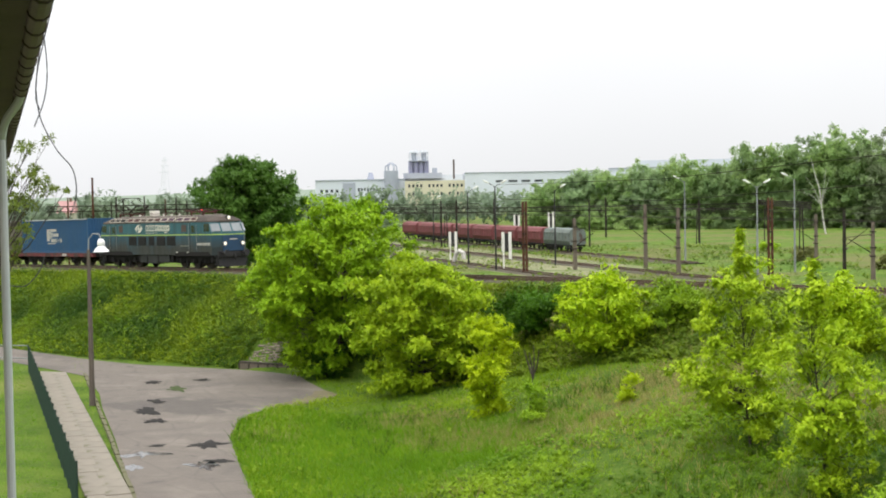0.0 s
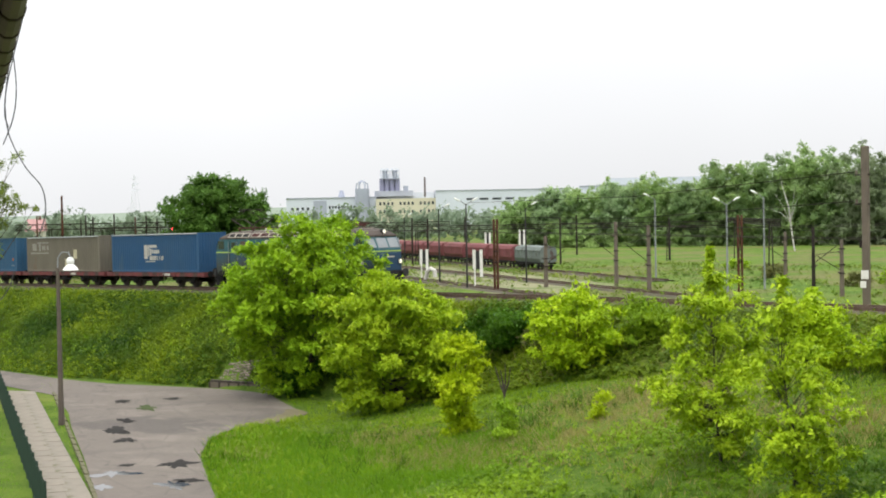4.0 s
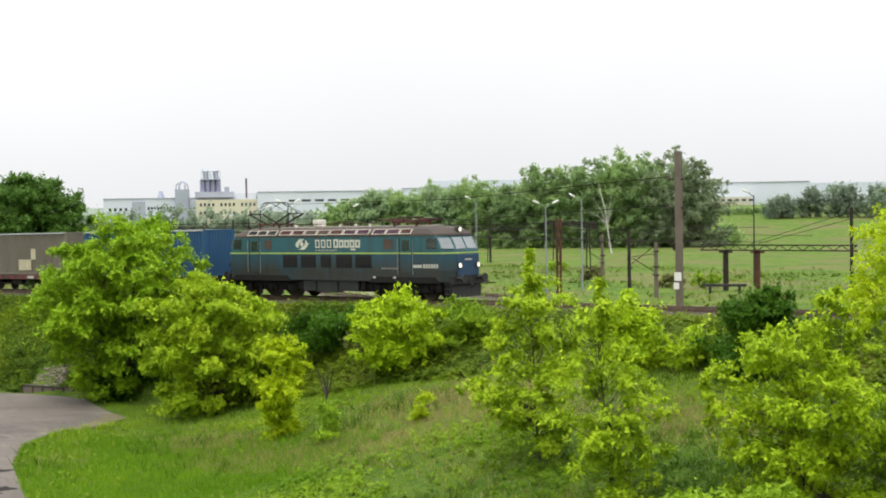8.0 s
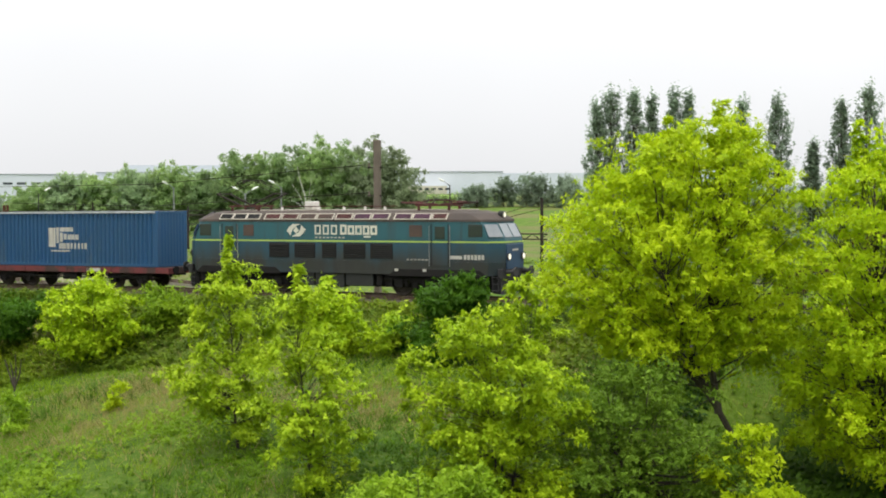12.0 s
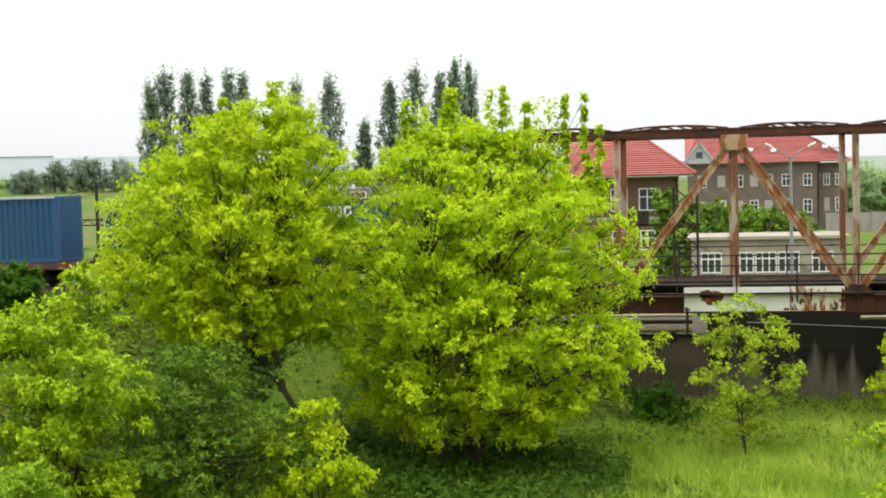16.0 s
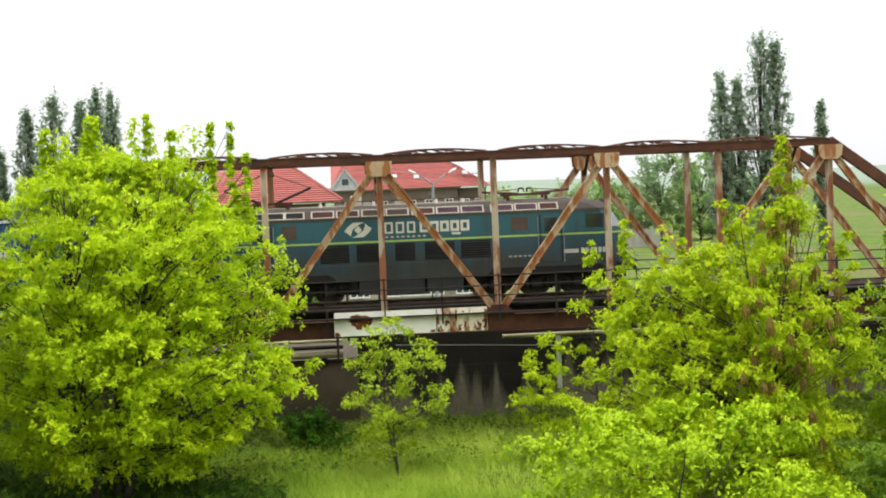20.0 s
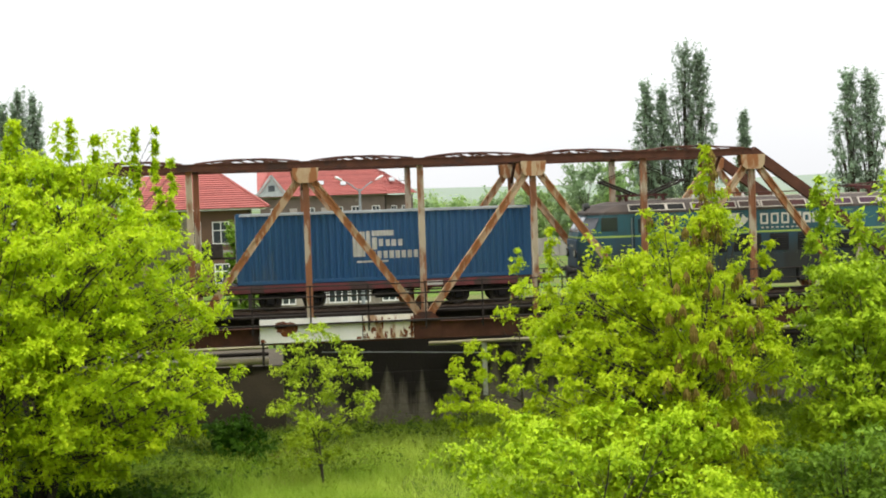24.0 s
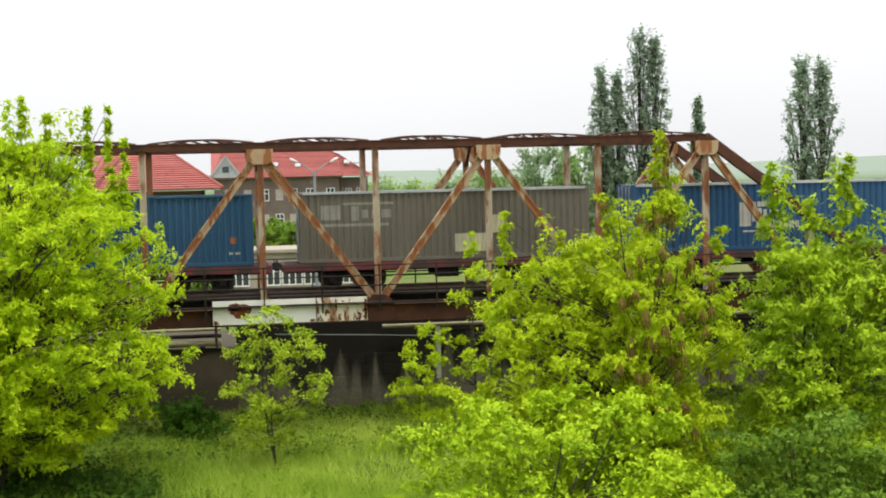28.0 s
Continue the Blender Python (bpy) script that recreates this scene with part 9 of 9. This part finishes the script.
for i in range(22):                              # brownish scrub behind the sidings, added in place of indistinct yard clutter
    a, dd, r = radians(-64 + 0.62 * i), 255 + rng_w.uniform(-15, 25), rng_w.uniform(2.6, 4.2)
    fx, fy = dd * math.sin(a), YC + dd * math.cos(a)
    leafy("scrub_bush", fx, fy, ((rng_w.uniform(3.6, 5.6), -0.3 * r, 0.3 * r), (2.2, -r, r), (0.3, -r, r)), LEAF_TAUPE if i % 3 else LEAF_FAR, "half-bare brownish scrub filling in for indistinct clutter behind the sidings", 420 + i, 16, 1.1, 7, 8, 0.4, 0.08, 3, category="bush", group="yard scrub", z=1.0)


def red_roof_house(x, y, w):
    root = tagged(empty("far_house", pose(x, y, 1.0, rz=55)), "distant pale house with a red gabled roof", "house")
    part("wall", bx(-w, w, -4, 4, 0, 6.6, 0.03), CLAD_CREAM, root)
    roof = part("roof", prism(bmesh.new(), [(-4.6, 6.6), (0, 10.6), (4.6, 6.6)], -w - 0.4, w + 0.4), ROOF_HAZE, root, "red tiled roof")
    part("chimney", bx(w * 0.3, w * 0.3 + 0.8, -0.4, 0.4, 9.6, 11.6, 0.02), BRICK_BROWN, roof)
    for k in range(3):
        part("window", bx(-w * 0.6 + k * w * 0.6 - 0.5, -w * 0.6 + k * w * 0.6 + 0.5, -4.04, -4.003, 3.6, 5.1), PANE, root)


red_roof_house(-439.4, 169.6, 2.6)
for i in range(15):                              # dark clump on the rise beside the fields
    fx, fy = -252 + i * 6.5, 440 + i * 3.1 + rng_w.uniform(-8, 8)
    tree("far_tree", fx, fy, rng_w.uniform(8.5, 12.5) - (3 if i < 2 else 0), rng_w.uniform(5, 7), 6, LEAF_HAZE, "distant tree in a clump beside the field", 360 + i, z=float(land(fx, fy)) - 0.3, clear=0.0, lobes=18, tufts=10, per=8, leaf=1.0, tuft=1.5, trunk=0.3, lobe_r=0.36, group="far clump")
for i in range(10):                              # hedge along the top of the field
    fx, fy = -296 + i * 4.6, 462 + i * 2.4
    tree("hedge_bush", fx, fy, rng_w.uniform(2.4, 4.0), 3.2, 3, LEAF_MID_FAR, "low hedge bush along the field's top edge", 376 + i, z=float(land(fx, fy)) - 0.2, clear=0.0, lobes=9, tufts=9, per=8, leaf=0.8, tuft=1.1, trunk=0.1, category="bush", group="field hedge")
for i, (x, y, h, r) in enumerate(((-91.5, 95, 1.6, 2.4), (-87.5, 96.5, 1.8, 2.2), (-112, 108, 1.5, 2.5), (-135, 132, 1.6, 3.0), (-120, 120, 1.3, 2.2))):
    tree("bramble", x, y, h, r, 1.6, LEAF_TAUPE if i % 2 == 0 else LEAF_MID, "low rough scrub between the sidings", 390 + i, z=1.0, clear=0.0, lobes=10, tufts=9, per=9, leaf=0.35, tuft=0.45, trunk=0.04, category="bush")
for i, (x, y, h, r) in enumerate(((24, 176, 8.2, 5), (30, 178, 8.6, 6), (37, 176, 8.8, 6), (44, 175, 10, 6), (51, 170, 14, 6), (57, 168, 14.5, 6), (62, 170, 12, 5), (70, 172, 9, 5), (40, 190, 10, 7), (26, 188, 9, 7))):
    tree("house_tree", x, y, h, r, r * 0.8, LEAF_MID_FAR if i % 2 else LEAF_FAR, "leafy tree beyond the playground fence", 380 + i, z=1.0, clear=0.02, lobes=26, tufts=13, per=10, leaf=0.6, tuft=0.9, trunk=0.2, lobe_r=0.32)
for i, (x, y, h, r) in enumerate(((1.5, 118, 5.5, 2.6), (5.0, 120, 4.6, 2.8), (8.5, 122, 4.2, 2.6), (11.5, 120, 3.6, 2.4), (-1.2, 70, 6.5, 1.8), (-3.0, 72, 7.5, 1.6))):
    tree("garden_bush", x, y, h, r, r, LEAF_GREY, "green garden bush in front of the brick house", 400 + i, z=1.0, clear=0.0, lobes=18, tufts=13, per=11, leaf=0.42, tuft=0.55, trunk=0.08, category="bush")


# ---------------------------------------------------------------- grass
def grass(name, count, area, hmin, hmax, material, label, seed, keep=None, blades=4):
    """Tufts of narrow blades over the land."""
    rng = np.random.default_rng(seed)
    x = rng.uniform(area[0], area[1], count)
    y = rng.uniform(area[2], area[3], count)
    if keep is not None:
        ok = keep(x, y, rng)
        x, y = x[ok], y[ok]
    n = len(x)
    z = land(x, y)
    p = np.repeat(np.stack([x, y, z - 0.03], 1), blades, 0)
    m = n * blades
    p[:, :2] += rng.normal(0, 0.09, (m, 2))
    h = np.repeat(rng.uniform(hmin, hmax, n), blades) * rng.uniform(0.6, 1.15, m)
    a = rng.uniform(0, 6.283, m)
    w = rng.uniform(0.008, 0.018, m) + h * 0.012
    lean_ = rng.normal(0, 0.5, (m, 2)) * h[:, None]
    side = np.stack([np.cos(a) * w, np.sin(a) * w, np.zeros(m)], 1)
    tip = p + np.concatenate([lean_, h[:, None]], 1)
    v = np.stack([p - side, p + side, tip], 1).reshape(-1, 3)
    return np_mesh(name, v, np.arange(m * 3).reshape(-1, 3), material, None, label, "stuff")


def in_meadow(x, y, rng):
    edge = np.interp(y, [-38, -31.3, -27.7, -24.3, -21.1, -18.2, -14.8, -12.4, -11.3, -10.1, -8.6], [-34.0, -42.0, -48.3, -54.0, -58.0, -59.9, -60.4, -61.4, -63.8, -66.8, -67.0])
    return (x > edge + 0.15) & (y < np.where((x > -12) & (x < 30), 4.9, -3.4))


def patchy(f, lo):
    def test(x, y, rng):
        q = np.sin(x * 0.37 + 1.3 * np.sin(y * 0.29)) * np.sin(y * 0.41 + x * 0.13 + f)
        return in_meadow(x, y, rng) & (q + rng.normal(0, 0.25, len(x)) > lo)
    return test


def weeds(name, count, area, leaf, material, label, seed, keep, per=14, high=0.3):
    """Low leafy clumps hugging the land."""
    rng = np.random.default_rng(seed)
    x, y = rng.uniform(area[0], area[1], count), rng.uniform(area[2], area[3], count)
    ok = keep(x, y, rng)
    x, y = x[ok], y[ok]
    h = high * rng.uniform(0.25, 1.3, len(x))
    c = np.stack([x, y, land(x, y) + h * 0.55], 1)
    v, f = leaf_cloud(c, h * 1.25, np.tile([[0, -0.4, 0.5]], (len(x), 1)), per, leaf, rng, 0.0)
    return np_mesh(name, v, f, material, None, label, "stuff")


def on_slope(x, y, r):
    return (y > np.interp(x, [-99, -95, -87, -76, -68], [-12.9, -12.7, -11.95, -9.3, -7.2])) & ((x < -75.9) | (y > -7.2) | (x > -72.9))


def drift(f, lo, k=0.3):
    def test(x, y, r):
        return on_slope(x, y, r) & (np.sin(x * 0.36 + f + 1.2 * np.sin(y * 0.5)) * np.sin(y * 0.6 + x * 0.2) + r.normal(0, k, len(x)) > lo)
    return test


STRAW_PATCHES = ((-37.2, -12.8, 5.0, 2.6), (-48.6, -17.6, 3.0, 1.3), (-41.0, -20.0, 4.5, 2.4), (-35.8, -17.0, 4.5, 2.2), (-30.6, -8.1, 2.0, 1.0), (2.8, -5.0, 2.5, 1.5), (1.4, -1.0, 3.0, 1.5), (-1.6, 0.0, 2.5, 1.2), (-27.0, -16.0, 4.0, 2.2), (-33.0, -23.5, 4.0, 1.6))


def in_straw(x, y, r):
    ok = np.zeros(len(x), bool)
    for cx_, cy_, ax, ay in STRAW_PATCHES:
        ok |= np.hypot((x - cx_) / ax, (y - cy_) / ay) + r.normal(0, 0.4, len(x)) < 0.9
    return ok


def open_herbs(f, lo):
    keep = patchy(f, lo)
    return lambda x, y, r: keep(x, y, r) & ~in_straw(x, y, r)


weeds("slope_weeds", 17000, (-125, -58, -13.5, -3.2), 0.125, WEEDS, "rank yellow-green weeds covering the embankment slope", 21, on_slope)
weeds("slope_herbs", 7500, (-125, -58, -13.0, -3.4), 0.17, WEEDS_DARK, "dark nettle drifts on the embankment slope", 22, drift(0.0, 0.12, 0.2), 14, 0.5)
weeds("slope_bright", 6500, (-125, -58, -13.6, -3.2), 0.15, SLOPE_LIME, "bright yellow-green weeds along the slope's top and foot", 35,
      lambda x, y, r: on_slope(x, y, r) & ((y > -4.9 + 0.7 * np.sin(x * 0.4)) | (y < np.interp(x, [-99, -95, -87, -76, -68], [-11.4, -11.2, -10.4, -7.9, -5.9]) + 0.6 * np.sin(x * 0.7)) | (np.sin(x * 0.31 + y * 0.55) * np.sin(y * 0.7 - x * 0.16 + 0.8) + r.normal(0, 0.12, len(x)) > 0.4)), 14, 0.36)
weeds("slope_greens", 3500, (-125, -58, -13.4, -3.4), 0.16, GRASS, "fresh grassy drifts on the embankment slope", 33, drift(1.9, 0.15, 0.45), 12, 0.42)
weeds("meadow_herbs", 13500, (-60, 32, -34, 2), 0.16, GRASS, "leafy herbs and clover mixed into the meadow", 23, open_herbs(1.2, 0.0), 12, 0.2)
weeds("yard_weeds", 7000, (-210, -62, 46, 150), 0.4, YARD_WEEDS, "low rough weeds in drifts between the sidings", 27, lambda x, y, r: np.sin(x * 0.17 + 2 * np.sin(y * 0.13)) * np.sin(y * 0.21) + r.normal(0, 0.35, len(x)) > 0.35, 9, 0.45)
# undergrowth whose dark leaf colour also paints the maples' shade
weeds("shade_nettles", 2600, (-13, -2.5, -18, -8), 0.22, WEEDS_DARK, "undergrowth below the large maples, its dark leaves painting in their shade", 28, lambda x, y, r: np.hypot((x + 8) / 5.5, (y + 12.5) / 4.5) + r.normal(0, 0.15, len(x)) < 1, 16, 0.55)
weeds("scrub_nettles", 1500, (17, 27, -20, -8), 0.22, WEEDS_DARK, "dark nettles under the many-stemmed maple", 29, lambda x, y, r: r.random(len(x)) < 0.9, 16, 0.6)
weeds("rough_herbs", 4200, (-39, -8, -34, -20), 0.14, WEEDS_DARK, "rough dark herbs in the near meadow", 30, open_herbs(4.2, 0.3), 14, 0.35)
weeds("fresh_herbs", 4000, (-38, -8, -32, -18), 0.18, GRASS, "fresh leafy herbs in the near meadow", 31, patchy(0.4, 0.4), 14, 0.32)
weeds("wall_foot_weeds", 3000, (-14, 26, -7, 4.9), 0.2, WEEDS, "rank weeds at the foot of the retaining wall", 32, lambda x, y, r: np.sin(x * 0.9) + r.normal(0, 0.8, len(x)) > -0.4, 14, 0.5)
weeds("track_edge_weeds", 9000, (-58, -16, -9.5, -2.3), 0.2, WEEDS, "low weeds along the top of the embankment", 24, lambda x, y, r: r.random(len(x)) < 0.8, 14, 0.32)
grass("straw_patch", 62000, (-52, 6, -22, 2), 0.15, 0.4, STRAW, "bleached dry grass lying in patches in the meadow", 25, in_straw, 3)
grass("meadow_grass", 92000, (-67, 34, -38, 4.9), 0.10, 0.3, GRASS, "long fresh spring grass of the meadow", 1, lambda x, y, r: in_meadow(x, y, r) & ~(in_straw(x, y, r) & (r.random(len(x)) < 0.75)))
grass("pale_tall_grass", 34000, (-7, 14, -17, 4.9), 0.25, 0.65, PALE_GRASS, "pale seeding grass below the bridge", 26, lambda x, y, r: np.sin(x * 0.6 + 1.5 * np.sin(y * 0.5)) + r.normal(0, 0.7, len(x)) > -0.3)
grass("lush_grass", 22000, (-60, -38, -35, -17), 0.12, 0.34, LUSH, "bright lush grass beside the lane", 34, in_meadow)
grass("tall_grass", 9000, (-60, 34, -36, -4), 0.3, 0.65, GRASS, "tall lush grass tufts", 2, patchy(0.5, 0.2))
grass("dry_grass", 9500, (-58, 32, -32, -5), 0.2, 0.5, STRAW, "last year's straw-coloured grass stems", 3, patchy(2.1, 0.3), 3)
grass("embankment_grass", 34000, (-125, -58, -13.5, -3.6), 0.15, 0.45, WEEDS, "grass stems among the weeds of the slope", 4, lambda x, y, r: (y > np.interp(x, [-95, -86, -76, -68], [-12.2, -11.6, -8.6, -6.6])) & ((x < -75.9) | (y > -7.2) | (x > -72.9)))
grass("verge_grass", 5000, (-100, -44, -36, -12), 0.06, 0.16, GRASS, "short verge grass along the kerb", 5,
      lambda x, y, r: np.abs(((x + 66.6) * 10.5 + (y + 23.9) * 21.6) / 24.0 + 0.35) < 0.4)
grass("lawn_grass", 26000, (-100, -40, -48, -18), 0.06, 0.14, LUSH, "mown lawn behind the fence", 6, lambda x, y, r: ((x + 84.6) * 17.7 + (y + 18.9) * 39.6) / 43.4 < -0.4)
grass("trackside_grass", 20000, (-110, -16, -5.2, -1.9), 0.12, 0.4, WEEDS, "grass and weeds along the ballast edge", 7, lambda x, y, r: r.random(len(x)) < 0.85)
grass("yard_grass", 24000, (-260, -60, 44, 150), 0.15, 0.5, YARD_BLADES, "thin grass between the sidings", 8, lambda x, y, r: np.sin(x * 0.13 + 2 * np.sin(y * 0.11)) + r.normal(0, 0.6, len(x)) > -0.1, 3)
grass("weed_clumps", 5000, (-56, 30, -34, -8), 0.3, 0.7, WEEDS_DARK, "dark nettles and docks among the grass", 9, patchy(3.4, 0.42), 7)
grass("dry_slope_grass", 4000, (-64, -20, -9, -3.4), 0.2, 0.5, STRAW, "dry stems along the top of the embankment", 12, lambda x, y, r: r.random(len(x)) < 0.3 + 0.6 * (np.sin(x * 0.5) > 0.2), 3)
motions()
